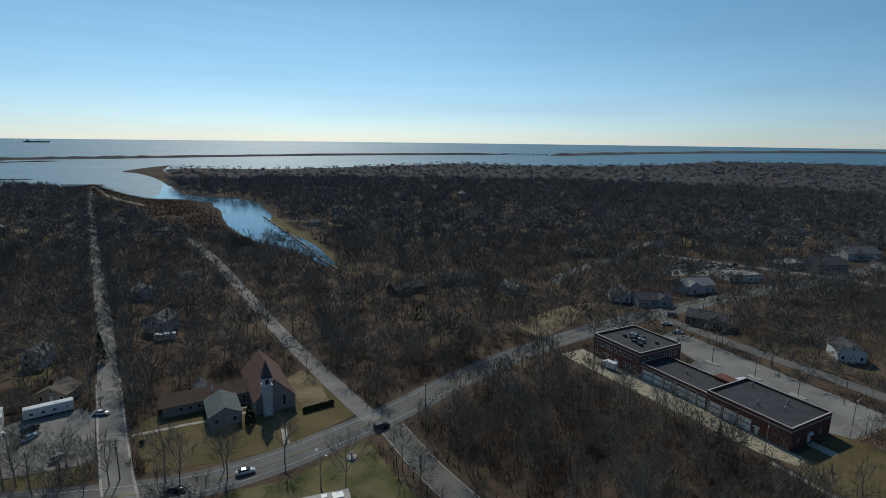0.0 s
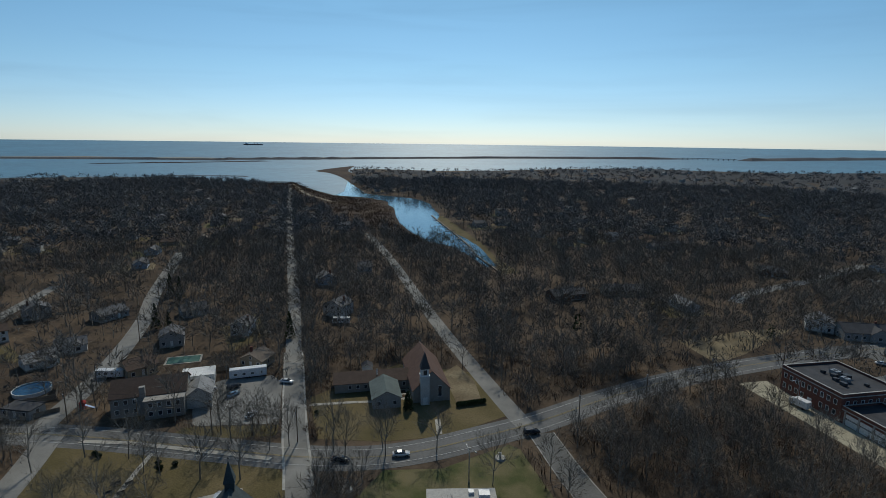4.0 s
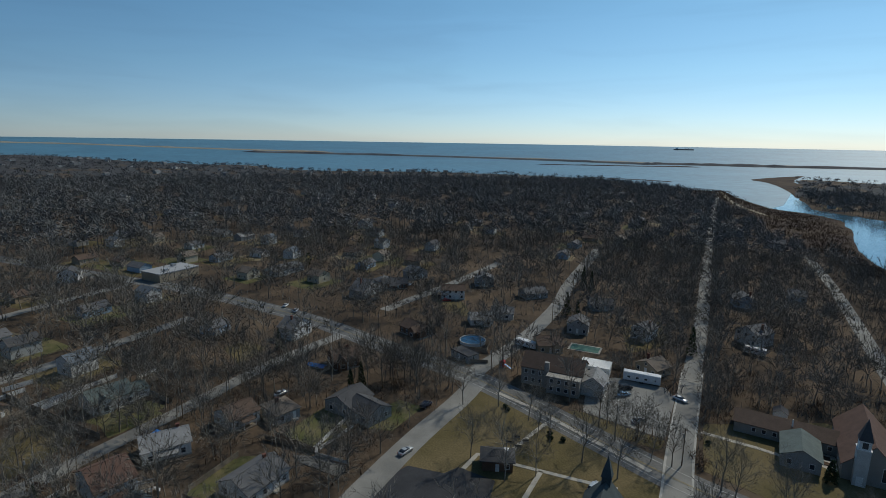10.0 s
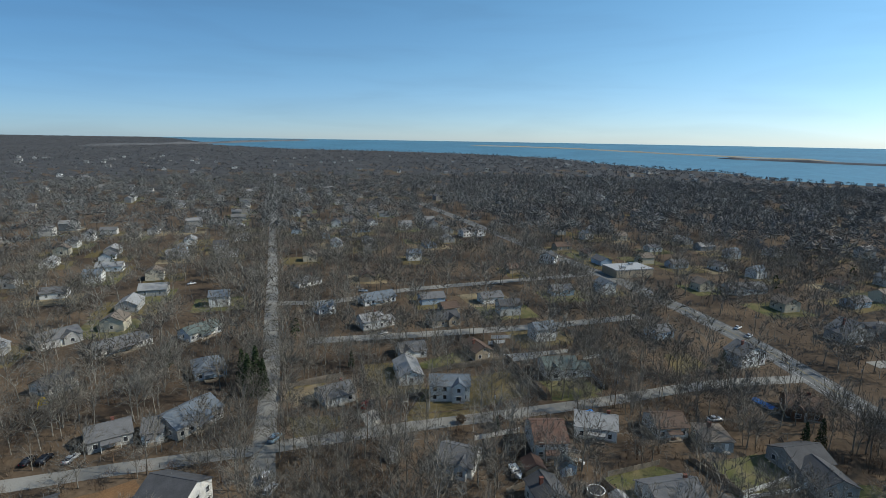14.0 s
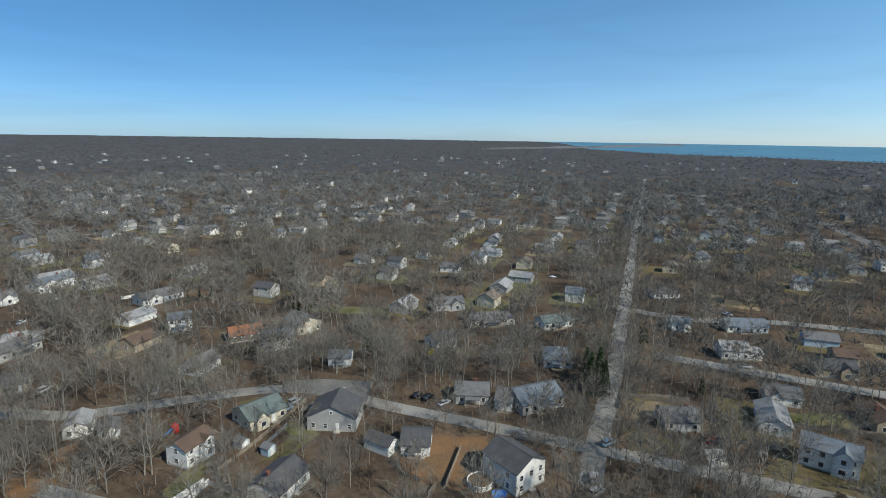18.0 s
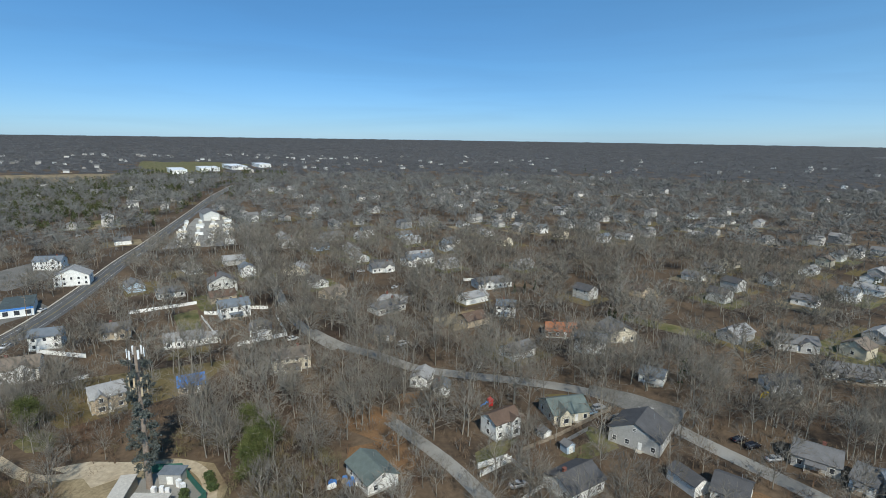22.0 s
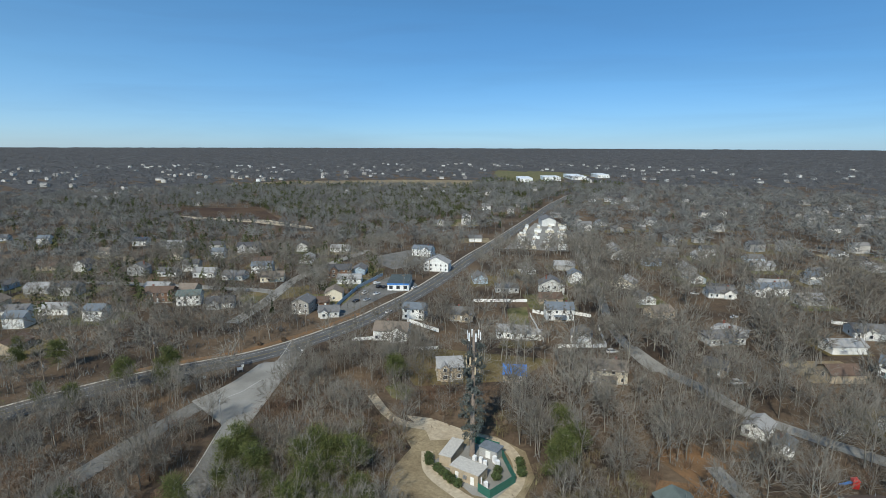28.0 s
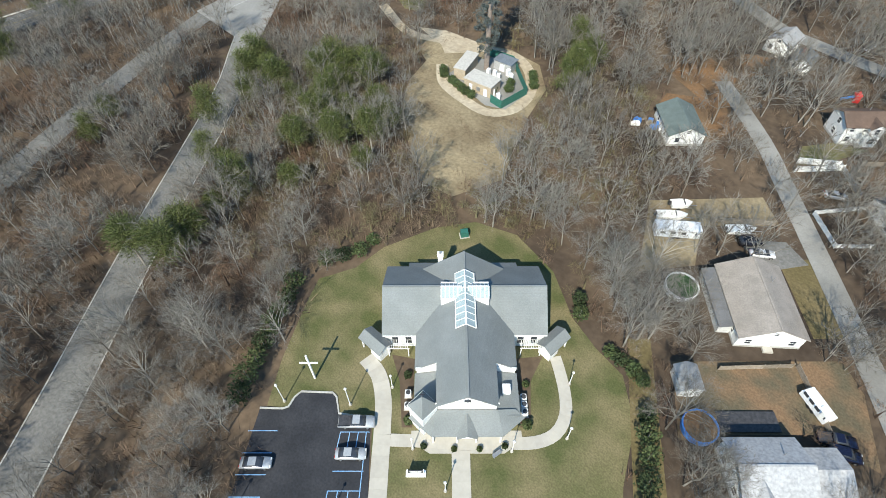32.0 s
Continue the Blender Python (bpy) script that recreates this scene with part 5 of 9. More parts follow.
def camper(x, y, rz, length=8.0, label="long white travel trailer with dark windows", w=2.5, high=2.7, name="travel_trailer"):
    ob = thing(name, label, "trailer", x, y, rz)
    part("body", Geo().box(0, 0, 0.55, length, w, high - 0.55).box(0, 0, high, length - 0.5, w - 0.3, 0.08), M_WHITEMETAL, ob)
    for k in range(4):
        part("window", shared("trailer_window", lambda: Geo().box(0, 0, 0, 0.9, 0.06, 0.6).mesh("window", M_GLASS)), None, ob).matrix_basis = pose(-length / 2 + (k + 0.7) * length / 4.4, -w / 2 - 0.01, 1.5)
    door(ob, length * 0.32, -w / 2, 0.6, 0, 0.7, 1.9)
    for sx in (-0.4, 0.4):
        for sy in (-w / 2 + 0.1, w / 2 - 0.1):
            part("wheel", wheel_mesh(), None, ob).matrix_basis = pose(sx, sy, 0.33)
    part("roof_vent", Geo().box(length * 0.15, 0, high + 0.08, 0.6, 0.6, 0.2), M_TRIM, ob)
    block_disc(x, y, length / 2)
    return ob


def boat(x, y, rz, length=6.0, cover=None):
    ob = thing("boat", "white motorboat laid up on a trailer", "boat", x, y, rz, 0, "laid-up boats")
    h = shell(((-length / 2, 0.95, 0.6, 1.35, 1.0), (0, 1.05, 0.55, 1.4, 1.1), (length * 0.3, 0.75, 0.6, 1.5, 0.85), (length / 2, 0.08, 1.0, 1.6, 0.1)))
    part("hull", h, M_HULL, ob)
    part("deck", Geo().prism([(-length * 0.42, -0.75), (length * 0.1, -0.8), (length * 0.1, 0.8), (-length * 0.42, 0.75)], 1.3, 1.46), cover or M_HULL, ob)
    part("windscreen", Geo().box(length * 0.12, 0, 1.4, 0.08, 1.5, 0.45), M_GLASS, ob)
    part("engine", Geo().box(-length / 2 - 0.25, 0, 0.8, 0.4, 0.4, 0.9), M_DARKMETAL, ob)
    part("trailer", Geo().box(0, -0.7, 0.4, length, 0.1, 0.15).box(0, 0.7, 0.4, length, 0.1, 0.15).box(length * 0.62, 0, 0.4, 1.6, 0.1, 0.12), M_STEEL, ob)
    for sy in (-0.95, 0.95):
        part("wheel", wheel_mesh(), None, ob).matrix_basis = pose(-length * 0.15, sy, 0.33)
    block_disc(x, y, length / 2)
    return ob


def shed(x, y, rz, w, d, h, wall="pale_grey", roof="grey", label="small garden shed with a gable roof", flat=False):
    ob = thing("shed", label, "shed", x, y, rz)
    part("wall", gable_walls(w, d, h, 0 if flat else w * 0.28, "y"), WALL[wall], ob)
    part("roof", Geo().box(0, 0, h, w + 0.4, d + 0.4, 0.18) if flat else gable_roof(w, d, h, w * 0.28, "y", 0.2, 0.1), ROOF[roof], ob)
    door(ob, 0, -d / 2, 0.05, 0, min(1.4, w * 0.5), min(2.0, h - 0.1))
    block_disc(x, y, max(w, d) / 2 + 1)
    return ob


def bush(x, y, r, high, material, label="rounded evergreen shrub", seed=0, name="shrub", count=None):
    """An evergreen clump of many small leaves round a few stems."""
    ob = thing(name, label, "shrub", x, y, 0, 0, "evergreen shrubs")

    def make():
        q = random.Random(seed)
        t = Tris()
        for k in range(count or 420):
            d = Vector((q.gauss(0, 1), q.gauss(0, 1), q.gauss(0, 1))).normalized() * q.uniform(0.55, 1.0)
            d *= 0.85 + 0.3 * noise.noise((d.x * 2, d.y * 2, d.z * 2 + seed))
            t.leaf(Vector((d.x * r, d.y * r, high * 0.5 + d.z * high * 0.5)), q.uniform(0.14, 0.3), q)
        return t.mesh("foliage", material)
    part("foliage", shared(("bush", r, high, material.name, seed), make), None, ob)
    part("stem", shared(("stem", round(high, 1)), lambda: Geo().tube((0, 0, 0), (0, 0, high * 0.7), 0.1, 0.04, 5).mesh("stem", M_BARK)), None, ob)
    block_disc(x, y, r)
    return ob


def conifer(x, y, high, r, material, label, seed=0, scale=1.0):
    """A cone-shaped evergreen: trunk and tiers of drooping sprays."""
    ob = thing("conifer", label, "tree", x, y, seed * 47.0, 0, "evergreen trees")
    ob.scale = (scale, scale, scale)

    def make():
        q = random.Random(seed)
        t = Tris()
        tiers = int(high * 1.5)
        for k in range(tiers):
            f = k / tiers
            z = high * (0.1 + 0.88 * f)
            rr = r * (1 - f) ** 0.8 + 0.15
            for j in range(int(8 + 12 * (1 - f))):
                a = q.uniform(0, 6.283)
                for m in range(4):
                    s = rr * q.uniform(0.25, 1.0)
                    t.leaf(Vector((math.cos(a) * s, math.sin(a) * s, z - s * 0.25 + q.gauss(0, 0.15))), q.uniform(0.22, 0.42), q)
        return t.mesh("crown", material)
    part("crown", shared(("conifer", high, r, material.name, seed), make), None, ob)
    part("trunk", shared(("ctrunk", high), lambda: Geo().tube((0, 0, -0.1), (0, 0, high * 0.95), high * 0.014, 0.03, 6).mesh("trunk", M_BARK)), None, ob)
    block_disc(x, y, r * 0.8 * scale)
    return ob


def pine(x, y, high, seed=0, scale=1.0, material=None):
    """A pitch pine: bent trunk, bare below, with loose round needle clumps."""
    ob = thing("pine", "olive-green pitch pine with loose rounded needle clumps", "tree", x, y, seed * 61.0, 0, "pines")
    ob.scale = (scale, scale, scale)

    def make():
        q = random.Random(seed)
        crown, trunk = Tris(), Tris()
        p = Vector((0, 0, -0.1))
        path = [p]
        for k in range(4):
            e = p + Vector((q.gauss(0, 0.3), q.gauss(0, 0.3), high / 4.2))
            trunk.tube(p, e, 0.19 - 0.035 * k, 0.155 - 0.035 * k)
            p = e
            path.append(p)
        for k in range(22):
            f = q.uniform(0.35, 1.0)
            i = min(3, int(f * 4))
            a = path[i].lerp(path[i + 1], f * 4 - i)
            d = swing(Vector((0, 0, 1)), radians(q.uniform(45, 95)), q) * high * 0.27 * (1.3 - 0.8 * f)
            e = a + d
            trunk.tube(a, e, 0.05, 0.02)
            for m in range(230):
                o = Vector((q.gauss(0, 0.6), q.gauss(0, 0.6), q.gauss(0, 0.38)))
                b = e - d * q.uniform(0, 0.4) + o
                crown.sliver(b, b + (o + Vector((q.gauss(0, 0.4), q.gauss(0, 0.4), 0.35))).normalized() * q.uniform(0.3, 0.6), 0.09, q.random() * 3)
        return crown.mesh("crown", material or M_PINE), trunk.mesh("trunk", M_BARK)
    c, t = shared(("pine", high, seed, (material or M_PINE).name), make)
    part("crown", c, None, ob), part("trunk", t, None, ob)
    block_disc(x, y, 2.0)
    return ob


# ---- the grey-roofed church below ----
CX, CY, CR = 23.5, -37.2, 216.3


def loc(x, y, ox=CX, oy=CY, rz=CR):
    a = radians(rz)
    return (ox + x * math.cos(a) - y * math.sin(a), oy + x * math.sin(a) + y * math.cos(a))


def locs(*pts):
    return [loc(*p) for p in pts]


M_CHROOF = mat("church_shingles", (0.172, 0.184, 0.180), (0.204, 0.216, 0.212), 0.25, 0.85, bump=0.2, fine=20, stripes=0.14, grit=0.1)
M_SKY = mat("skylight_glass", (0.34, 0.40, 0.40), (0.28, 0.34, 0.34), 0.8, 0.15, bump=0, spec=0.5)
M_CHWALL = WALL["white"]


def church():
    ob = thing("church", "white church with grey shingle roof and glazed cross skylight", "church", CX, CY, CR)
    # transept
    part("transept_wall", Geo().box(0, 6.9, 0, 26.0, 13.0, 4.5), M_CHWALL, ob)
    g = Geo()
    for s in (-1, 1):
        g.face((s * 13.0, 0.5, 4.4), (s * 13.0, 13.4, 4.4), (s * 13.0, 6.4, 8.7)) if s > 0 else g.face((s * 13.0, 13.4, 4.4), (s * 13.0, 0.5, 4.4), (s * 13.0, 6.4, 8.7))
    part("transept_gable", g, M_CHWALL, ob)
    g = Geo()
    g.slab([(-13.4, -0.1, 4.45), (13.4, -0.1, 4.45), (13.4, 6.4, 8.95), (-13.4, 6.4, 8.95)], 0.2)
    part("roof_slope", Geo().slab([(-13.4, 6.4, 8.95), (13.4, 6.4, 8.95), (13.4, 13.9, 4.45), (-13.4, 13.9, 4.45)], 0.2), M_CHROOF, ob)
    part("rear_roof", Geo().slab([(-9.6, 13.8, 4.52), (9.6, 13.8, 4.52), (9.6, 15.3, 3.7), (-9.6, 15.3, 3.7)], 0.2), M_CHROOF, ob)
    r = part("transept_roof", g, M_CHROOF, ob)
    part("ridge_cap", Geo().box(0, 6.4, 8.93, 26.8, 0.35, 0.09), M_CHROOF, r)
    part("rear_wall", Geo().box(0, 14.2, 0, 18.6, 1.7, 3.7), M_CHWALL, ob)
    # nave: wide behind, narrower in front
    g = Geo()
    for s in (-1, 1):
        q = [(s * 7.9, -6.2, 4.6), (s * 7.9, 12.8, 4.6), (0, 12.8, 10.1), (0, -6.2, 10.1)]
        g.slab(q if s > 0 else q[::-1], 0.2)
        q = [(s * 4.5, -13.1, 6.97), (s * 4.5, -6.2, 6.97), (0, -6.2, 10.1), (0, -13.1, 10.1)]
        g.slab(q if s > 0 else q[::-1], 0.2)
    r = part("nave_roof", g, M_CHROOF, ob)
    part("ridge_cap", Geo().box(0, -0.15, 10.07, 0.35, 25.9, 0.09), M_CHROOF, r)
    part("nave_wall", Geo().box(0, -2.9, 0, 15.2, 6.6, 4.6).box(0, -9.2, 0, 8.6, 6.6, 6.9), M_CHWALL, ob)
    g = Geo()
    g.face((-7.6, -6.1, 4.4), (7.6, -6.1, 4.4), (4.3, -6.1, 6.8), (-4.3, -6.1, 6.8))
    g.face((-4.3, -12.5, 6.85), (4.3, -12.5, 6.85), (0, -12.5, 9.85))
    g.face((7.6, 12.3, 4.5), (-7.6, 12.3, 4.5), (0, 12.3, 9.8))
    part("nave_gable", g, M_TRIM, ob)
    part("gable_trim", Geo().box(-6.0, -6.22, 4.35, 3.4, 0.12, 0.9).box(6.0, -6.22, 4.35, 3.4, 0.12, 0.9).box(0, -12.65, 6.75, 9.2, 0.14, 0.3), M_TRIM, ob)
    rose = part("round_window", Geo().tube((0, -12.72, 8.0), (0, -12.5, 8.0), 0.65, 0.65, 18), M_TRIM, ob)
    part("pane", Geo().tube((0, -12.76, 8.0), (0, -12.6, 8.0), 0.5, 0.5, 18), M_GLASS, rose)
    # low aisles beside the narrow front
    for s in (-1, 1):
        part("aisle_wall", Geo().box(s * 5.95, -9.6, 0, 3.3, 7.0, 3.5), M_CHWALL, ob)
        q = [(s * 7.9, -13.2, 3.5), (s * 7.9, -6.3, 3.5), (s * 4.3, -6.3, 4.3), (s * 4.3, -13.2, 4.3)]
        part("aisle_roof", Geo().slab(q if s > 0 else q[::-1], 0.16), M_CHROOF, ob)
    part("roof_vent", Geo().box(6.0, -9.3, 3.9, 1.2, 1.3, 1.0), M_WHITEMETAL, ob, "white rooftop ventilation unit")
    # porch with angled ends and a small middle gable
    g = Geo()
    back, front = [(-7.9, -12.6, 4.3), (7.9, -12.6, 4.3)], [(-5.2, -16.0, 3.1), (5.2, -16.0, 3.1)]
    g.slab([front[0], front[1], (4.5, -12.6, 4.6), (-4.5, -12.6, 4.6)], 0.15)
    g.slab([(5.2, -16.0, 3.1), (8.6, -13.2, 3.1), (7.2, -12.2, 3.9), (4.5, -12.6, 4.6)], 0.15)
    g.slab([(-8.6, -13.2, 3.1), (-5.2, -16.0, 3.1), (-4.5, -12.6, 4.6), (-7.2, -12.2, 3.9)], 0.15)
    g.slab([(-1.5, -16.4, 3.1), (0, -16.4, 4.1), (0, -13.2, 4.5), (-1.5, -13.2, 3.6)], 0.12)
    g.slab([(0, -16.4, 4.1), (1.5, -16.4, 3.1), (1.5, -13.2, 3.6), (0, -13.2, 4.5)], 0.12)
    part("porch_roof", g, M_CHROOF, ob)
    part("porch_wall", Geo().prism([(-7.6, -13.0), (-5.2, -14.6), (5.2, -14.6), (7.6, -13.0), (7.6, -12.2), (-7.6, -12.2)], 0, 3.0), M_CHWALL, ob)
    part("porch_gable", Geo().face((-1.3, -16.3, 3.1), (1.3, -16.3, 3.1), (0, -16.3, 3.95)), M_TRIM, ob)
    for px in (-5.0, -1.4, 1.4, 5.0):
        part("column", Geo().tube((px, -15.7, 0), (px, -15.7, 3.0), 0.16, 0.14, 10), M_TRIM, ob)
    for k, px in enumerate((-3.4, 3.4)):
        window(ob, px, -14.6, 1.6, 0, 1.2, 1.6)
    door(ob, -0.5, -14.6, 0.1, 0), door(ob, 0.5, -14.6, 0.1, 0)
    for s in (-1, 1):
        for wy in (2.5, 6.0, 10.0):
            window(ob, s * 13.0, wy, 2.2, 90 * s, 1.2, 2.0)
        for wx in (9.2, 11.4):
            window(ob, s * wx, 0.4, 2.2, 0, 1.0, 2.0)
        for wy in (-8.0, -11.0):
            window(ob, s * 7.6, wy, 1.8, 90 * s, 1.0, 1.6)
    # bell turret
    tw = part("turret", Geo().box(-6.4, -12.6, 0, 2.9, 2.9, 6.0, 45).box(-6.4, -12.6, 6.0, 3.3, 3.3, 0.25, 45), M_TRIM, ob, "white square bell turret")
    part("turret_roof", Geo().box(-6.4, -12.6, 6.25, 3.2, 3.2, 2.8, 45, 0.05), M_CHROOF, tw)
    part("cross", Geo().box(-6.4, -12.6, 8.9, 0.1, 0.1, 1.5).box(-6.4, -12.6, 9.8, 0.8, 0.1, 0.1), M_DARKMETAL, tw)
    # skylights in the form of a cross
    sky_ = part("skylight", Geo().box(0, 3.55, 9.0, 2.9, 10.2, 0.25), M_TRIM, ob, "cross-shaped ridge skylight in white bars")

    def bay(x0, x1, y0, y1, n, along):
        """Glazing on both slopes of a ridge; along y or x."""
        bars = Geo()
        for s in (-1, 1):
            for k in range(n + 1):
                t = k / n
                if along == "y":
                    yy = y0 + (y1 - y0) * t
                    bars.slab([(s * 1.55, yy - 0.06, 9.33), (s * 1.55, yy + 0.06, 9.33), (0, yy + 0.06, 10.5), (0, yy - 0.06, 10.5)][::1 if s > 0 else -1], 0.18)
                else:
                    xx = x0 + (x1 - x0) * t
                    bars.slab([(xx - 0.06, 5.3 + s * 1.55, 9.33), (xx + 0.06, 5.3 + s * 1.55, 9.33), (xx + 0.06, 5.3, 10.5), (xx - 0.06, 5.3, 10.5)][::-1 if s > 0 else 1], 0.18)
            for k in range(n):
                if along == "y":
                    a, b = y0 + (y1 - y0) * k / n + 0.06, y0 + (y1 - y0) * (k + 1) / n - 0.06
                    q = [(s * 1.5, a, 9.3), (s * 1.5, b, 9.3), (0, b, 10.42), (0, a, 10.42)]
                    part("pane", Geo().slab(q if s > 0 else q[::-1], 0.05), M_SKY, sky_)
                else:
                    a, b = x0 + (x1 - x0) * k / n + 0.06, x0 + (x1 - x0) * (k + 1) / n - 0.06
                    q = [(a, 5.3 + s * 1.5, 9.3), (b, 5.3 + s * 1.5, 9.3), (b, 5.3, 10.42), (a, 5.3, 10.42)]
                    part("pane", Geo().slab(q if s < 0 else q[::-1], 0.05), M_SKY, sky_)
        if along == "y":
            m = (y0 + y1) / 2
            bars.box(0, m, 10.42, 0.2, y1 - y0, 0.12).box(-1.55, m, 9.15, 0.14, y1 - y0 + 0.1, 0.3).box(1.55, m, 9.15, 0.14, y1 - y0 + 0.1, 0.3)
        else:
            m = (x0 + x1) / 2
            bars.box(m, 5.3, 10.42, x1 - x0, 0.2, 0.12).box(m, 3.75, 7.0, x1 - x0 + 0.1, 0.14, 2.45).box(m, 6.85, 7.6, x1 - x0 + 0.1, 0.14, 1.85).box(x0 if m < 0 else x1, 5.3, 7.6, 0.14, 3.1, 1.8)
        part("glazing_frame", bars, M_TRIM, sky_)
    bay(0, 0, -1.6, 8.7, 9, "y")
    bay(-3.8, -0.5, 0, 0, 5, "x"), bay(0.5, 3.8, 0, 0, 5, "x")
    # angled entrance canopies
    for s in (-1, 1):
        c = part("canopy", gable_roof(4.6, 2.6, 2.9, 0.8, "x", 0.2), M_CHROOF, ob, "gabled side entrance canopy on white posts")
        c.matrix_basis = pose(s * 14.6, -0.2, 0, 0, 0, 42 * s)
        part("canopy_wall", Geo().box(-1.0 * s, 0, 0, 2.2, 2.3, 2.9), M_CHWALL, c)
        for yy in (-1.1, 1.1):
            part("post", Geo().box(2.0 * s, yy, 0, 0.22, 0.22, 2.9), M_TRIM, c)
        g = Geo()
        for k in range(9):
            g.box(s * (9.3 + 0.38 * k), -0.7, 2.5, 0.08, 1.6, 0.15)
        part("pergola", g.box(s * 10.8, -1.4, 2.4, 3.6, 0.12, 0.15).box(s * 9.2, -1.4, 0, 0.15, 0.15, 2.4).box(s * 12.4, -1.4, 0, 0.15, 0.15, 2.4), M_TRIM, ob)
    part("chimney", Geo().box(-4.0, 14.6, 0, 0.9, 0.9, 7.0).box(-4.0, 14.6, 7.0, 1.1, 1.1, 0.15), M_TRIM, ob, "white boxed chimney")
    part("chimney_cap", Geo().tube((-4.0, 14.6, 7.15), (-4.0, 14.6, 7.7), 0.18, 0.18, 8), M_STEEL, ob)
    part("gutter", Geo().box(-10.5, -0.15, 4.25, 5.6, 0.14, 0.14).box(10.5, -0.15, 4.25, 5.6, 0.14, 0.14), M_TRIM, ob)
    return ob


church()
for x, y in ((-9.0, -8.3), (-9.0, -10.3), (9.0, -9.0), (9.0, -10.2), (9.0, -11.4)):
    u = thing("condenser", "white air-conditioning condenser on a concrete pad", "air conditioner", *loc(x, y), CR, 0, "outdoor condensers")
    part("pad", Geo().box(0, 0, 0, 1.2, 1.2, 0.12), M_CONCRETE, u)
    part("housing", Geo().box(0, 0, 0.12, 0.9, 0.9, 0.95), M_WHITEMETAL, u)
    part("fan_grille", Geo().tube((0, 0, 1.07), (0, 0, 1.12), 0.38, 0.38, 14), M_DARKMETAL, u)
LOT = locs((-32.0, -10.4), (-33.4, -24), (-34.2, -36), (-13.4, -36), (-14.6, -12.0), (-19.6, -11.3), (-20.3, -8.6), (-21.0, -7.9), (-26.0, -7.7), (-26.9, -8.6), (-27.6, -10.2), (-28.4, -10.5))
patch("parking_lot", LOT, 0.06, M_BLACKTOP, "fresh black asphalt parking lot with blue lines", "parking lot")
ribbon("kerb", LOT[4:] + LOT[:1], 0.14, 0.2, M_KERB, "pale concrete kerb round the lot", "kerb", thick=0.2)
CHLAWN = locs((-31, -10), (-30.2, -2), (-28, 9), (-26.5, 14.5), (-20, 17), (-15, 22), (-5, 27), (3, 28.5), (11, 25), (17, 16), (19, 6), (22, 0), (25.5, -5), (25.6, -13), (22, -22), (19, -34), (-13.2, -34), (-14.4, -12))
patch("lawn_church", CHLAWN, 0.035, M_GREEN, "mown green and straw lawn round the church")
footway(locs((-12.6, -34), (-12.7, -24), (-12.7, -14.6)), 1.3, 0.11)
footway(smooth_line(locs((-12.7, -14.6), (-12.9, -9), (-14.0, -4.8), (-16.3, -1.8)), 3), 1.3, 0.115)
footway(locs((-11.4, -15.4), (-6, -15.6), (0, -15.9), (6, -15.9)), 0.95, 0.12)
footway(smooth_line(locs((6, -15.9), (10.2, -15.8), (13.4, -14.5), (15.3, -11.6), (15.7, -8), (15.4, -4.2), (15.0, -1.6)), 3), 0.95, 0.123)
footway(locs((-0.9, -17), (-0.9, -36)), 1.35, 0.125)
patch("forecourt", locs((-5.5, -17.4), (5.5, -17.4), (8.3, -15.6), (8.3, -14), (-8.3, -14), (-8.3, -15.6)), 0.09, M_CONCRETE, "pale concrete church forecourt", "pavement")
patch("planting_bed", locs((-9.8, -13.5), (-8.2, -13.5), (-8.2, -2), (-12, -1.2), (-10.5, -6)), 0.07, M_GROUND, "mulched planting bed", "bed")
patch("planting_bed", locs((8.2, -13.5), (9.8, -13.5), (10.5, -6), (13, -1.5), (8.2, -2)), 0.07, M_GROUND, "mulched planting bed", "bed")
for pts in (((-33.0, -14.0), (-28.6, -14.0)), ((-33.2, -17.3), (-28.8, -17.3)), ((-33.4, -20.4), (-29.0, -20.4)), ((-33.7, -23.4), (-29.2, -23.4)), ((-19.0, -14.2), (-14.6, -14.2)), ((-19.3, -17.0), (-14.8, -17.0)),
            ((-19.5, -19.9), (-15.0, -19.9)), ((-19.8, -22.6), (-15.1, -22.6)), ((-20.0, -25.0), (-15.2, -25.0)), ((-19.0, -14.2), (-19.3, -17.0)), ((-19.8, -22.6), (-20.0, -25.0)), ((-15.1, -14.2), (-15.3, -25.0)),
            ((-17.6, -14.2), (-17.8, -17.0)), ((-16.3, -14.2), (-16.5, -17.0)), ((-18.4, -22.6), (-18.5, -25.0)), ((-16.9, -22.6), (-17.0, -25.0))):
    ribbon("parking_line", locs(*pts), 0.06, 0.075, M_BLUELINE, "faded blue parking line", "marking")
car(*loc(-30.6, -18.9), CR, "silver", "sedan", "parked in a blue-lined bay")
car(*loc(-17.0, -17.6), CR, "silver", "sedan", "parked in a blue-lined bay")
car(*loc(-16.6, -12.9), CR, "silver", "pickup", "parked by the kerb")
lamp_post(*loc(-28.4, -9.3), 5.6), lamp_post(*loc(-18.0, -9.9), 5.6), lamp_post(*loc(-11.6, -7.0), 3.9), lamp_post(*loc(-8.0, -16.7), 3.9)
lamp_post(*loc(6.6, -17.1), 3.9), lamp_post(*loc(15.0, -15.2), 3.9), lamp_post(*loc(16.6, -6.5), 3.9), lamp_post(*loc(-3.2, -22.6), 3.9), lamp_post(*loc(-19.5, -27.5), 5.6), lamp_post(*loc(-33.0, -27.0), 5.6)
cr = thing("memorial_cross", "tall white wooden cross standing on the lawn", "cross", *loc(-24.2, -5.4), CR)
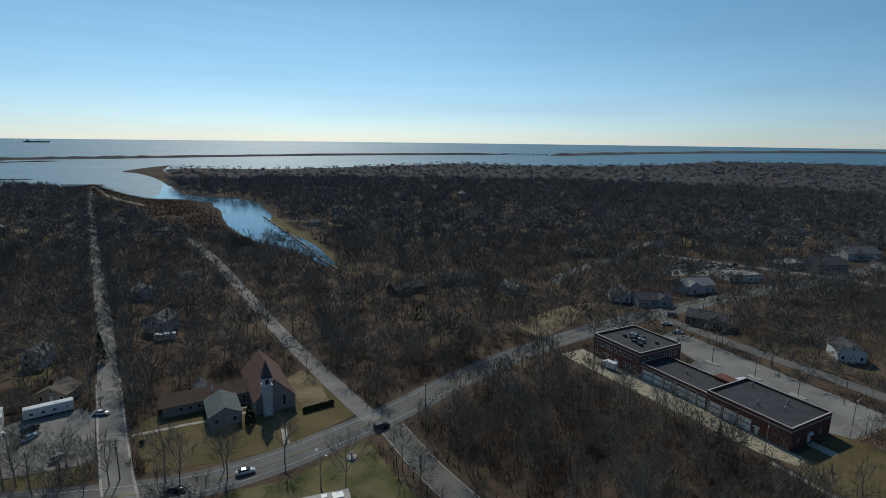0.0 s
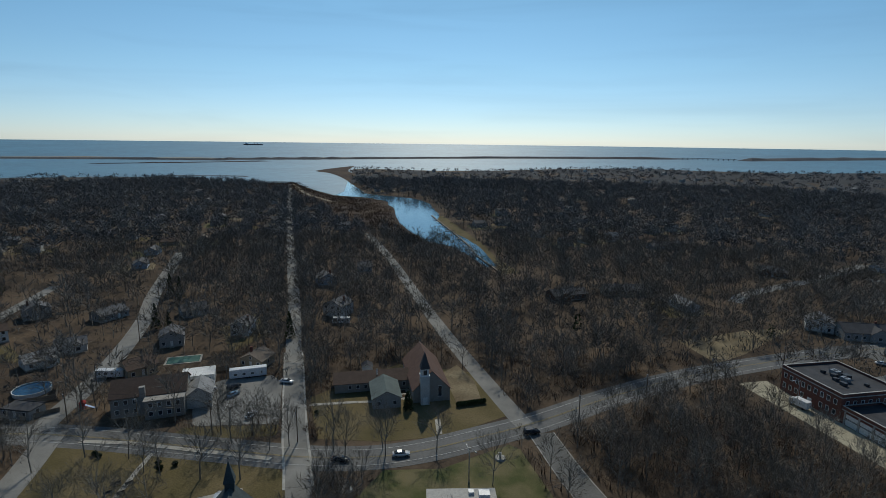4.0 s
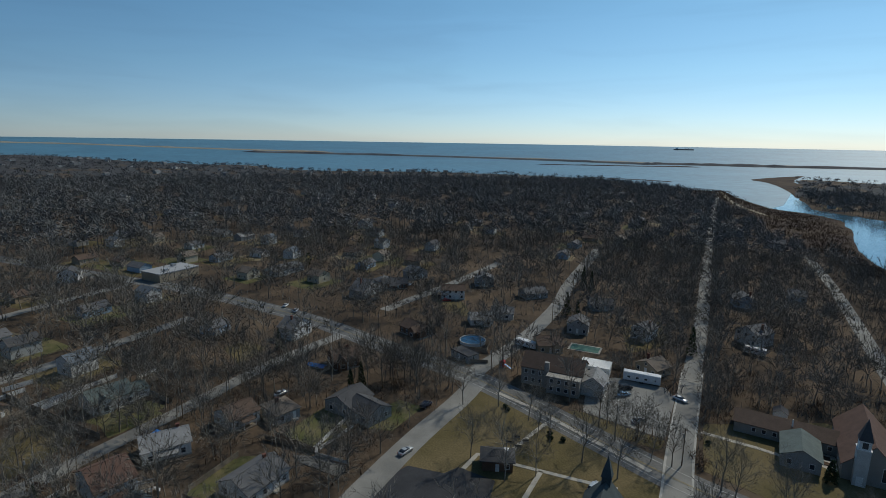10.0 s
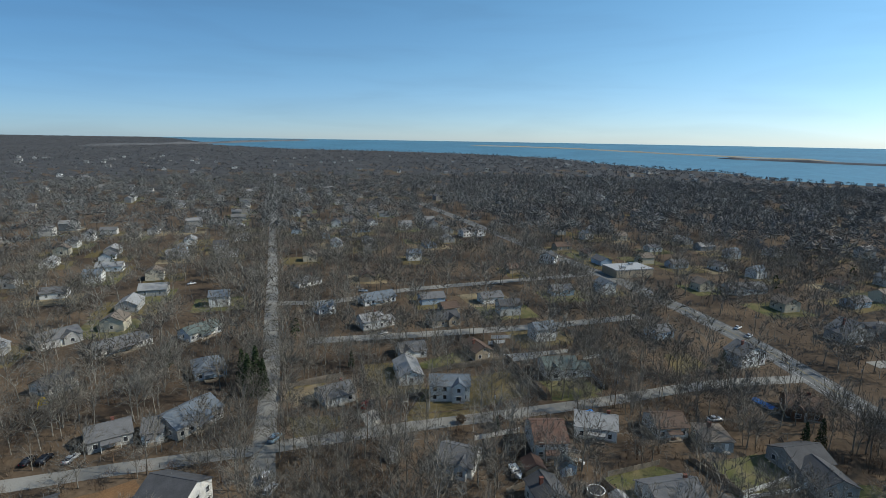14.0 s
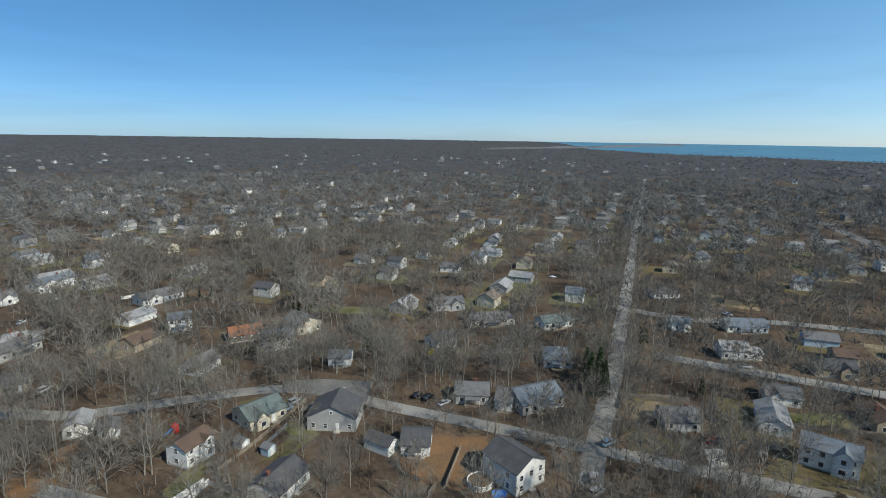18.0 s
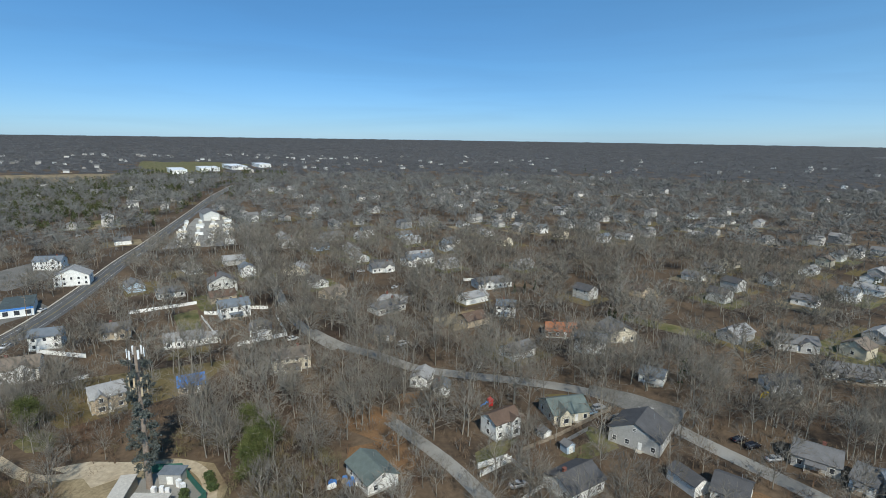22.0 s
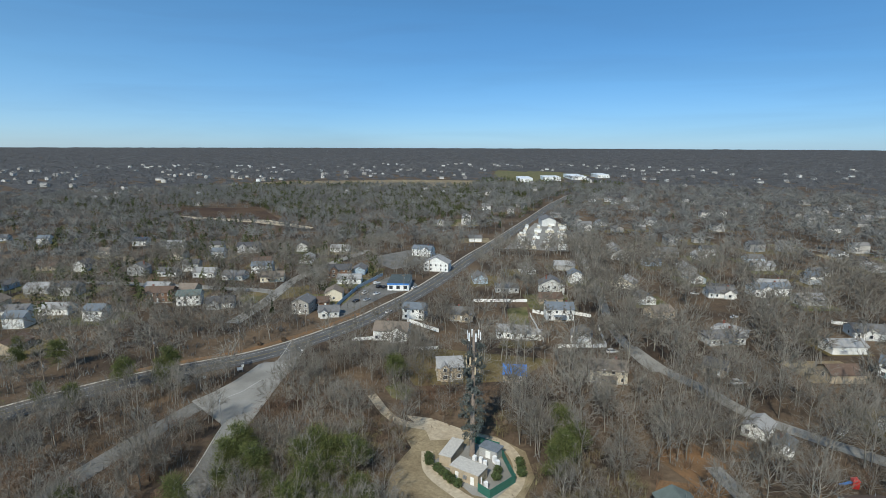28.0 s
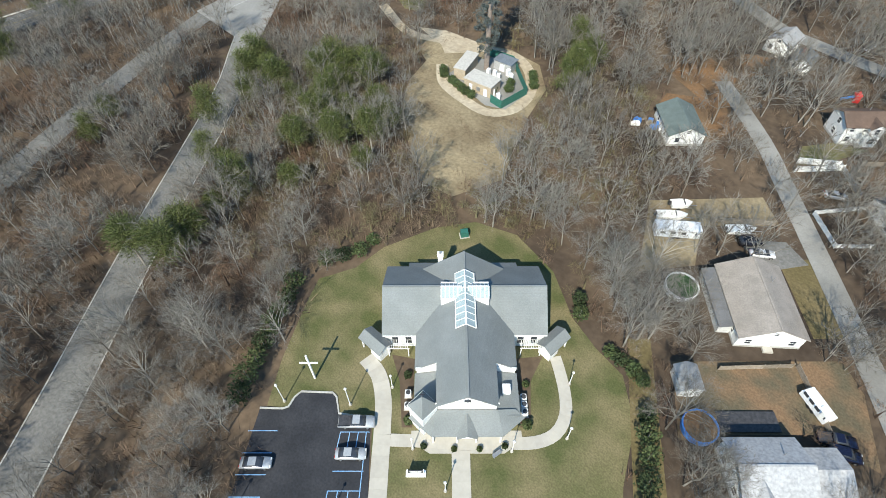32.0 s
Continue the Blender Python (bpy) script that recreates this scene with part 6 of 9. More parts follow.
part("upright", Geo().box(0, 0, 0, 0.26, 0.26, 7.6), M_TRIM, cr)
part("crossbar", Geo().box(0, -0.02, 5.2, 2.8, 0.2, 0.24), M_TRIM, cr)
sg = thing("sign", "white notice board on two posts", "sign", *loc(-7.4, -20.3), CR)
part("board", Geo().box(0, 0, 0.7, 2.2, 0.12, 1.1), M_DARKMETAL, sg)
part("post", Geo().box(-1.15, 0, 0, 0.16, 0.16, 2.0), M_TRIM, sg), part("post", Geo().box(1.15, 0, 0, 0.16, 0.16, 2.0), M_TRIM, sg)
part("lettering", Geo().box(0, -0.07, 1.45, 1.7, 0.02, 0.12).box(0, -0.07, 1.2, 1.3, 0.02, 0.1).box(0, -0.07, 0.98, 1.5, 0.02, 0.1), M_TRIM, sg)
part("planter", Geo().box(0, 0, 0, 2.9, 0.9, 0.35), M_TRIM, sg)
bn = thing("bench", "grey slatted garden bench on the lawn", "bench", *loc(4.4, -17.6), CR + 35)
part("seat", Geo().box(0, 0, 0.42, 1.5, 0.45, 0.06), M_STEEL, bn), part("backrest", Geo().box(0, 0.25, 0.5, 1.5, 0.06, 0.45), M_STEEL, bn)
for sx in (-0.65, 0.65):
    part("leg", Geo().box(sx, 0, 0, 0.08, 0.4, 0.42), M_STEEL, bn)
tf = thing("transformer_box", "green pad-mounted transformer cabinet", "transformer", *loc(0.6, 24.9), CR + 10)
part("cabinet", Geo().box(0, 0, 0.15, 1.5, 1.2, 1.3, taper=0.96), M_GREENFENCE, tf), part("pad", Geo().box(0, 0, 0, 1.9, 1.6, 0.16), M_CONCRETE, tf)
for k, (x, y, r, h) in enumerate(((-35, -9, 1.6, 4.5), (-34.5, -6, 1.7, 5), (-33.8, -3, 1.6, 4.6), (-33.3, 0, 1.5, 4.2), (-32.6, 3, 1.6, 4.8), (-31.8, 6.5, 1.4, 3.6), (-31, 9.5, 1.5, 3.5), (-30.5, 13, 1.7, 3.4),
                                    (-25.5, 18.5, 1.6, 2.4), (-22.5, 19.3, 1.5, 2.2), (-19.5, 20.5, 1.5, 2.4), (-17.0, 23.0, 1.2, 2.2), (20.5, 9.0, 1.2, 2.6), (20.2, 6.0, 1.3, 2.8),
                                    (24.0, -1.2, 1.1, 1.8), (25.4, -2.6, 1.2, 2.0), (27.0, -4.4, 1.2, 2.0), (28.2, -6.2, 1.1, 1.8), (27.2, -12.5, 1.3, 3.4), (26.6, -15.5, 1.5, 4.0), (26.0, -18.5, 1.5, 4.2), (25.0, -22, 1.6, 4.4), (24.2, -25.5, 1.5, 4.0),
                                    (-8.8, -12.6, 0.8, 1.2), (-9.2, -5.0, 0.7, 1.0), (9.2, -13.3, 0.9, 1.5), (9.6, -6.6, 0.6, 0.9), (-6.4, -16.4, 0.45, 0.8), (-1.9, -16.8, 0.4, 0.7), (1.9, -16.8, 0.4, 0.7), (5.6, -16.4, 0.45, 0.8))):
    bush(*loc(x, y), r * (1.4 if k < 23 else 1.0), h * (1.12 if k < 23 else 1.0), M_HEDGE if k % 3 else M_FIR, "dark evergreen shrub by the church lawn", k % 4)


# ---- tower disguised as a pine, with its compound ----
def mast():
    ob = thing("cell_mast", "tall telephone mast disguised as a sparse dark pine", "mast", 66.6, -109.2)
    part("trunk", Geo().tube((0, 0, 0), (0, 0, 18), 0.75, 0.55, 14).tube((0, 0, 18), (0, 0, 34.5), 0.55, 0.35, 12), mat("mast_bark", (0.25, 0.2, 0.165), (0.19, 0.155, 0.13), 1.5, 0.9, bump=0.5), ob)
    q = random.Random(4)
    t = Tris()
    for k in range(44):
        z = 6.0 + 25.5 * (k + q.random()) / 44
        a, ln = k * 2.4 + q.gauss(0, 0.3), q.uniform(2.2, 4.0) * (1.0 - 0.012 * max(0, z - 14))
        d = Vector((math.cos(a), math.sin(a), q.uniform(-0.3, 0.12)))
        root, stem = Vector((0, 0, z)), Geo()
        stem.tube(root, root + d * ln, 0.06, 0.02, 4, False)
        for j in range(4):
            at, side = root + d * ln * q.uniform(0.3, 0.8), swing(d, radians(q.uniform(25, 60)), q) * ln * q.uniform(0.3, 0.5)
            stem.tube(at, at + side, 0.03, 0.012, 3, False)
            for m in range(34):
                t.leaf(at + side * q.uniform(0.2, 1.1) + Vector((q.gauss(0, 0.2), q.gauss(0, 0.2), q.gauss(0, 0.2))), q.uniform(0.14, 0.3), q)
        for m in range(46):
            t.leaf(root + d * ln * q.uniform(0.4, 1.05) + Vector((q.gauss(0, 0.24), q.gauss(0, 0.24), q.gauss(0, 0.24))), q.uniform(0.14, 0.3), q)
        part("branch", stem, M_DARKMETAL, ob)
    part("needles", t.mesh("needles", mat("plastic_needles", (0.055, 0.066, 0.06), (0.10, 0.11, 0.10), 1, 0.7, bump=0)), None, ob, "sparse dark green plastic needles")
    tanm = mat("tan_panel", (0.50, 0.40, 0.27), None, 2, 0.6)
    for z, m, n, r in ((26.0, tanm, 9, 2.0), (23.5, tanm, 6, 1.7), (32.2, M_WHITEMETAL, 6, 1.7), (29.5, M_DARKMETAL, 6, 1.6)):
        part("antenna_frame", Geo().box(0, 0, z + 0.9, r * 1.7, 0.1, 0.1).box(0, 0, z + 1.0, 0.1, r * 1.7, 0.1), M_STEEL, ob)
        for k in range(n):
            a = 6.283 * k / n + 0.3
            p = part("antenna", Geo().box(0, 0, 0, 0.14, 0.38, 2.1), m, ob)
            p.matrix_basis = pose(r * math.cos(a), r * math.sin(a), z, 0, 0, math.degrees(a))
    return ob


mast()
CLEARING = [(95, -111), (84, -117), (66, -121), (56, -119), (49, -110), (47, -98), (44, -86), (40, -76), (46, -65), (54, -65), (63, -72), (74, -82), (80, -93), (82, -103)]
patch("ground_clearing", CLEARING, 0.03, M_DRY, "dry straw-coloured clearing round the mast", "clearing")
ribbon("road_track", smooth_line(((77.5, -104), (72, -97.5), (64, -94.5), (56, -93.5), (51.5, -98), (51.5, -106), (56, -114), (64, -119), (74, -116.5), (84, -114), (96, -112), (112, -120)), 4), 1.5, 0.05, M_SAND, "pale sandy track round the compound", "track")
block_line([(84, -114), (96, -112), (112, -120), (134, -112)], 3)
patch("compound_gravel", [(73.5, -101), (58, -95.5), (53, -97), (52, -105.5), (58, -112), (68, -115), (72, -110)], 0.09, M_PALEROAD, "gravelled mast compound", "yard")
for x, y, rz, w, d, h, lab in ((70.4, -105.2, 101, 8.6, 3.2, 3.0, "long tan equipment shelter with a pale flat roof"), (62.4, -100.8, 181, 7.9, 4.6, 3.0, "tan equipment shelter with a white flat roof")):
    sh_ = thing("equipment_shelter", lab, "shelter", x, y, rz, 0, "equipment shelters")
    part("wall", Geo().box(0, 0, 0, w, d, h), WALL["tan"], sh_)
    part("roof", Geo().box(0, 0, h, w + 0.3, d + 0.3, 0.2), M_LIMESTONE, sh_)
    door(sh_, -w * 0.25, -d / 2, 0.1, 0), door(sh_, w * 0.3, -d / 2, 0.1, 0)
    part("vent", Geo().box(w * 0.05, -d / 2 - 0.2, 1.2, 0.9, 0.4, 0.8), M_STEEL, sh_)
shed(62.6, -112.2, 180, 5.2, 3.4, 2.6, "grey", "blue_grey", "open equipment shed with a blue-grey roof", True)
for k, (x, y) in enumerate(((64.5, -107), (62.8, -107.3), (61.2, -106.6), (58.8, -100.2), (56.6, -99.2), (58.6, -108.5), (60.2, -109.8))):
    cb = thing("equipment_cabinet", "white metal equipment cabinet in the compound", "cabinet", x, y, 12 * k, 0.08, "equipment cabinets")
    part("body", Geo().box(0, 0, 0.1, 0.9, 0.9, 1.7), M_WHITEMETAL, cb), part("plinth", Geo().box(0, 0, 0, 1.1, 1.1, 0.1), M_CONCRETE, cb)
fence([(57.6, -97.3), (54.0, -96.6), (52.0, -105.3), (57.6, -110.8), (62, -115.4), (69.5, -114.8)], 2.4, M_GREENFENCE, "green slatted compound fence")
for k, (x, y) in enumerate(((74.8, -101), (73.4, -99.4), (70.3, -98.4), (68.3, -97.8), (66.3, -97), (64.5, -96.4), (62.6, -96), (56.2, -103.6), (57.2, -106), (53.0, -110.5), (54.6, -112.6), (51.8, -108.5), (59.5, -101.4))):
    bush(x, y, 1.45, 2.4, M_HEDGE, "green arborvitae screening the compound", k % 4)


# ---- brick fire station ----
SX, SY, SR = 58.4, 193.4, -61.8


def st(x, y):
    return loc(x, y, SX, SY, SR)


def flat_block(ob, x0, x1, y0, y1, h, wall, name="wall", roof="roof"):
    """A brick block with a flat black roof behind a parapet with pale coping."""
    mx, my, w, d = (x0 + x1) / 2, (y0 + y1) / 2, x1 - x0, y1 - y0
    part(name, Geo().box(mx, my, 0, w, d, h - 0.3), wall, ob)
    part(roof, Geo().box(mx, my, h - 0.3, w - 0.5, d - 0.5, 0.1), M_TARROOF, ob)
    g = Geo()
    for bx, by, bw, bd in ((mx, y0 + 0.15, w, 0.3), (mx, y1 - 0.15, w, 0.3), (x0 + 0.15, my, 0.3, d - 0.6), (x1 - 0.15, my, 0.3, d - 0.6)):
        g.box(bx, by, h - 0.3, bw, bd, 0.75)
    part("parapet", g, wall, ob)
    g = Geo()
    for bx, by, bw, bd in ((mx, y0 + 0.15, w + 0.12, 0.42), (mx, y1 - 0.15, w + 0.12, 0.42), (x0 + 0.15, my, 0.42, d - 0.84), (x1 - 0.15, my, 0.42, d - 0.84)):
        g.box(bx, by, h + 0.45, bw, bd, 0.12)
    part("coping", g, M_LIMESTONE, ob)
    part("band", Geo().box(mx, y0 - 0.03, h - 0.75, w + 0.1, 0.08, 0.3).box(x1 + 0.03, my, h - 0.75, 0.08, d, 0.3).box(x0 - 0.03, my, h - 0.75, 0.08, d, 0.3), M_LIMESTONE, ob)


def station():
    ob = thing("fire_station", "red brick fire station with black flat roofs", "fire station", SX, SY, SR)
    flat_block(ob, 0, 22, 0, 21, 8.2, M_BRICK, "office_wall", "office_roof")
    flat_block(ob, 22.02, 48, 0.5, 14, 4.8, M_BRICK, "garage_wall", "garage_roof")
    flat_block(ob, 48.02, 73, 0, 19.5, 6.0, M_BRICK, "hall_wall", "hall_roof")
    part("stair_block", Geo().box(44.5, 15, 0, 6.5, 4, 5.6).box(44.5, 15, 5.6, 6.7, 4.2, 0.15), M_BRICK, ob)
    for fl in range(2):
        for k in range(9):
            if not (fl == 0 and k in (4, 5)):
                window(ob, 1.6 + 2.3 * k, 0, 2.3 + 3.3 * fl, 0, 1.0, 1.5)
        for k in range(7):
            window(ob, 22, 2.0 + 2.7 * k, 2.3 + 3.3 * fl if fl else 6.0, 90, 1.0, 1.5) if fl else None
    door(ob, 11.4, 0, 0.1, 0, 1.6, 2.4)
    for k, (x, w) in enumerate(((25.4, 3.6), (29.8, 3.6), (34.2, 3.6), (38.6, 3.6), (42.8, 3.4), (46.2, 2.6))):
        garage_door(ob, x, 0.5, 0.05, 0, w, 3.3)
        part("pier", Geo().box(x - w / 2 - 0.35, 0.4, 0, 0.35, 0.35, 4.4), M_LIMESTONE, ob)
    for k in range(3):
        garage_door(ob, 51.2 + 4.6 * k, 0, 0.05, 0, 3.7, 3.6)
        part("pier", Geo().box(48.9 + 4.6 * k, -0.06, 0, 0.3, 0.3, 4.2), M_LIMESTONE, ob)
    door(ob, 64.0, 0, 0.1, 0, 1.1, 2.3)
    part("door_hood", Geo().box(64.0, -0.35, 2.5, 1.9, 0.7, 0.2, 0, 0.8), M_TRIM, ob)
    door(ob, 73, 9.0, 0.1, 90, 1.6, 2.4)
    part("door_hood", Geo().box(73.35, 9.0, 2.5, 0.7, 2.3, 0.9, 0, 0.4), M_TRIM, ob)
    window(ob, 73, 4.0, 2.2, 90, 0.8, 1.2), window(ob, 73, 14.5, 2.2, 90, 0.8, 1.2)
    for x, y, w, d, h in ((8, 12, 2.6, 2, 1.3), (11, 13, 2, 2, 1.1), (9.5, 10, 1.6, 1.6, 0.9), (13, 10.5, 2.6, 1.6, 1.2), (12, 8, 1.4, 1.4, 0.8), (15.5, 7.2, 1.8, 1.2, 1.0), (6.5, 9, 1.2, 1.0, 0.9), (17, 14, 1.0, 1.0, 0.7), (7, 15, 1.0, 0.8, 0.7)):
        u = part("roof_unit", Geo().box(x, y, 8.05, w, d, h), M_DARKMETAL if w < 2.3 else M_STEEL, ob, "grey rooftop air-conditioning unit")
        part("fan_grille", Geo().tube((x, y, 8.05 + h), (x, y, 8.1 + h), min(w, d) * 0.4, min(w, d) * 0.4, 10), M_DARKMETAL, u)
    for x, y in ((60, 6), (66, 9), (64, 14), (35, 8), (52, 16)):
        part("roof_vent", Geo().tube((x, y, 4.6), (x, y, 7.2 if x > 48 else 6.0), 0.22, 0.22, 8).tube((x, y, 7.2 if x > 48 else 6.0), (x, y, 7.4 if x > 48 else 6.2), 0.36, 0.2, 8), M_STEEL, ob)
    part("light_bracket", Geo().tube((69.5, -0.1, 5.2), (69.5, -1.6, 5.6), 0.05, 0.05), M_STEEL, ob)


station()
block_poly([st(-9, -15), st(72, -12), st(82, -8), st(82, 23), st(-2, 23)])
patch("apron", [st(-6, -11), st(70, -8), st(78, -5), st(78, 0), st(0, 0.3), st(-6, 0.3)], 0.05, mat("pale_gravel", (0.40, 0.36, 0.265), (0.32, 0.29, 0.21), 0.2, 0.95, coords="World"), "pale worn gravel apron of the fire station", "apron")
patch("parking_lot", [st(22.3, 14.3), st(48, 19.8), st(73.2, 19.8), st(78, 22), st(80, 46), st(48, 48), st(20, 50), st(-4, 52), st(-2, 38), st(22.3, 30)], 0.045, M_PALEROAD, "old grey asphalt parking lot with faded bays", "parking lot")
patch("lawn", [st(75, -8), st(100, -8), st(100, 24), st(75, 21)], 0.03, M_LAWN, "straw-coloured lawn beside the fire station")
patch("lawn", [st(-3, 22), st(14, 22), st(14, 34), st(-2, 36)], 0.03, M_LAWN, "straw-coloured lawn beside the fire station")
footway([st(73.5, 9), st(80, 9)], 1.6, 0.1), footway([st(74, -9.5), st(98, -10.5)], 0.7, 0.1)
for x in range(25, 80, 6):
    for y in (24, 40):
        ribbon("parking_line", [st(x, y), st(x, y + 5)], 0.06, 0.075, M_WHITELINE, "faded white parking line", "marking")
for x, y in ((26, 34), (41, 36), (56, 35)):
    patch("traffic_island", [st(x - 2.5, y - 1), st(x + 2.5, y - 1), st(x + 2.5, y + 1), st(x - 2.5, y + 1)], 0.2, M_KERB, "small kerbed island in the lot", "island")
    street_light(*st(x, y), SR + 90, 8, True)
street_light(*st(12, -5), SR - 90, 9), street_light(*st(71, -7.5), SR - 60, 9), street_light(*st(74, 30), SR + 90, 8, True), street_light(*st(66, 42), SR - 90, 8, True)
bt = thing("box_truck", "white box van parked before the fire station", "truck", *st(12, -4), SR + 10)
part("cargo_box", Geo().box(0.8, 0, 0.7, 4.4, 2.2, 2.2), M_WHITEMETAL, bt), part("cab", Geo().box(-2.2, 0, 0.5, 1.6, 2.0, 1.7, 0, 0.85), PAINT["white"], bt), part("windscreen", Geo().box(-2.7, 0, 1.4, 0.5, 1.7, 0.6, 0, 0.9), M_GLASS, bt)
for sx in (-2.0, 1.8):
    for sy in (-0.95, 0.95):
        part("wheel", wheel_mesh(), None, bt).matrix_basis = pose(sx, sy, 0.33)
bt2 = copy_thing(bt, pose(*st(43, 24), 0, 0, 0, SR + 80))
tagged(bt2, "white box van parked behind the fire station")

# ---- old brown-roofed church with a steeple ----
OX, OY, OR = -49.2, 147.0, 29.0


def old_church():
    ob = thing("church", "old church with brown shingle roof and white pointed steeple", "church", OX, OY, OR)
    w, d, h, rh = 11.6, 25.0, 4.2, 6.0
    g = gable_walls(w, d, h, rh, "y")
    g.v = [(a, b + d / 2, c) for a, b, c in g.v]
    part("wall", g, WALL["stone"], ob)
    g = gable_roof(w, d, h, rh, "y", 0.4)
    g.v = [(a, b + d / 2, c) for a, b, c in g.v]
    part("roof", g, ROOF["red_brown"], ob)
    window(ob, 2.6, 0, 3.4, 0, 1.1, 3.4)
    for k in range(5):
        window(ob, w / 2, 3 + 4.5 * k, 2.3, 90, 1.0, 2.0), window(ob, -w / 2, 3 + 4.5 * k, 2.3, -90, 1.0, 2.0)
    s = part("steeple", Geo().box(-2.4, -0.6, 0, 2.7, 2.7, 9.4), WALL["pale_grey"], ob, "white square steeple with dark spire")
    part("belfry", Geo().box(-2.4, -0.6, 9.4, 3.0, 3.0, 0.2).box(-2.4, -0.6, 9.6, 2.4, 2.4, 2.2), WALL["white"], s)
    part("louvre", Geo().box(-2.4, -1.85, 9.9, 1.1, 0.1, 1.5).box(-1.15, -0.6, 9.9, 0.1, 1.1, 1.5), M_DARKMETAL, s)
    part("spire", Geo().box(-2.4, -0.6, 11.8, 2.9, 2.9, 5.2, 0, 0.03), ROOF["dark_grey"], s)
    door(ob, -2.4, -1.95, 0.1, 0, 1.4, 2.4)
    # low school wing and grey annexe
    g, q = gable_walls(24, 9, 3.2, 2.0, "x"), gable_roof(24, 9, 3.2, 2.0, "x")
    for geo in (g, q):
        geo.v = [(a - 17.8, b + 15.0, c) for a, b, c in geo.v]
    part("wing_wall", g, WALL["stone"], ob), part("wing_roof", q, ROOF["brown"], ob)
    for k in range(8):
        window(ob, -7.4 - 2.5 * k, 10.5, 1.8, 0, 0.9, 1.1)
    part("vent_post", Geo().tube((-16, 13, 4), (-16, 13, 6.4), 0.2, 0.15, 8), M_TRIM, ob)
    return ob


old_church()
ax = thing("annexe", "square grey annexe with a grey shingle gable roof", "building", *loc(-14.2, 4.0, OX, OY, OR), OR)
part("wall", gable_walls(8.6, 12, 3.4, 2.2, "y"), WALL["grey"], ax), part("roof", gable_roof(8.6, 12, 3.4, 2.2, "y"), ROOF["green_grey"], ax)
for x in (-2.4, 2.4):
    window(ax, x, -6, 1.8, 0)
block_poly([loc(x, y, OX, OY, OR) for x, y in ((-31, -6), (8, -6), (8, 28), (-31, 28))])
CHURCHYARD = [(-86.5, 137), (-72, 116.5), (-54, 121.2), (-39, 129.2), (-24.5, 146.5), (-31, 158), (-44, 172), (-70, 170)]
patch("lawn_churchyard", CHURCHYARD, 0.03, M_LAWN, "straw-coloured churchyard lawn")
patch("courtyard", [loc(x, y, OX, OY, OR) for x, y in ((-13, 4), (-6, 2), (-6, 10.2), (-13, 10.2))], 0.07, M_CONCRETE, "pale paved courtyard with planting beds", "courtyard", False)
for x, y in ((-11.4, 5.4), (-8.4, 5.0), (-11.2, 8.2), (-8.2, 8.0)):
    patch("planting_bed", [loc(x + a, y + b, OX, OY, OR) for a, b in ((-1, -0.8), (1, -0.8), (1, 0.8), (-1, 0.8))], 0.25, M_MARSH, "raised planting bed in the courtyard", "bed", False)
patch("ground_sand", [loc(x, y, OX, OY, OR) for x, y in ((7.5, -2), (15.5, -3), (17, 12), (14, 26), (7.5, 20))], 0.045, M_DRY, "bare sandy yard beside the church", "yard")
footway([(-84, 132.6), (-78, 135.5), (-72, 138.6), (-66, 141)], 0.7, 0.1), footway([(-41, 129.6), (-44, 137)], 0.8, 0.1)
for k in range(9):
    bush(*loc(7.5 + 1.05 * k, -4.6 + 0.1 * k, OX, OY, OR), 0.9, 1.7, M_HEDGE, "clipped dark hedge before the church", k % 4)
conifer(*loc(-8.0, -3.6, OX, OY, OR), 6.5, 1.6, M_FIR, "dark cone-shaped spruce on the church lawn", 1)
shed(*loc(-18.5, 25.5, OX, OY, OR), OR, 3.6, 3.6, 2.6, "white", "dark_grey", "small white shed behind the church")

# ---- slate chapel and park ----
HX, HY, HR = -70.5, 79.8, -33.0


def chapel():
    ob = thing("chapel", "small chapel with slate-green roof and pointed bell spire", "chapel", HX, HY, 33.5)
    w, d, h, rh = 8.4, 17, 3.6, 4.6
    g, q = gable_walls(w, d, h, rh, "y"), gable_roof(w, d, h, rh, "y")
    for geo in (g, q):
        geo.v = [(a, b - 4.0, c) for a, b, c in geo.v]
    part("wall", g, WALL["stone"], ob), part("roof", q, ROOF["slate"], ob)
    g, q = gable_walls(16, 6, 3.2, 3.2, "x"), gable_roof(16, 6, 3.2, 3.2, "x")
    for geo in (g, q):
        geo.v = [(a - 3.6, b - 8.0, c) for a, b, c in geo.v]
    part("transept_wall", g, WALL["stone"], ob), part("transept_roof", q, ROOF["dark_grey"], ob)
    s = part("spire", Geo().box(0, 3.6, 7.0, 1.9, 1.9, 2.4).box(0, 3.6, 9.4, 2.4, 2.4, 4.6, 0, 0.04), ROOF["slate"], ob, "pointed slate bell spire")
    part("cross", Geo().box(0, 3.6, 13.8, 0.09, 0.09, 1.2).box(0, 3.6, 14.5, 0.7, 0.09, 0.09), M_DARKMETAL, s)
    for k in range(3):
        window(ob, w / 2, -8 + 5 * k, 2.0, 90, 0.8, 1.8)
    part("dormer", Geo().box(3.0, -2, 4.2, 0.8, 1.0, 1.4, 0, 0.6), M_TRIM, ob)
    window(ob, 0, 4.5, 2.2, 180, 1.0, 2.0)


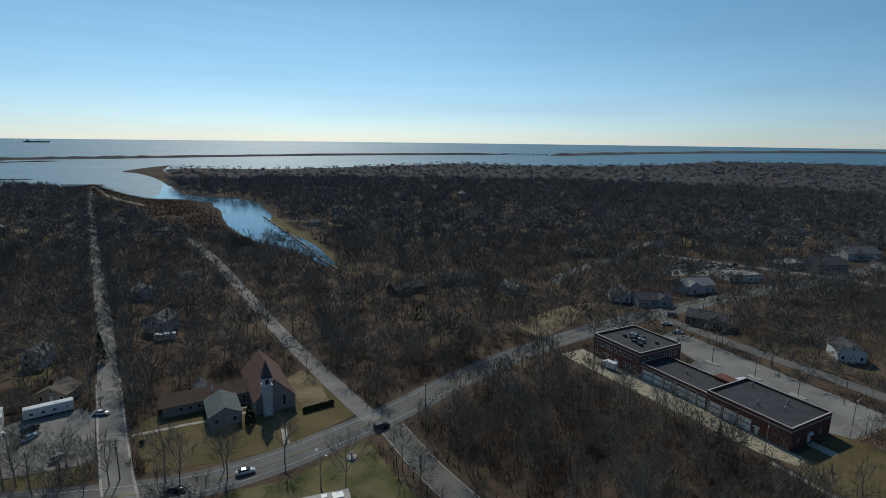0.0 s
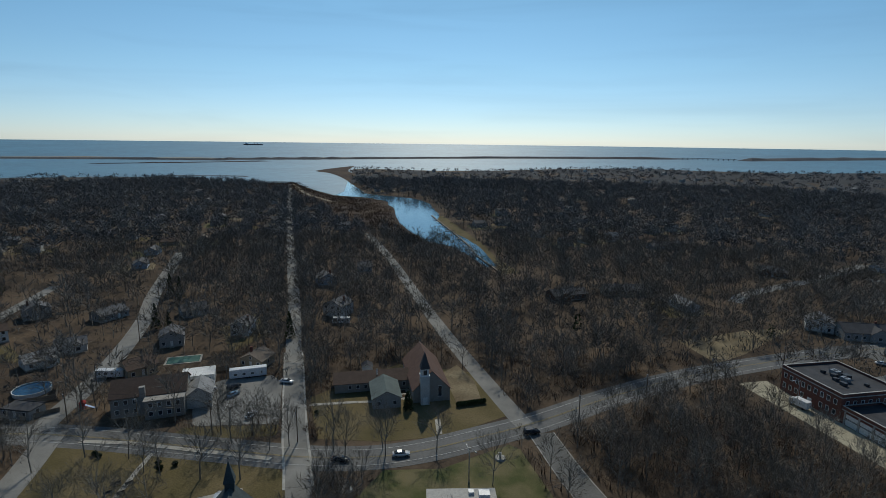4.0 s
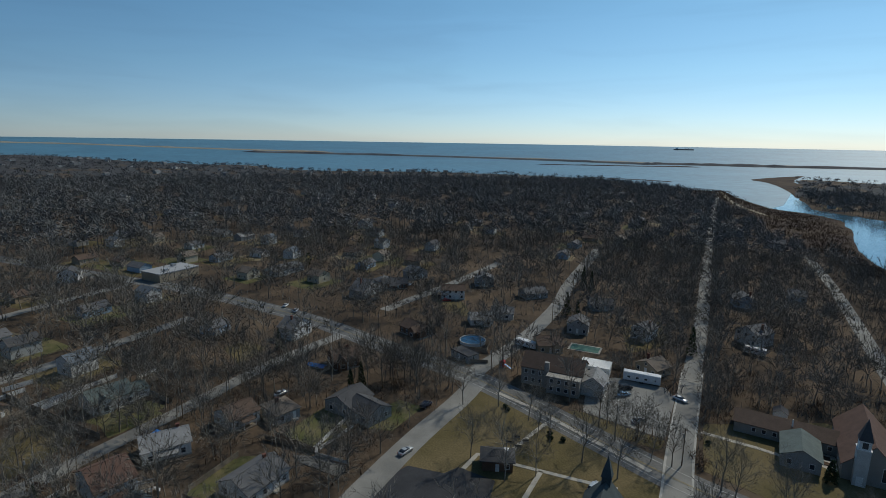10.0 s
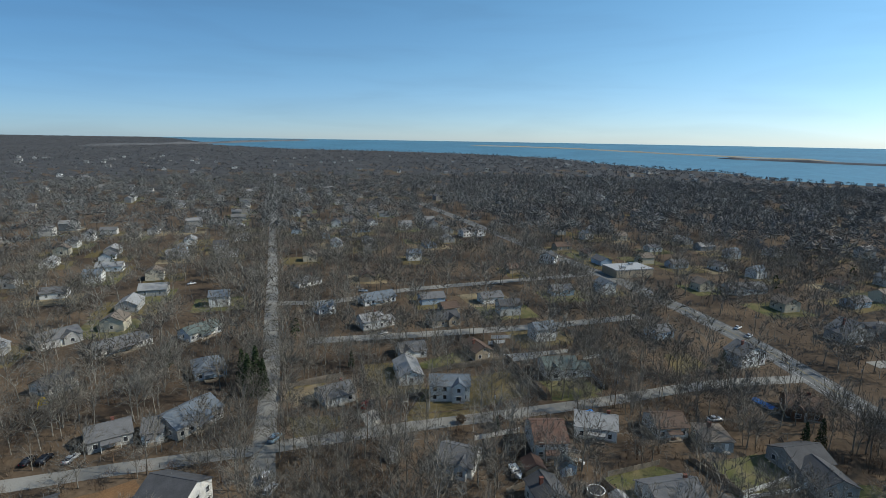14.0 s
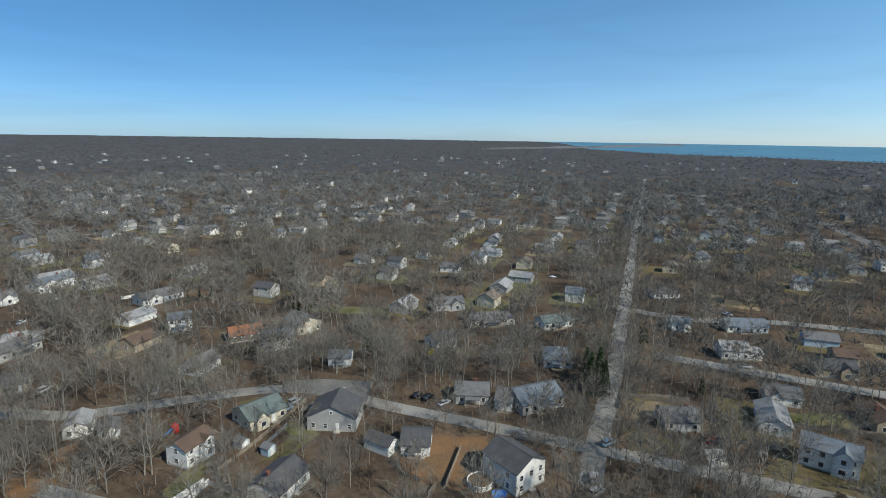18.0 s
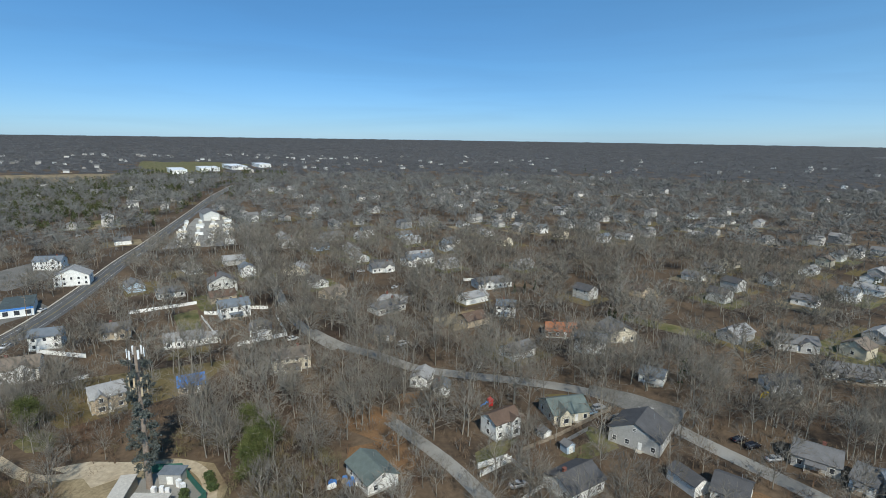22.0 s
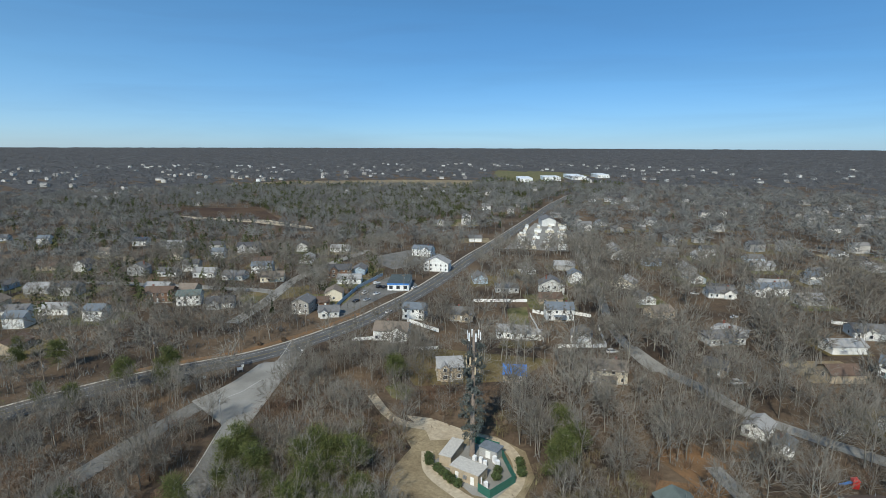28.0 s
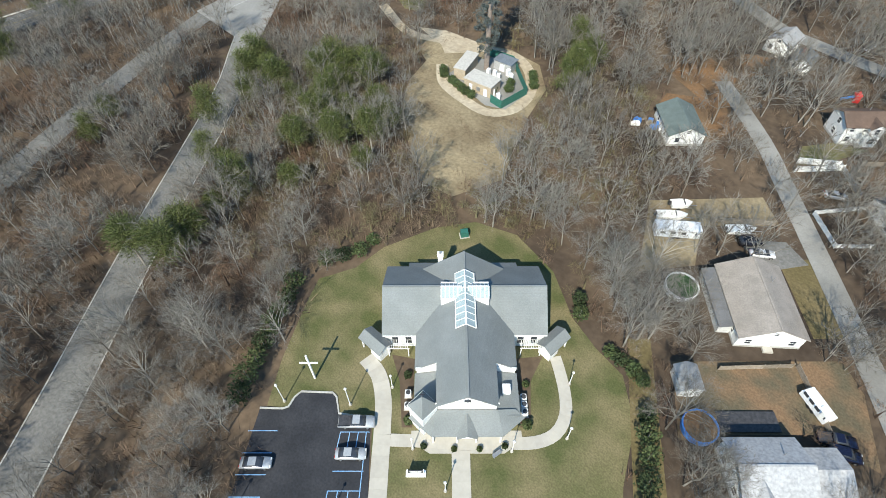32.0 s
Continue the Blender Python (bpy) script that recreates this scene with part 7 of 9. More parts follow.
chapel()
block_poly([loc(x, y, HX, HY, 33.5) for x, y in ((-13, -14), (6, -14), (6, 6), (-13, 6))])
PARK = [(-134.2, 91.2), (-117, 97.2), (-99, 99.6), (-76, 102.8), (-66, 97), (-62, 86), (-52, 68), (-60, 50), (-86, 60), (-96, 59.5), (-102, 58), (-107, 53), (-110, 51)]
patch("lawn_park", PARK, 0.03, M_LAWN, "brown winter lawn of a small park")
patch("parking_lot", [(-105.4, 40.3), (-108.6, 52.4), (-101.6, 58.8), (-102.2, 63.2), (-93.2, 68.2), (-85.8, 60.6), (-80, 46), (-94, 30)], 0.06, M_BLACKTOP, "fresh black asphalt parking area in the park", "parking lot")
for a in (((-100.8, 77), (-106, 90), (-108.5, 97)), ((-97.5, 75.5), (-84, 86), (-77, 92)), ((-91, 80.4), (-82, 66), (-80, 58)), ((-101, 64), (-104.6, 70.5), (-101, 74))):
    footway(a, 0.6, 0.1)
footway([(-131, 95.0), (-117, 98.8), (-99, 101.4), (-78, 104.4)], 0.75, 0.16)
sh2 = thing("pavilion", "square park building with dark hip roof and skylight", "pavilion", -98.3, 72.3, 55)
part("wall", Geo().box(0, 0, 0, 7.6, 5.6, 3.0), WALL["brown"], sh2), part("roof", hip_roof(7.6, 5.6, 3.0, 1.5, 0.6), ROOF["dark_grey"], sh2), part("skylight", Geo().box(2.2, 1.0, 3.6, 1.4, 1.2, 0.5), M_WHITEMETAL, sh2)
door(sh2, 0, -2.8, 0.05, 0), window(sh2, 2.4, -2.8, 1.6, 0)
for k, (x, y, a) in enumerate(((-103, 85, 60), (-105.6, 84, 60), (-101.8, 81.6, 60), (-104.6, 80.6, 60))):
    b = thing("bench", "dark park bench by the path", "bench", x, y, a, 0, "park benches")
    part("seat", Geo().box(0, 0, 0.42, 1.7, 0.45, 0.06), M_DARKMETAL, b), part("backrest", Geo().box(0, 0.24, 0.5, 1.7, 0.06, 0.42), M_DARKMETAL, b)
    for sx in (-0.7, 0.7):
        part("leg", Geo().box(sx, 0, 0, 0.08, 0.42, 0.42), M_DARKMETAL, b)
for x, y, k in ((-121.5, 91.5, 0), (-119.5, 91, 1), (-103.0, 93.5, 2), (-101.0, 92.0, 3), (-98.8, 94.5, 1), (-68, 88, 2), (-65.5, 87.5, 1), (-79, 128.5, 2)):
    bush(x, y, 0.8, 1.3, M_FIR, "small dark rounded shrub on the lawn", k)
GREENS = [(-49, 109.3), (-35.5, 114.6), (-21.6, 130.6), (-18.4, 129.3), (-5.6, 108.8), (2, 96), (-40, 86), (-51, 96)]
patch("lawn_green", GREENS, 0.03, M_GREEN, "green lawn at the street corner")
for x, y in ((-22.6, 123.4), (-54, 99.6)):
    m = thing("planter", "round stone planter with a small monument", "monument", x, y)
    part("basin", Geo().tube((0, 0, 0), (0, 0, 0.45), 1.5, 1.35, 18), M_KERB, m), part("column", Geo().tube((0, 0, 0.4), (0, 0, 1.7), 0.3, 0.22, 8), M_LIMESTONE, m), part("cap", Geo().tube((0, 0, 1.7), (0, 0, 1.9), 0.5, 0.2, 8), M_LIMESTONE, m)
hs = thing("hall", "low hall with pale flat roof and white parapets", "hall", -26, 99, 20)
part("wall", Geo().box(0, 0, 0, 15, 9, 3.6), WALL["cream"], hs), part("roof", Geo().box(0, 0, 3.6, 15.4, 9.4, 0.25), M_LIMESTONE, hs), part("roof_unit", Geo().box(5, 2, 3.85, 2.4, 2.0, 0.9).box(2.2, 3, 3.85, 1.2, 1.2, 0.6), M_WHITEMETAL, hs)
window(hs, -3, -4.5, 1.8, 0), window(hs, 3, 4.5, 1.8, 180)
block_disc(-26, 99, 9)

# ---- community hall and its lot ----
KX, KY, KR = -128.5, 117.0, 36.0


def community():
    ob = thing("community_hall", "large stone hall with a dark brown shingle roof", "hall", KX, KY, KR)
    part("wall", gable_walls(20, 11, 6.2, 3.4, "x"), WALL["stone"], ob)
    part("roof", gable_roof(20, 11, 6.2, 3.4, "x"), ROOF["brown"], ob)
    part("front_block", Geo().box(4.6, -7.0, 0, 10.5, 4.0, 5.6).box(4.6, -7.0, 5.6, 10.9, 4.4, 0.25), WALL["stone"], ob)
    part("chimney", Geo().box(-1.4, -5.6, 0, 1.5, 1.2, 9.0), WALL["stone"], ob)
    g, q = gable_walls(7, 9, 4.2, 2.4, "y"), gable_roof(7, 9, 4.2, 2.4, "y")
    for geo in (g, q):
        geo.v = [(a + 13.4, b - 1.0, c) for a, b, c in geo.v]
    part("side_wing", g, WALL["pale_grey"], ob), part("side_roof", q, ROOF["pale_grey"], ob)
    for fl in range(2):
        for k in range(4):
            window(ob, -8.4 + 2.4 * k, -5.5, 1.8 + 2.8 * fl, 0)
            window(ob, 1.0 + 2.4 * k, -9.0, 1.8 + 2.6 * fl, 0)
    door(ob, -1.0, -5.5, 0.1, 0, 1.4, 2.2)
    wing = part("flat_wing", Geo().box(11.5, 13.6, 0, 10, 7, 3.6).box(11.5, 13.6, 3.6, 10.3, 7.3, 0.2), WALL["white"], ob)
    for k in range(5):
        window(ob, 8.0 + 1.75 * k, 10.1, 2.2, 0, 1.0, 1.0)


community()
block_poly([loc(x, y, KX, KY, KR) for x, y in ((-12, -11), (18, -11), (18, 18), (-12, 12))])
patch("parking_lot", [(-108.6, 111), (-103.3, 113.2), (-86.5, 120.2), (-101, 143.5), (-107.5, 147), (-121, 138.5), (-124.8, 129)], 0.045, M_PALEROAD, "old grey asphalt car park with faded bays", "parking lot")
for k in range(7):
    ribbon("parking_line", [(-104 - 2.6 * k * 0.9, 121 + 0.2 * k), (-106.4 - 2.6 * k * 0.9, 126.5 + 0.2 * k)], 0.06, 0.075, M_WHITELINE, "faded white parking line", "marking")
patch("lawn", [(-110, 109.8), (-86, 119.6), (-83.5, 114.5), (-98, 107.5), (-111, 105.5)], 0.03, M_LAWN, "straw-coloured verge with street trees", "lawn", False)
camper(-114.3, 143.4, 36, 12.0, "long silver storage trailer beside the car park", 2.6, 3.4, "storage_trailer")
sp = thing("climbing_frame", "red and blue plastic play frame", "play frame", -146.5, 108.5, 30)
part("tower", Geo().box(0, 0, 0, 1.4, 1.4, 2.2).box(0, 0, 2.2, 1.7, 1.7, 0.9, 0, 0.1), M_RED, sp), part("slide", Geo().slab([(0.7, -0.4, 1.4), (3.2, -0.4, 0.2), (3.2, 0.4, 0.2), (0.7, 0.4, 1.4)], 0.1), M_BLUE, sp)

# ---- shops along the north road ----
for x, y, rz, w, d, h, wall, roofm, lab in ((192, -232, -57, 20, 12, 4.2, "white", ROOF["slate"], "white roadside shop with a dark slate roof"), (240, -318, -62, 22, 13, 4.2, "white", M_TARROOF, "white roadside shop with red fascia")):
    ob = thing("shop", lab, "shop", x, y, rz + 180, 0, "roadside shops")
    part("wall", Geo().box(0, 0, 0, w, d, h), WALL[wall], ob), part("roof", Geo().box(0, 0, h, w + 0.4, d + 0.4, 0.3), roofm, ob)
    part("fascia", Geo().box(w / 2 + 0.1, 0, h - 0.9, 0.2, d, 0.9).box(w * 0.25, -d / 2 - 0.1, h - 0.9, w * 0.5, 0.2, 0.9), M_RED if "red" in lab else M_BLUE, ob)
    for k in range(5):
        window(ob, -w / 2 + (k + 0.5) * w / 5, -d / 2, 1.9, 0, 1.8, 1.6)
    for k in range(3):
        window(ob, w / 2, -d / 2 + (k + 0.5) * d / 3, 1.9, 90, 2.0, 2.0)
    block_disc(x, y, w / 2 + 2)
patch("parking_lot", [(178, -172), (184, -168), (206, -216), (212, -246), (200, -250), (180, -236), (186, -215)], 0.04, M_ASPHALT, "grey asphalt lot of the roadside shops", "parking lot")
patch("parking_lot", [(222, -262), (262, -276), (254, -330), (216, -318)], 0.04, M_ASPHALT, "grey asphalt lot of the roadside shops", "parking lot")
patch("parking_lot", [(134, 318), (146, 346), (176, 356), (192, 342), (168, 322)], 0.04, M_PALEROAD, "worn pale lot crowded with parked cars", "parking lot")
vr = random.Random(5)
for k in range(14):
    car(140 + 3.2 * k, 322 + 1.9 * k + (8 if k % 2 else 0), 30 + vr.uniform(-6, 6), vr.choice(("white", "silver", "dark blue", "black", "silver", "white")), vr.choice(("sedan", "suv", "van")), "parked on a crowded lot")
fence([(183, -167), (196, -190), (208, -214), (216, -244)], 2.2, WALL["blue"], "pale blue sheet fence along the shop lot")
patch("parking_lot", [(198, -368), (152, -388), (178, -446), (216, -524), (240, -512), (222, -452)], 0.04, M_PALEROAD, "dealer's lot crowded with white trailers", "parking lot")
pr = random.Random(12)
for k in range(46):
    t, s = (k // 4) / 11.5, (k % 4) / 3.0
    x, y = 174 + 50 * t + 31 * (s - 0.5) + pr.uniform(-1, 1), -382 - 122 * t + 15 * (s - 0.5) + pr.uniform(-1, 1)
    tl = thing("travel_trailer", "white trailer parked in rows on the dealer's lot", "trailer", x, y, -62 + pr.choice((0, 0, 90)) + pr.uniform(-6, 6), 0, "trailers on the lot")
    part("body", shared(("lot trailer", k % 3), lambda: Geo().box(0, 0, 0.5, 6 + k % 3, 2.5, 2.3, 0, 0.97).mesh("body", (M_HULL, WALL["pale_grey"], WALL["cream"])[k % 3])), None, tl)
    part("window", shared("lot window", lambda: Geo().box(0, -1.26, 1.6, 3.6, 0.06, 0.6).mesh("window", M_GLASS)), None, tl)
    part("axle", shared("lot axle", lambda: Geo().box(0, 0, 0, 0.7, 2.3, 0.55).mesh("axle", M_TYRE)), None, tl)
ob = thing("warehouse", "white gabled warehouse behind the trailer lot", "warehouse", 226, -512, -58)
part("wall", gable_walls(26, 14, 6, 3, "x"), WALL["pale_grey"], ob), part("roof", gable_roof(26, 14, 6, 3, "x"), ROOF["grey"], ob)
block_disc(226, -512, 15)
# fields to the north-west
patch("field_dry", [(700, -335), (592, -432), (490, -380), (400, -352), (470, -328), (556, -312)], 0.05, M_MARSH, "brown open field at the edge of the pines", "field")
patch("field_sand", [(600, -326), (556, -322), (480, -342), (400, -347), (404, -356), (485, -364), (545, -338)], 0.09, M_SAND, "strip of bare sand across the field", "field", False)
patch("field_straw", [(1000, -584), (834, -768), (556, -888), (640, -1080), (800, -1000), (980, -780)], 0.05, M_DRY, "wide straw-coloured field", "field")
patch("field_green", [(677, -1188), (876, -1560), (687, -1590), (522, -1474), (504, -1060)], 0.05, M_GREEN, "green playing fields by the school", "field")
for x, y, w, d in ((560, -1130, 90, 30), (530, -1210, 70, 40), (505, -1300, 120, 35), (470, -1390, 80, 30)):
    ob = thing("school", "long low white school building with flat roof", "school", x, y, -58, 0, "school buildings")
    part("wall", Geo().box(0, 0, 0, w, d, 8), WALL["white"], ob), part("roof", Geo().box(0, 0, 8, w + 1, d + 1, 0.4), M_WHITEMETAL, ob)
    for k in range(int(w / 8)):
        window(ob, -w / 2 + (k + 0.5) * 8, -d / 2, 4, 0, 4.0, 2.0)
    block_disc(x, y, 40)
fb = thing("shop", "wide low store with a pale flat roof", "shop", -339, 11, 123)
part("wall", Geo().box(0, 0, 0, 25, 16, 4.5), WALL["tan"], fb), part("roof", Geo().box(0, 0, 4.5, 25.4, 16.4, 0.5), ROOF["white"], fb), part("roof_unit", Geo().box(4, 3, 5.3, 2.5, 2, 1.2).box(-6, -4, 5.3, 2, 2, 1), M_STEEL, fb)
block_disc(-339, 11, 20)


# ---- yards ----
patch("lawn", [(-146.2, -34.2), (-134.8, -53.1), (-156.4, -53.5), (-175.8, -30.7), (-159.6, -21.3)], 0.034, M_LAWN, "straw-coloured fenced yard", "lawn", True)
patch("lawn", [(-127.6, -50.4), (-141.5, -31.4), (-145.5, -34.0), (-133.7, -53.5)], 0.038, M_LAWN, "straw-coloured fenced yard", "lawn", True)
patch("lawn", [(-161.2, -11.3), (-169.6, 1.4), (-177.7, -4.6), (-170.5, -19.9)], 0.042, M_GREEN, "green fenced back yard", "lawn", True)
patch("lawn", [(-123.6, 24.3), (-114.7, 12.6), (-122.2, 2.6), (-132.2, 14.5)], 0.046, M_GREEN, "green fenced back yard", "lawn", True)
patch("lawn", [(-134.5, 46.2), (-124.4, 32.6), (-136.8, 26.2), (-148.8, 45.6)], 0.030, M_GREEN, "green fenced back yard", "lawn", True)
patch("lawn", [(-131.8, -92.1), (-136.8, -81.8), (-145.1, -86.4), (-139.0, -96.8)], 0.034, M_LAWN, "straw-coloured fenced yard", "lawn", True)
patch("lawn", [(-21.6, -132.1), (-13.5, -120.3), (-9.5, -117.8), (-9.1, -125.0), (-15.1, -131.1)], 0.038, M_GREEN, "green back yard", "lawn", True)
patch("lawn", [(-40.0, -158.7), (-51.7, -148.7), (-44.0, -147.6), (-32.7, -158.1)], 0.042, M_LAWN, "straw-coloured front lawn", "lawn", True)
patch("lawn", [(-30.8, -124.6), (-47.0, -135.5), (-47.7, -128.3), (-36.0, -122.0)], 0.046, M_GREEN, "green back yard", "lawn", False)
patch("lawn", [(-128.2, -90.5), (-136.8, -84.1), (-142.0, -88.6), (-135.8, -95.4)], 0.030, M_DRY, "straw-coloured fenced yard", "lawn", True)
patch("lawn", [(-81.5, -232.2), (-112.0, -203.9), (-115.5, -215.9), (-85.8, -240.0)], 0.034, M_GREEN, "green strip of lawn", "lawn", False)
patch("lawn", [(10.3, -145.4), (0.9, -152.8), (5.0, -159.8), (14.5, -156.4)], 0.038, M_RUST, "rust-brown leaf-covered ground", "lawn", False)
patch("lawn", [(30.2, -138.0), (8.7, -124.9), (11.4, -143.2), (25.5, -153.1)], 0.042, M_RUST, "rust-brown leaf-covered ground", "lawn", False)
patch("lawn", [(-55.7, -92.0), (-73.1, -85.4), (-83.2, -98.1), (-70.0, -104.8)], 0.046, M_RUST, "rust-brown leaf-covered ground", "lawn", True)
patch("lawn", [(8.5, -112.1), (5.2, -122.0), (9.8, -132.4), (23.6, -126.8), (23.6, -119.5), (10.9, -115.3)], 0.030, M_RUST, "rust-brown leaf-covered ground", "lawn", False)
patch("lawn", [(6.5, -69.6), (-1.5, -77.1), (1.1, -87.6), (-11.6, -96.8), (-6.6, -103.0), (12.1, -88.3)], 0.034, M_DRY, "worn sandy back yard with boats", "lawn", True)
patch("lawn", [(-14.3, -86.5), (-23.2, -73.6), (-27.8, -77.0), (-18.2, -91.1)], 0.038, M_LAWN, "straw-coloured front lawn", "lawn", True)
patch("lawn", [(-5.5, -55.4), (-11.1, -43.4), (-17.6, -49.2), (-27.1, -56.2), (-36.3, -55.9), (-32.0, -67.6), (-27.9, -71.8)], 0.042, M_LITTER, "leaf-strewn brown yard", "lawn", True)
patch("lawn", [(2.2, -55.0), (-0.9, -57.3), (-12.8, -34.7), (-9.0, -31.9)], 0.046, M_LAWN, "rough grass strip beside the church", "lawn", False)
patch("lawn", [(75.7, -181.6), (78.1, -157.0), (104.1, -133.3), (122.8, -144.4), (121.8, -163.7)], 0.030, M_LAWN, "rough straw-coloured grass", "lawn", False)
patch("lawn", [(98.4, -179.6), (87.1, -187.8), (89.4, -195.4), (101.4, -187.5)], 0.034, M_LAWN, "straw-coloured front lawn", "lawn", True)
patch("lawn", [(102.7, -200.3), (97.7, -207.3), (114.0, -238.1), (120.7, -228.9)], 0.038, M_GREEN, "green fenced back yard", "lawn", True)
patch("lawn", [(227.4, -165.9), (221.4, -191.4), (236.0, -202.5), (255.0, -167.3)], 0.042, M_LAWN, "straw-coloured front lawn", "lawn", True)
patch("lawn", [(-137.2, 53.4), (-141.0, 65.0), (-133.5, 69.4), (-125.4, 55.6), (-129.4, 50.4)], 0.046, M_GREEN, "green fenced back yard", "lawn", True)
patch("lawn", [(-214.3, 123.5), (-196.4, 126.7), (-219.6, 137.1), (-230.7, 126.0)], 0.030, M_LAWN, "straw-coloured front lawn", "lawn", True)
patch("lawn", [(80.2, 262.4), (54.3, 223.6), (41.8, 209.5), (30.2, 230.2), (64.5, 257.0)], 0.034, M_DRY, "straw-coloured open lot", "lawn", False)
patch("lawn", [(-156.9, 180.5), (-154.6, 202.9), (-133.0, 181.2), (-134.1, 158.8)], 0.038, M_LAWN, "straw-coloured front lawn", "lawn", False)

# ---- creek side and far shore ----
dr = random.Random(9)
BANK = smooth_line(((-62, 318), (-88, 362), (-101, 392), (-124, 436), (-160, 502), (-186, 550)), 3)
ribbon("bulkhead", BANK, 0.6, 0.9, M_FENCEWOOD, "timber bulkhead along the creek bank", "bulkhead", thick=0.9)
ribbon("lawn_creek", [(x + 6, y + 3) for x, y in BANK], 6, 0.05, M_LAWN, "straw-coloured creek-side lawns", "lawn")
block_line([(x + 6, y + 3) for x, y in BANK], 6)
for k in range(12):
    f = 0.25 + 0.06 * k
    i = min(len(BANK) - 2, int(f * (len(BANK) - 1)))
    x, y = BANK[i]
    dk = thing("dock", "narrow wooden boat dock on piles", "dock", x, y, 150 + dr.uniform(-8, 8), 0, "boat docks")
    part("deck", Geo().box(4, 0, 0.9, 9, 1.3, 0.15), M_FENCEWOOD, dk)
    for px in (1, 4, 7.5):
        part("pile", shared("pile", lambda: Geo().tube((0, 0, -0.5), (0, 0, 1.7), 0.14, 0.14, 6).mesh("pile", M_WOODPOLE)), None, dk).matrix_basis = pose(px, 0.75, 0)
ribbon("road_bank", smooth_line(((-330, 800), (-420, 900), (-520, 1000), (-640, 1130)), 4), 4, 0.09, M_SAND, "sandy track along the marshy point", "track")
ribbon("road_bank", smooth_line(((-350, 628), (-450, 720), (-560, 860), (-600, 900)), 4), 3, 0.11, M_SAND, "sandy track through the marsh", "track")
br = thing("bridge", "long low causeway bridge far across the bay", "bridge", *polar(-8.5, 2750)[:2], -8.5, float(rise(2750)))
part("deck", Geo().box(0, 0, 7, 230, 9, 1.6), M_DARKMETAL, br)
for k in range(11):
    part("pier", shared("pier", lambda: Geo().box(0, 0, -1, 4, 7, 8).mesh("pier", M_DARKMETAL)), None, br).matrix_basis = pose(-105 + 21 * k, 0, 0)
sh3 = thing("ship", "dark cargo ship far out at sea", "ship", *polar(36.8, 3900)[:2], 36.8, float(rise(3900)))
part("hull", Geo().prism([(-60, -6), (52, -6), (64, 0), (52, 6), (-60, 6)], 0, 7), M_DARKMETAL, sh3), part("bridge_house", Geo().box(-40, 0, 7, 14, 10, 9), M_WHITEMETAL, sh3), part("crane", Geo().box(10, 0, 7, 2, 2, 10).box(30, 0, 7, 2, 2, 9), M_DARKMETAL, sh3)
for k in range(26):
    az = 60 + 0.9 * k + dr.uniform(-0.9, 0.9)
    x, y, z = polar(az, float(np.interp(az, SHORE_AZ, SHORE_R)) - 26)
    if dr.random() < 0.45:
        continue
    hb = thing("beach_house", "tall pale beach house on piles by the bay", "house", x, y, az, 0, "houses on the bay shore")
    part("wall", shared(("beach", k % 3), lambda: Geo().box(0, 0, 1, 11, 8, 4.2).box(-4, 0, 0, 0.6, 7, 1).box(4, 0, 0, 0.6, 7, 1).mesh("wall", WALL[("tan", "grey", "pale_grey")[k % 3]])), None, hb)
    part("roof", shared("beach roof", lambda: gable_roof(11, 8, 5.2, 2.2, "x").mesh("roof", ROOF["grey"])), None, hb)
    block_disc(x, y, 12)


# ---- vehicles in the streets and yards ----
car(-8.1, -88.3, -143, "black", "suv", "parked on a driveway")
car(-10.8, -86.7, -151, "white", "sedan", "parked on a driveway")
car(-29.8, -56.8, -155, "dark blue", "pickup", "parked beside a house")
car(-31.2, -55.3, -163, "dark blue", "suv", "parked beside a house")
car(-60.8, 109.3, 11, "black", "sedan", "standing on the main road")
car(-47.2, 116.4, 27, "white", "sedan", "standing on the main road")
car(-16.6, 138.0, 32, "black", "suv", "standing on the main road")
car(-96.5, 121.0, 97, "white", "sedan", "parked by the verge")
car(-79.5, 87.0, 110, "white", "suv", "parked in the park")
car(-118.5, 121.5, 65, "red", "pickup", "parked by the hall")
car(-119.4, 130.3, 63, "white", "suv", "parked by the hall")
car(-113.1, 134.4, 75, "black", "suv", "parked by the hall")
car(-110.0, 130.1, 79, "light blue", "sedan", "parked by the hall")
car(-99.3, 143.6, 5, "white", "sedan", "waiting at the corner")
car(-243.8, 99.3, 72, "silver", "sedan", "parked in a front yard")
car(-235.1, 129.4, 69, "black", "sedan", "parked in a front yard")
car(-225.6, 129.9, 73, "red", "sedan", "parked in a front yard")
car(-240.5, 134.6, 99, "white", "sedan", "parked in a front yard")
car(-260.4, 126.2, 128, "silver", "sedan", "parked in a front yard")
car(-110.3, -81.5, -179, "light blue", "van", "parked at the corner")
car(-91.5, -69.6, -174, "silver", "suv", "parked in the street")
car(-85.8, -123.5, -170, "silver", "sedan", "parked in the street")
car(-252.6, 56.2, 145, "white", "sedan", "standing on the main road")
car(-242.8, 58.5, 148, "white", "sedan", "standing on the main road")
car(48.9, -312.4, 179, "white", "sedan", "parked on a driveway")
car(14.4, -310.4, -173, "white", "suv", "parked on a driveway")
car(-246.4, -122.3, 107, "white", "sedan", "parked in the street")
car(-192.7, -86.9, 135, "silver", "sedan", "parked in the street")
car(-225.7, -214.9, 155, "white", "sedan", "parked in a front yard")
car(197.3, -208.2, -76, "white", "suv", "parked before the shops")
car(190.9, -210.4, -92, "white", "sedan", "parked before the shops")
car(190.2, -194.0, -85, "black", "sedan", "parked before the shops")
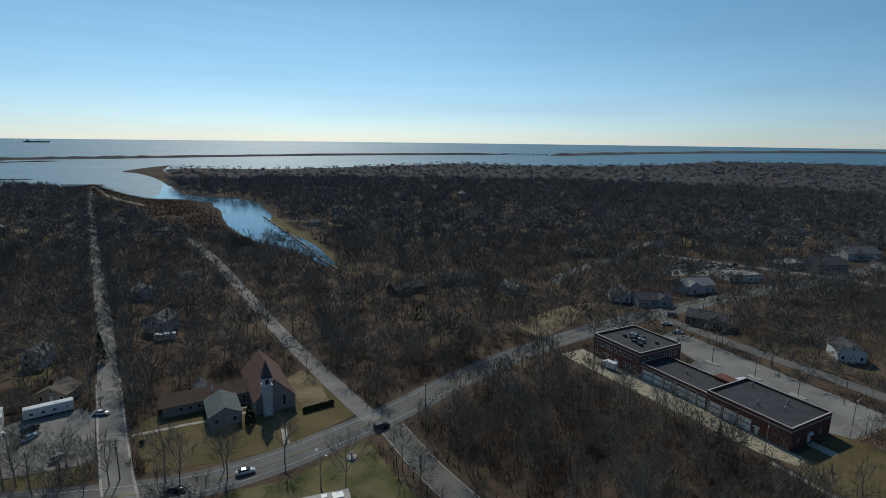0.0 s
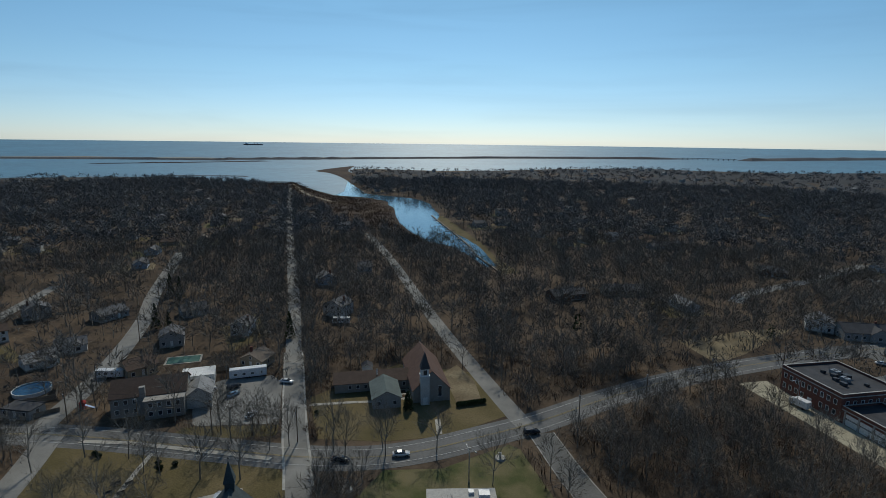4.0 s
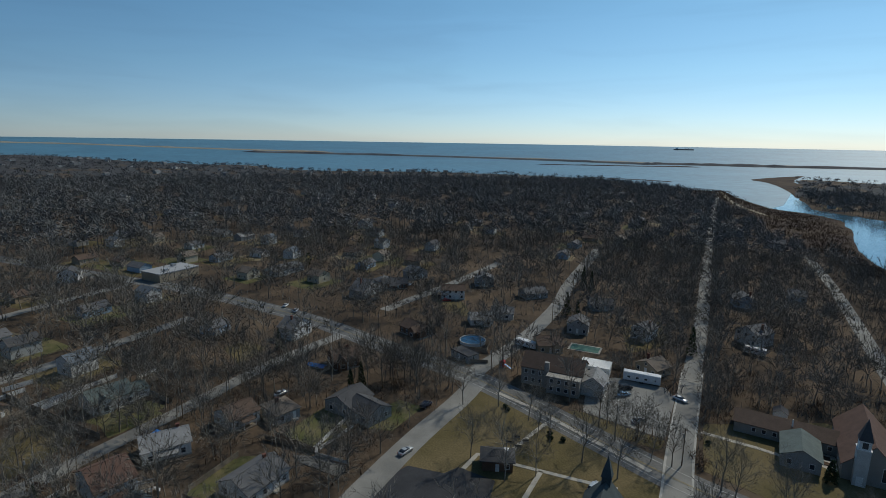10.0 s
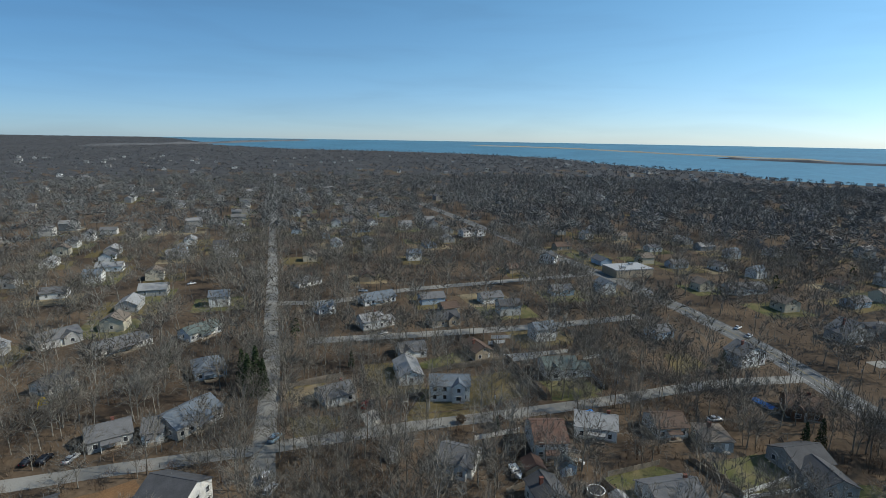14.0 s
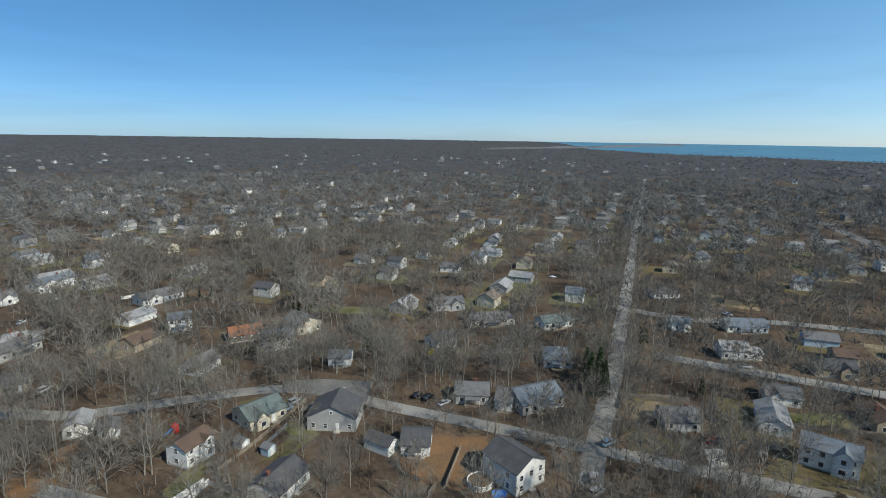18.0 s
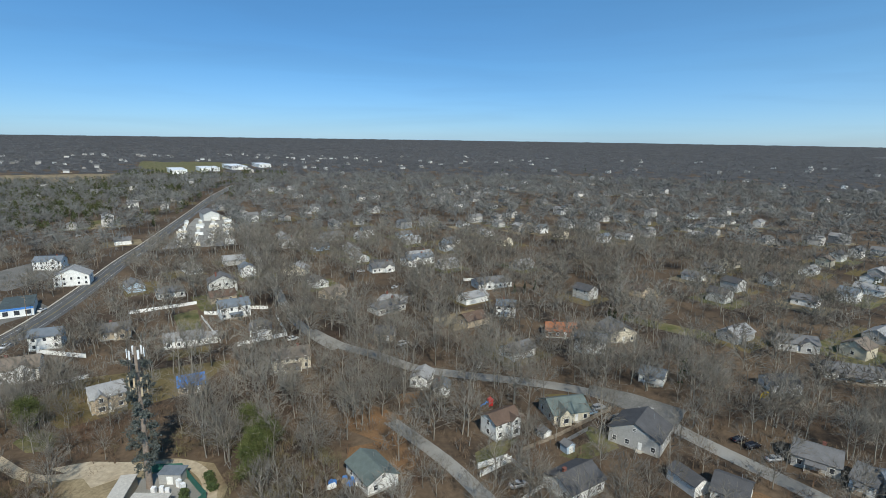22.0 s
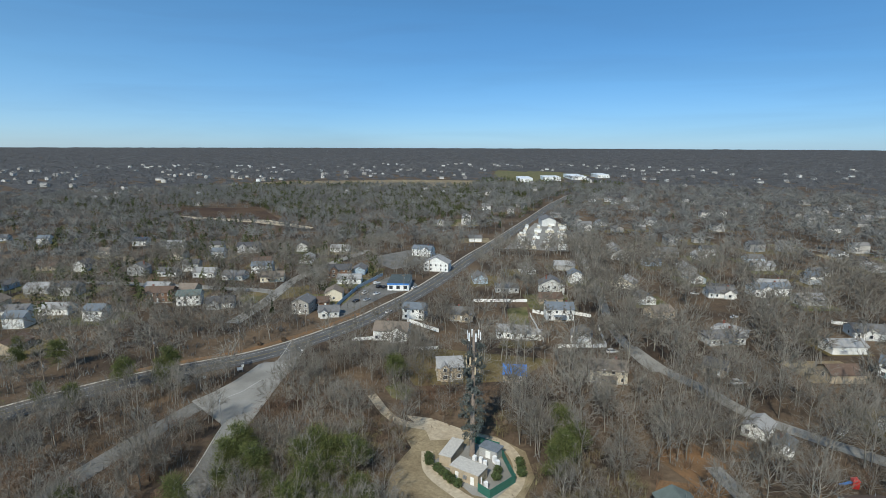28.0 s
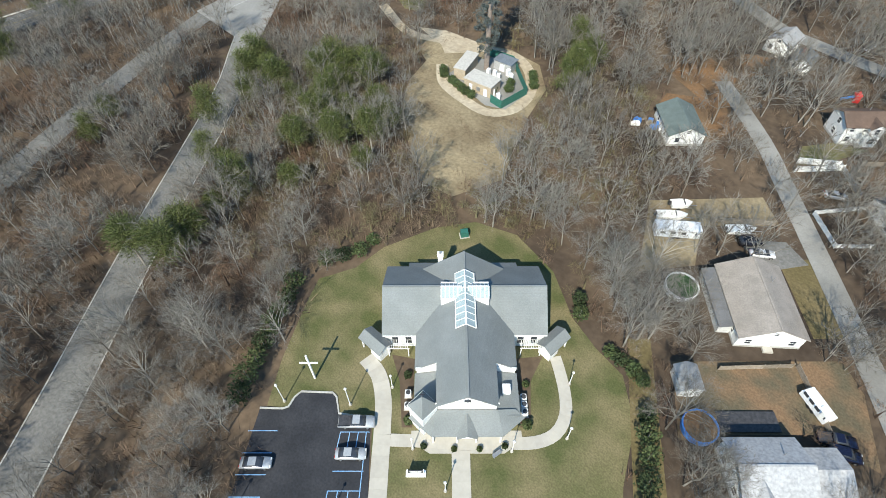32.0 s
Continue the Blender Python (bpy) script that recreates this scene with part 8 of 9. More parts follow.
car(187.3, -198.9, -85, "silver", "sedan", "parked before the shops")
car(199.1, -222.0, -87, "black", "suv", "parked before the shops")
car(196.4, -223.5, -87, "black", "sedan", "parked before the shops")
car(186.7, -227.4, -135, "white", "suv", "parked before the shops")
car(181.9, -232.1, -86, "white", "sedan", "parked before the shops")
car(205.8, -227.3, -99, "white", "van", "parked before the shops")
car(164.5, -189.8, -76, "white", "sedan", "parked in the street")
car(25.6, -278.6, -121, "white", "sedan", "parked in the street")
car(285.8, -411.8, -100, "white", "sedan", "parked in the street")
car(254.6, -153.8, -77, "white", "van", "parked in the street")
car(101.0, 228.6, -9, "white", "sedan", "parked in the street")
car(101.5, 217.9, -9, "white", "sedan", "parked in the street")
car(108.6, 240.7, -10, "black", "suv", "parked in the street")
car(147.8, 285.8, -11, "silver", "sedan", "parked in the street")
car(154.0, 349.1, 27, "white", "sedan", "parked in a crowded yard")
car(160.1, 354.4, 26, "silver", "sedan", "parked in a crowded yard")
car(166.4, 359.9, 25, "grey", "sedan", "parked in a crowded yard")
car(165.6, 349.7, 25, "dark blue", "sedan", "parked in a crowded yard")
car(171.9, 355.1, 26, "white", "sedan", "parked in a crowded yard")
car(178.4, 360.6, 27, "silver", "sedan", "parked in a crowded yard")
car(171.8, 338.8, 24, "grey", "sedan", "parked in a crowded yard")
car(177.9, 343.8, 25, "dark blue", "sedan", "parked in a crowded yard")
car(184.3, 349.1, 25, "white", "sedan", "parked in a crowded yard")
car(183.1, 339.4, 24, "silver", "sedan", "parked in a crowded yard")
car(189.4, 344.4, 25, "grey", "sedan", "parked in a crowded yard")
car(196.0, 349.6, 25, "dark blue", "sedan", "parked in a crowded yard")
car(188.6, 329.0, 24, "white", "sedan", "parked in a crowded yard")
car(194.8, 333.9, 24, "silver", "sedan", "parked in a crowded yard")

# ---- pools, boats, trailers, sheds ----
pool(-1.2, -70.2, 2.9, M_POOLGREEN, M_TRIM, "round above-ground pool with green water")
pool(-12.8, -46.8, 2.6, M_RUST, M_BLUE, "round blue pool full of brown leaves")
pool(-171.8, 111.7, 5.2, M_POOLDEEP, M_TRIM, "large round above-ground pool with blue water")
camper(4.5, -82.3, -149, 8.6)
boat(6.8, -85.9, -148, 6.0)
boat(6.4, -90.1, -144, 4.2)
boat(-5.6, -90.2, -144, 5.6)
camper(-26.2, -60.7, 142, 5.2, "folded white tent trailer in a yard", 2.2, 1.6)
shed(-8.5, -52.7, -144, 3.4, 4.2, 2.4, "pale_grey", "pale_grey")
shed(-28.5, -133.2, -150, 2.6, 3.0, 2.2, "pale_grey", "grey")
shed(-33.5, -126.7, -150, 2.8, 2.6, 2.2, "blue", "grey")
camper(-110.9, 203.2, 23, 7.5)
camper(-157.9, 128.1, 24, 9, "long white trailer with a pale roof by the street", 2.6, 2.8)
tarp = thing("tarpaulin", "bright blue tarpaulin over a boat in a back yard", "tarpaulin", -176.3, 49.2, 40)
part("cover", gable_roof(6.5, 2.2, 0.9, 0.7, "x", 0.2), M_BLUE, tarp)
part("hull", shell(((-3, 0.9, 0.1, 0.9, 0.95), (0, 1.0, 0.1, 0.95, 1.0), (2, 0.7, 0.1, 1.0, 0.8), (3, 0.1, 0.4, 1.0, 0.1))), M_HULL, tarp)

play = thing("climbing_frame", "red and blue garden play set", "play frame", -15.2, -150.6, 20)
part("tower", Geo().box(0, 0, 0, 1.4, 1.4, 2.0).box(0, 0, 2.0, 1.7, 1.7, 0.8, 0, 0.1), M_RED, play)
part("slide", Geo().slab([(0.7, -0.4, 1.4), (3.2, -0.4, 0.2), (3.2, 0.4, 0.2), (0.7, 0.4, 1.4)], 0.1), M_BLUE, play)
dig = thing("digger", "yellow tracked digger in a front yard", "digger", -103.3, -156.8, 30)
part("cab", Geo().box(0, 0, 0.7, 1.8, 1.8, 1.8, 0, 0.85), PAINT["yellow"], dig)
part("track", Geo().box(0, -0.9, 0, 2.6, 0.5, 0.7), M_TYRE, dig)
part("track", Geo().box(0, 0.9, 0, 2.6, 0.5, 0.7), M_TYRE, dig)
part("boom", Geo().tube((0.8, 0, 1.5), (2.6, 0, 2.8), 0.18, 0.14).tube((2.6, 0, 2.8), (3.6, 0, 0.6), 0.14, 0.12), PAINT["yellow"], dig)

# ---- fences ----
fence([(-9.8, -114.9), (-18.1, -121.4)], 1.8, M_TRIM, "white vinyl fence round a yard")
fence([(-16.1, -103.9), (-21.5, -96.9), (-27.2, -101.0)], 1.3, M_TRIM, "white vinyl fence round a yard")
fence([(-16.1, -103.9), (-24.4, -111.5)], 1.3, M_TRIM, "white vinyl fence round a yard")
fence([(-0.0, -89.9), (-3.1, -85.2)], 1.4, None)
fence([(-0.0, -89.9), (-10.7, -96.2)], 1.4, None)
fence([(-22.1, -66.3), (-29.4, -56.8)], 1.4, None)
fence([(-12.0, -58.3), (-21.5, -65.7)], 1.4, None)
fence([(-9.5, -118.2), (-17.1, -122.2)], 1.8, M_TRIM, "white vinyl fence round a yard")
fence([(-17.3, -122.1), (-22.7, -114.5)], 1.6, M_STEEL, "grey wire-mesh fence round a yard")
fence([(-21.0, -125.4), (-33.3, -133.9), (-51.7, -148.7)], 1.4, None)
fence([(-41.4, -136.6), (-33.9, -130.4)], 1.4, M_STEEL, "grey wire-mesh fence round a yard")
fence([(-129.1, -92.5), (-135.9, -96.5), (-143.7, -90.7), (-151.2, -83.2)], 1.8, None)
fence([(-178.3, -31.4), (-160.0, -18.7)], 1.7, None)
fence([(-185.0, -34.9), (-198.9, -12.4)], 1.7, M_TRIM, "white vinyl fence round a yard")
fence([(-185.2, -5.3), (-171.5, 1.8)], 1.7, M_STEEL, "grey weathered board fence")
fence([(-168.0, -52.8), (-185.4, -33.9)], 1.6, None)
fence([(-137.4, 23.5), (-125.5, 33.0)], 1.7, None)
fence([(-125.5, 33.0), (-136.7, 46.2)], 1.5, M_TRIM, "white vinyl fence round a yard")
fence([(-128.0, -30.9), (-136.3, -20.1)], 1.6, M_TRIM, "white vinyl fence round a yard")
fence([(-114.3, -18.3), (-123.6, -5.1)], 1.6, None)
fence([(148.6, -184.3), (128.3, -180.9)], 1.8, M_TRIM, "white vinyl fence round a yard")
fence([(124.9, -158.7), (117.1, -164.9)], 1.5, M_TRIM, "white vinyl fence round a yard")
fence([(107.4, -230.7), (98.8, -230.1)], 1.8, M_TRIM, "white vinyl fence round a yard")
fence([(91.8, -239.2), (81.5, -239.5)], 1.8, M_TRIM, "white vinyl fence round a yard")
fence([(78.4, -193.8), (62.9, -205.8), (74.4, -228.7)], 1.8, M_TRIM, "white vinyl fence round a yard")
fence([(106.6, -226.0), (86.2, -197.1)], 1.5, M_TRIM, "white vinyl fence round a yard")
fence([(140.8, -229.3), (117.6, -245.4)], 1.7, M_TRIM, "white vinyl fence round a yard")
fence([(-12.0, -295.2), (-27.1, -298.1)], 1.7, M_TRIM, "white vinyl fence round a yard")
fence([(151.5, -151.4), (145.7, -158.0)], 1.6, M_TRIM, "white vinyl fence round a yard")
fence([(-168.6, 102.5), (-159.9, 110.4), (-167.6, 117.3)], 1.8, None)
fence([(-156.3, 97.4), (-151.4, 105.2)], 1.6, None)
fence([(-144.1, 49.4), (-131.4, 49.7)], 1.2, M_TRIM, "white picket fence round a garden")
fence([(-128.3, 142.8), (-123.9, 145.5)], 1.8, None)

# ---- poles and cables ----
MAIN_POLES = [(128, 251), (95, 232.5), (64, 212), (37, 191), (15, 170), (-4.5, 148.5)]
PARK_POLES = [(-76, 113.5), (-100, 109), (-122, 105.5), (-143, 101), (-163, 94), (-196, 81), (-246, 61), (-290, 34)]
NORTH_POLES = [(202, -60), (194, -92), (180, -118), (174.5, -147), (175, -181), (181, -222), (193, -262), (207, -312), (222, -374), (240, -440)]
LONG_POLES = [(-110, -92), (-150, -117.5), (-190, -146), (-237, -179), (-300, -223), (-380, -279)]
LANE_POLES = [(-152, 118), (-175, 156), (-204, 195), (-240, 240)]
BEND_POLES = [(-118, -58), (-138, -28), (-160, 5), (-184, 40)]
for run in (MAIN_POLES, PARK_POLES, NORTH_POLES, LONG_POLES, LANE_POLES, BEND_POLES):
    for k, (x, y) in enumerate(run):
        a, b = run[max(0, k - 1)], run[min(len(run) - 1, k + 1)]
        utility_pole(x, y, math.degrees(math.atan2(b[1] - a[1], b[0] - a[0])))
    wires(run)
street_light(147.7, -116.2, 0)
street_light(146.4, -163.8, 0)
street_light(-28.0, 112.6, -40)
street_light(-27.8, 111.3, 120)

LAWN_TREES = ((-60, 110, 0.80), (-53, 118, 0.95), (-39, 121, 0.70), (-22, 112, 0.85), (-89, 92, 0.80), (-80, 95, 0.95), (-99, 90, 0.70), (-112, 93, 0.85), (-123, 90, 0.80), (-129, 81, 0.95), (-81, 108, 0.70), (-98, 110, 0.85), (-91, 114, 0.80), (-92, 107, 0.95), (-77, 111, 0.70), (-65, 113, 0.85), (-51, 115, 0.80), (-88, 111, 0.70), (-104, 117, 0.80), (-99, 75, 0.95), (-104, 68, 0.70), (-104, 90, 0.85), (-155, 66, 0.80), (-152, 72, 0.95), (-138, 76, 0.70), (-90, 78, 0.85), (-92, 70, 0.80))

PINES = ((103, -62), (95, -42), (88, -40), (82, -16), (122, -31), (80, -32), (88, -67), (94, -66), (88, -75), (80, -70), (75, -69), (69, -66), (69, -72), (75, -77), (83, -63), (74, -60), (81, -55), (74, -46), (81, -39), (66, -59), (43, -121), (43, -114), (177, -60), (166, -34), (77, -21), (78, -24), (49, -127), (45, -119), (44, -111), (110, -66), (91, -78), (87, -77), (111, -130))
FIRS = ((-129, -104, 15), (-133, -104, 16), (-135, -111, 13), (-131, -100, 13), (-138, -144, 9), (-79, -233, 7), (-87, -235, 6), (-77, -234, 7), (209, -156, 8), (-38, -271, 6), (-44, -275, 6), (-50, -278, 6), (-152, 53, 9), (-156, 58, 9), (-199, 41, 9), (-133, -26, 6), (-159, -84, 7), (-181, 170, 12), (-171, 167, 11), (-122, 180, 12), (75, 131, 7), (-213, 211, 13), (-206, 210, 12), (118, -136, 5))

PINES += ((185, -75), (180, -75), (180, -86), (179, -89), (172, -86), (114, -69), (112, -71), (109, -67), (95, -76), (95, -82), (91, -81), (93, -85), (92, -88), (84, -83),)
PINES += ((217, -69), (241, -65), (186, -41), (169, -81), (191, -55), (105, -51), (101, -67), (86, -70), (75, -75), (124, -37), (52, -131), (228, -60))
PINE_BAND = ((930, -516), (1022, -802), (709, -855), (585, -1227), (321, -1124), (272, -771), (278, -454), (383, -424), (395, -360), (672, -455), (751, -422))


# ---- yards, fences and sheds along the back streets ----
patch("lawn", [(-122.7, 4.3), (-132.0, 16.5), (-128.8, 24.5), (-124.1, 24.4), (-113.8, 12.4), (-116.1, 7.5)], 0.056, M_GREEN, "green fenced back yard", "lawn", True)
patch("lawn", [(-167.8, -16.3), (-174.5, -8.4), (-165.1, 1.1), (-157.4, -13.4)], 0.060, M_GREEN, "green front lawn", "lawn", True)
patch("lawn", [(-181.0, -55.1), (-184.3, -50.8), (-175.1, -46.3), (-172.1, -50.5)], 0.064, M_GREEN, "green side yard", "lawn", True)
patch("lawn", [(-60.0, -109.5), (-74.6, -110.9), (-78.9, -106.5), (-85.2, -102.4), (-81.5, -95.6), (-70.8, -94.2), (-62.7, -89.5), (-61.1, -95.3), (-59.5, -101.5)], 0.068, M_RUST, "rust-brown leaf-strewn back yard", "lawn", True)
patch("lawn", [(-40.7, -137.9), (-40.7, -131.1), (-42.6, -129.9), (-47.0, -135.5), (-43.3, -138.8)], 0.072, M_GREEN, "green side yard", "lawn", True)
patch("lawn", [(-136.4, -94.0), (-143.4, -88.5), (-135.4, -83.5), (-127.0, -87.0)], 0.076, M_DRY, "straw-coloured side yard", "lawn", True)
patch("lawn", [(-167.8, -64.6), (-184.3, -54.0), (-177.0, -44.1), (-166.2, -57.2)], 0.052, M_GREEN, "green back yard", "lawn", True)
patch("lawn", [(-121.4, -86.1), (-127.6, -71.1), (-123.4, -67.7), (-112.3, -76.4)], 0.056, M_LAWN, "straw-coloured front lawn", "lawn", True)
patch("lawn", [(112.0, -126.5), (111.0, -133.4), (102.9, -131.1), (99.3, -123.6), (105.0, -122.1)], 0.060, M_GREEN, "patch of green grass at the edge of the woods", "lawn", True)
patch("lawn", [(94.3, -115.8), (86.7, -118.9), (76.1, -118.9), (72.9, -114.7), (80.0, -108.8), (83.7, -112.0)], 0.064, M_SAND, "bare sandy ground by the tower", "lawn", True)
patch("driveway", [(-129.9, -66.2), (-135.2, -63.1), (-127.3, -58.1), (-124.0, -60.9)], 0.174, M_CONCRETE, "pale concrete driveway", "driveway", True)
patch("road_junction", [(-49.5, -165.3), (-61.6, -159.6), (-74.6, -148.9), (-67.5, -138.8), (-63.1, -144.3), (-56.4, -149.0), (-47.4, -158.8)], 0.178, M_ASPHALT, "wide pale asphalt where two streets meet", "road", True)
patch("driveway", [(-47.4, -143.6), (-57.2, -148.6), (-61.1, -143.9), (-52.9, -140.1)], 0.182, M_ASPHALT, "grey asphalt driveway", "driveway", True)
fence([(-199.1, -42.5), (-158.0, -15.2)], 1.8, None, "dark stained wooden board fence")
fence([(-170.8, -51.1), (-181.9, -34.8)], 1.5, None, "dark stained wooden board fence")
fence([(-189.4, -8.3), (-171.6, 2.8)], 1.8, None, "pale grey wooden board fence")
fence([(-183.3, -31.0), (-191.5, -20.9)], 1.7, M_TRIM, "white board fence round a yard")
fence([(-123.2, 3.7), (-132.5, 15.9)], 1.6, None, "dark stained wooden board fence")
fence([(-120.7, 2.3), (-114.7, 6.8)], 1.7, None, "dark stained wooden board fence")
fence([(-126.9, -28.5), (-112.7, -21.5)], 1.7, None, "dark stained wooden board fence")
fence([(-114.0, -13.1), (-107.0, -10.4)], 1.7, None, "dark stained wooden board fence")
fence([(-108.6, -18.4), (-114.8, -13.2)], 1.7, None, "weathered wooden board fence round a yard")
fence([(-138.0, -95.8), (-149.2, -81.0)], 1.8, None, "dark stained wooden board fence")
fence([(-162.3, -58.5), (-170.6, -49.1), (-175.9, -40.7)], 1.6, None, "dark stained wooden board fence")
fence([(-63.8, -90.6), (-76.0, -101.3)], 1.7, None, "weathered wooden board fence round a yard")
fence([(-58.4, -89.8), (-62.1, -92.0)], 1.7, None, "weathered wooden board fence round a yard")
fence([(-194.5, -6.5), (-198.8, -0.4)], 1.5, M_TRIM, "white board fence round a yard")
fence([(-200.6, -37.3), (-196.7, -43.1)], 1.6, M_TRIM, "white board fence round a yard")
shed(-118.6, -13.8, 116, 4.9, 5.0, 2.6, "tan", "red_brown", "low garage with a red-brown roof", False)
shed(-122.1, -6.4, 123, 4.0, 4.0, 2.4, "blue", "slate", "small shed with a dark slate roof", False)
shed(-111.7, 6.6, 118, 3.6, 4.5, 2.6, "white", "pale_grey", "white shed with a pale roof", False)
shed(-58.8, -113.0, -155, 4.7, 8.0, 2.8, "white", "dark_grey", "long low garage with a dark roof", False)
shed(-112.5, -48.2, 120, 2.2, 3.0, 2.2, "white", "pale_grey", "small white garden shed", False)
pool(-71.3, -87.2, 3.0, M_RUST, M_TRIM, "round white-walled pool, drained and full of leaves")
pool(-72.4, -81.5, 1.6, M_BLUE, M_BLUE, "small blue plastic paddling pool", 0.5)
pool(-115.6, 1.2, 2.0, M_DARKMETAL, M_FENCEWOOD, "small round pool with a brown wooden rim", 1.1)
dk = thing("deck", "white-railed wooden deck with stairs behind a house", "deck", -127.2, -5.9, 85)
part("platform", Geo().box(0, 0, 1.1, 5.0, 4.0, 0.15), M_FENCEWOOD, dk)
for sx in (-2.4, 0, 2.4):
    for sy in (-1.9, 1.9):
        part("post", Geo().box(sx, sy, 0, 0.14, 0.14, 2.2), M_TRIM, dk)
for sy in (-1.9, 1.9):
    part("rail", Geo().box(0, sy, 2.1, 5.0, 0.1, 0.1).box(0, sy, 1.4, 5.0, 0.08, 0.08), M_TRIM, dk)
    for k in range(16):
        part("baluster", Geo().box(-2.25 + 0.3 * k, sy, 1.25, 0.06, 0.06, 0.85), M_TRIM, dk)
for k in range(5):
    part("stair_tread", Geo().box(2.7 + 0.28 * k, 0, 0.9 - 0.2 * k, 0.3, 1.3, 0.06), M_TRIM, dk)
tp = thing("tarpaulin", "bright blue tarpaulin over a damaged house roof", "tarpaulin", -144.1, -2.0, 35, 4.3)
part("sheet", Geo().slab([(-2.2, -1.6, 0), (2.0, -1.4, 0.1), (2.3, 1.5, 1.0), (-1.9, 1.7, 0.9)], 0.06), M_BLUE, tp)
jr = random.Random(4)
for k in range(13):
    jx, jy, s = 22.4 + jr.uniform(-3.4, 3.4), -112.1 + jr.uniform(-2.6, 2.6), jr.uniform(0.6, 1.5)
    jk = thing("junk_heap", ("heap of cast-off boxes and boards in a yard", "heap of yard junk under a blue tarpaulin")[k % 2], "junk", jx, jy, jr.uniform(0, 180), 0, "yard junk")
    part("boxes", Geo().box(0, 0, 0, s, s * 0.8, s * 0.6, taper=0.9).box(s * 0.4, 0.2, 0, s * 0.6, s * 0.5, s * 0.8, taper=0.85), (M_TRIM, M_BLUE, M_FENCEWOOD, M_BLUE)[k % 4], jk)
car(-81.7, -132.4, -162, "black", "sedan", "parked on a verge")
car(-83.5, -129.1, -159, "black", "suv", "parked on a verge")
car(-47.9, -148.8, -153, "silver", "suv", "parked on a driveway")
car(-44.5, -145.8, -154, "light blue", "sedan", "parked on a driveway")
car(-95.0, -73.6, -151, "white", "van", "parked at the corner")
car(-134.8, -67.2, -161, "red", "suv", "parked on a driveway")
car(-136.8, -65.5, -163, "black", "sedan", "parked on a driveway")
car(15.0, -198.2, -139, "white", "suv", "parked in a front yard")
car(59.1, -201.2, -128, "white", "van", "parked in the street")
car(-13.6, -179.1, -107, "white", "sedan", "parked by the verge")
car(-18.6, -111.6, -159, "white", "sedan", "parked in a fenced yard")
boat(-116.5, -17.6, 31, 6.0)
patch("lawn", [(-138.5, 29.6), (-146.3, 40.8), (-133.9, 46.5), (-127.5, 34.4)], 0.052, M_GREEN, "green fenced back yard", "lawn", True)
patch("driveway", [(-126.3, 28.2), (-123.0, 33.8), (-115.2, 38.9), (-111.8, 35.7), (-122.0, 29.1)], 0.170, M_ASPHALT, "worn asphalt driveway", "driveway", True)
patch("lawn", [(-209.8, 22.4), (-214.8, 31.2), (-203.8, 37.5), (-191.4, 25.6)], 0.060, M_LAWN, "straw-coloured yard", "lawn", True)
fence([(-137.6, 26.2), (-124.7, 33.5)], 1.8, None, "dark stained wooden board fence")
fence([(-124.7, 33.5), (-132.3, 46.8)], 1.2, M_TRIM, "white picket fence round a yard")
fence([(-123.5, 33.3), (-116.0, 39.3)], 1.2, M_TRIM, "white picket fence round a yard")
fence([(-203.0, -43.4), (-206.3, -36.1)], 1.7, M_TRIM, "white board fence round a yard")
car(-133.2, 70.3, 115, "dark blue", "suv", "parked by the verge")
car(-113.9, 54.2, 112, "silver", "sedan", "parked by the verge")
car(-161.5, 33.0, 114, "white", "sedan", "parked in a yard")
pl = thing("swimming_pool", "rectangular pool under a teal winter cover", "pool", -145.9, 147.9, 35)
part("cover", Geo().box(0, 0, 0, 11, 6, 0.14), M_GREENFENCE, pl), part("rim", Geo().box(0, 0, 0, 12.4, 7.4, 0.1), M_CONCRETE, pl)
block_disc(-145.9, 147.9, 7)

# ---- junction with the north road ----
patch("road_junction", [(155.3, -83.5), (155.4, -90.7), (157.2, -99.7), (160.3, -108.4), (162.8, -114.3), (157.4, -123.0), (157.3, -127.6), (151.5, -124.0), (145.1, -110.8), (133.1, -92.8), (124.8, -79.5), (127.2, -72.9), (133.9, -80.5)], 0.165, M_PALEROAD, "wide pale asphalt junction with worn lines", "road")
ribbon("road_marking", [(155.4, -118.7), (153.0, -120.0)], 0.20, 0.185, M_WHITELINE, "white stop line", "marking")
ribbon("road_marking", [(148.4, -91.9), (148.1, -96.8), (150.3, -105.9)], 0.07, 0.185, M_WHITELINE, "worn white line", "marking")
ribbon("road_marking", [(-60.6, -150.3), (-65.0, -149.8)], 0.22, 0.200, M_WHITELINE, "white stop line", "marking")
sb = thing("sign", "white notice board turned to the road", "sign", 162.5, -106.1, 60)
part("board", Geo().box(0, 0, 0.7, 2.0, 0.12, 1.2), M_TRIM, sb), part("post", Geo().box(-0.7, 0, 0, 0.12, 0.12, 0.75), M_TRIM, sb), part("post", Geo().box(0.7, 0, 0, 0.12, 0.12, 0.75), M_TRIM, sb)
ts = thing("sign", "small white traffic sign on a steel post", "sign", 164.5, -93.8, 60, 0, "traffic signs")
part("post", Geo().box(0, 0, 0, 0.08, 0.08, 2.4), M_STEEL, ts), part("plate", Geo().box(0, -0.06, 1.6, 0.8, 0.03, 0.9), M_TRIM, ts)
ts = thing("sign", "small white traffic sign on a steel post", "sign", 162.3, -107.1, 60, 0, "traffic signs")
part("post", Geo().box(0, 0, 0, 0.08, 0.08, 2.4), M_STEEL, ts), part("plate", Geo().box(0, -0.06, 1.6, 0.8, 0.03, 0.9), M_TRIM, ts)
ts = thing("sign", "small white traffic sign on a steel post", "sign", 156.6, -129.4, 60, 0, "traffic signs")
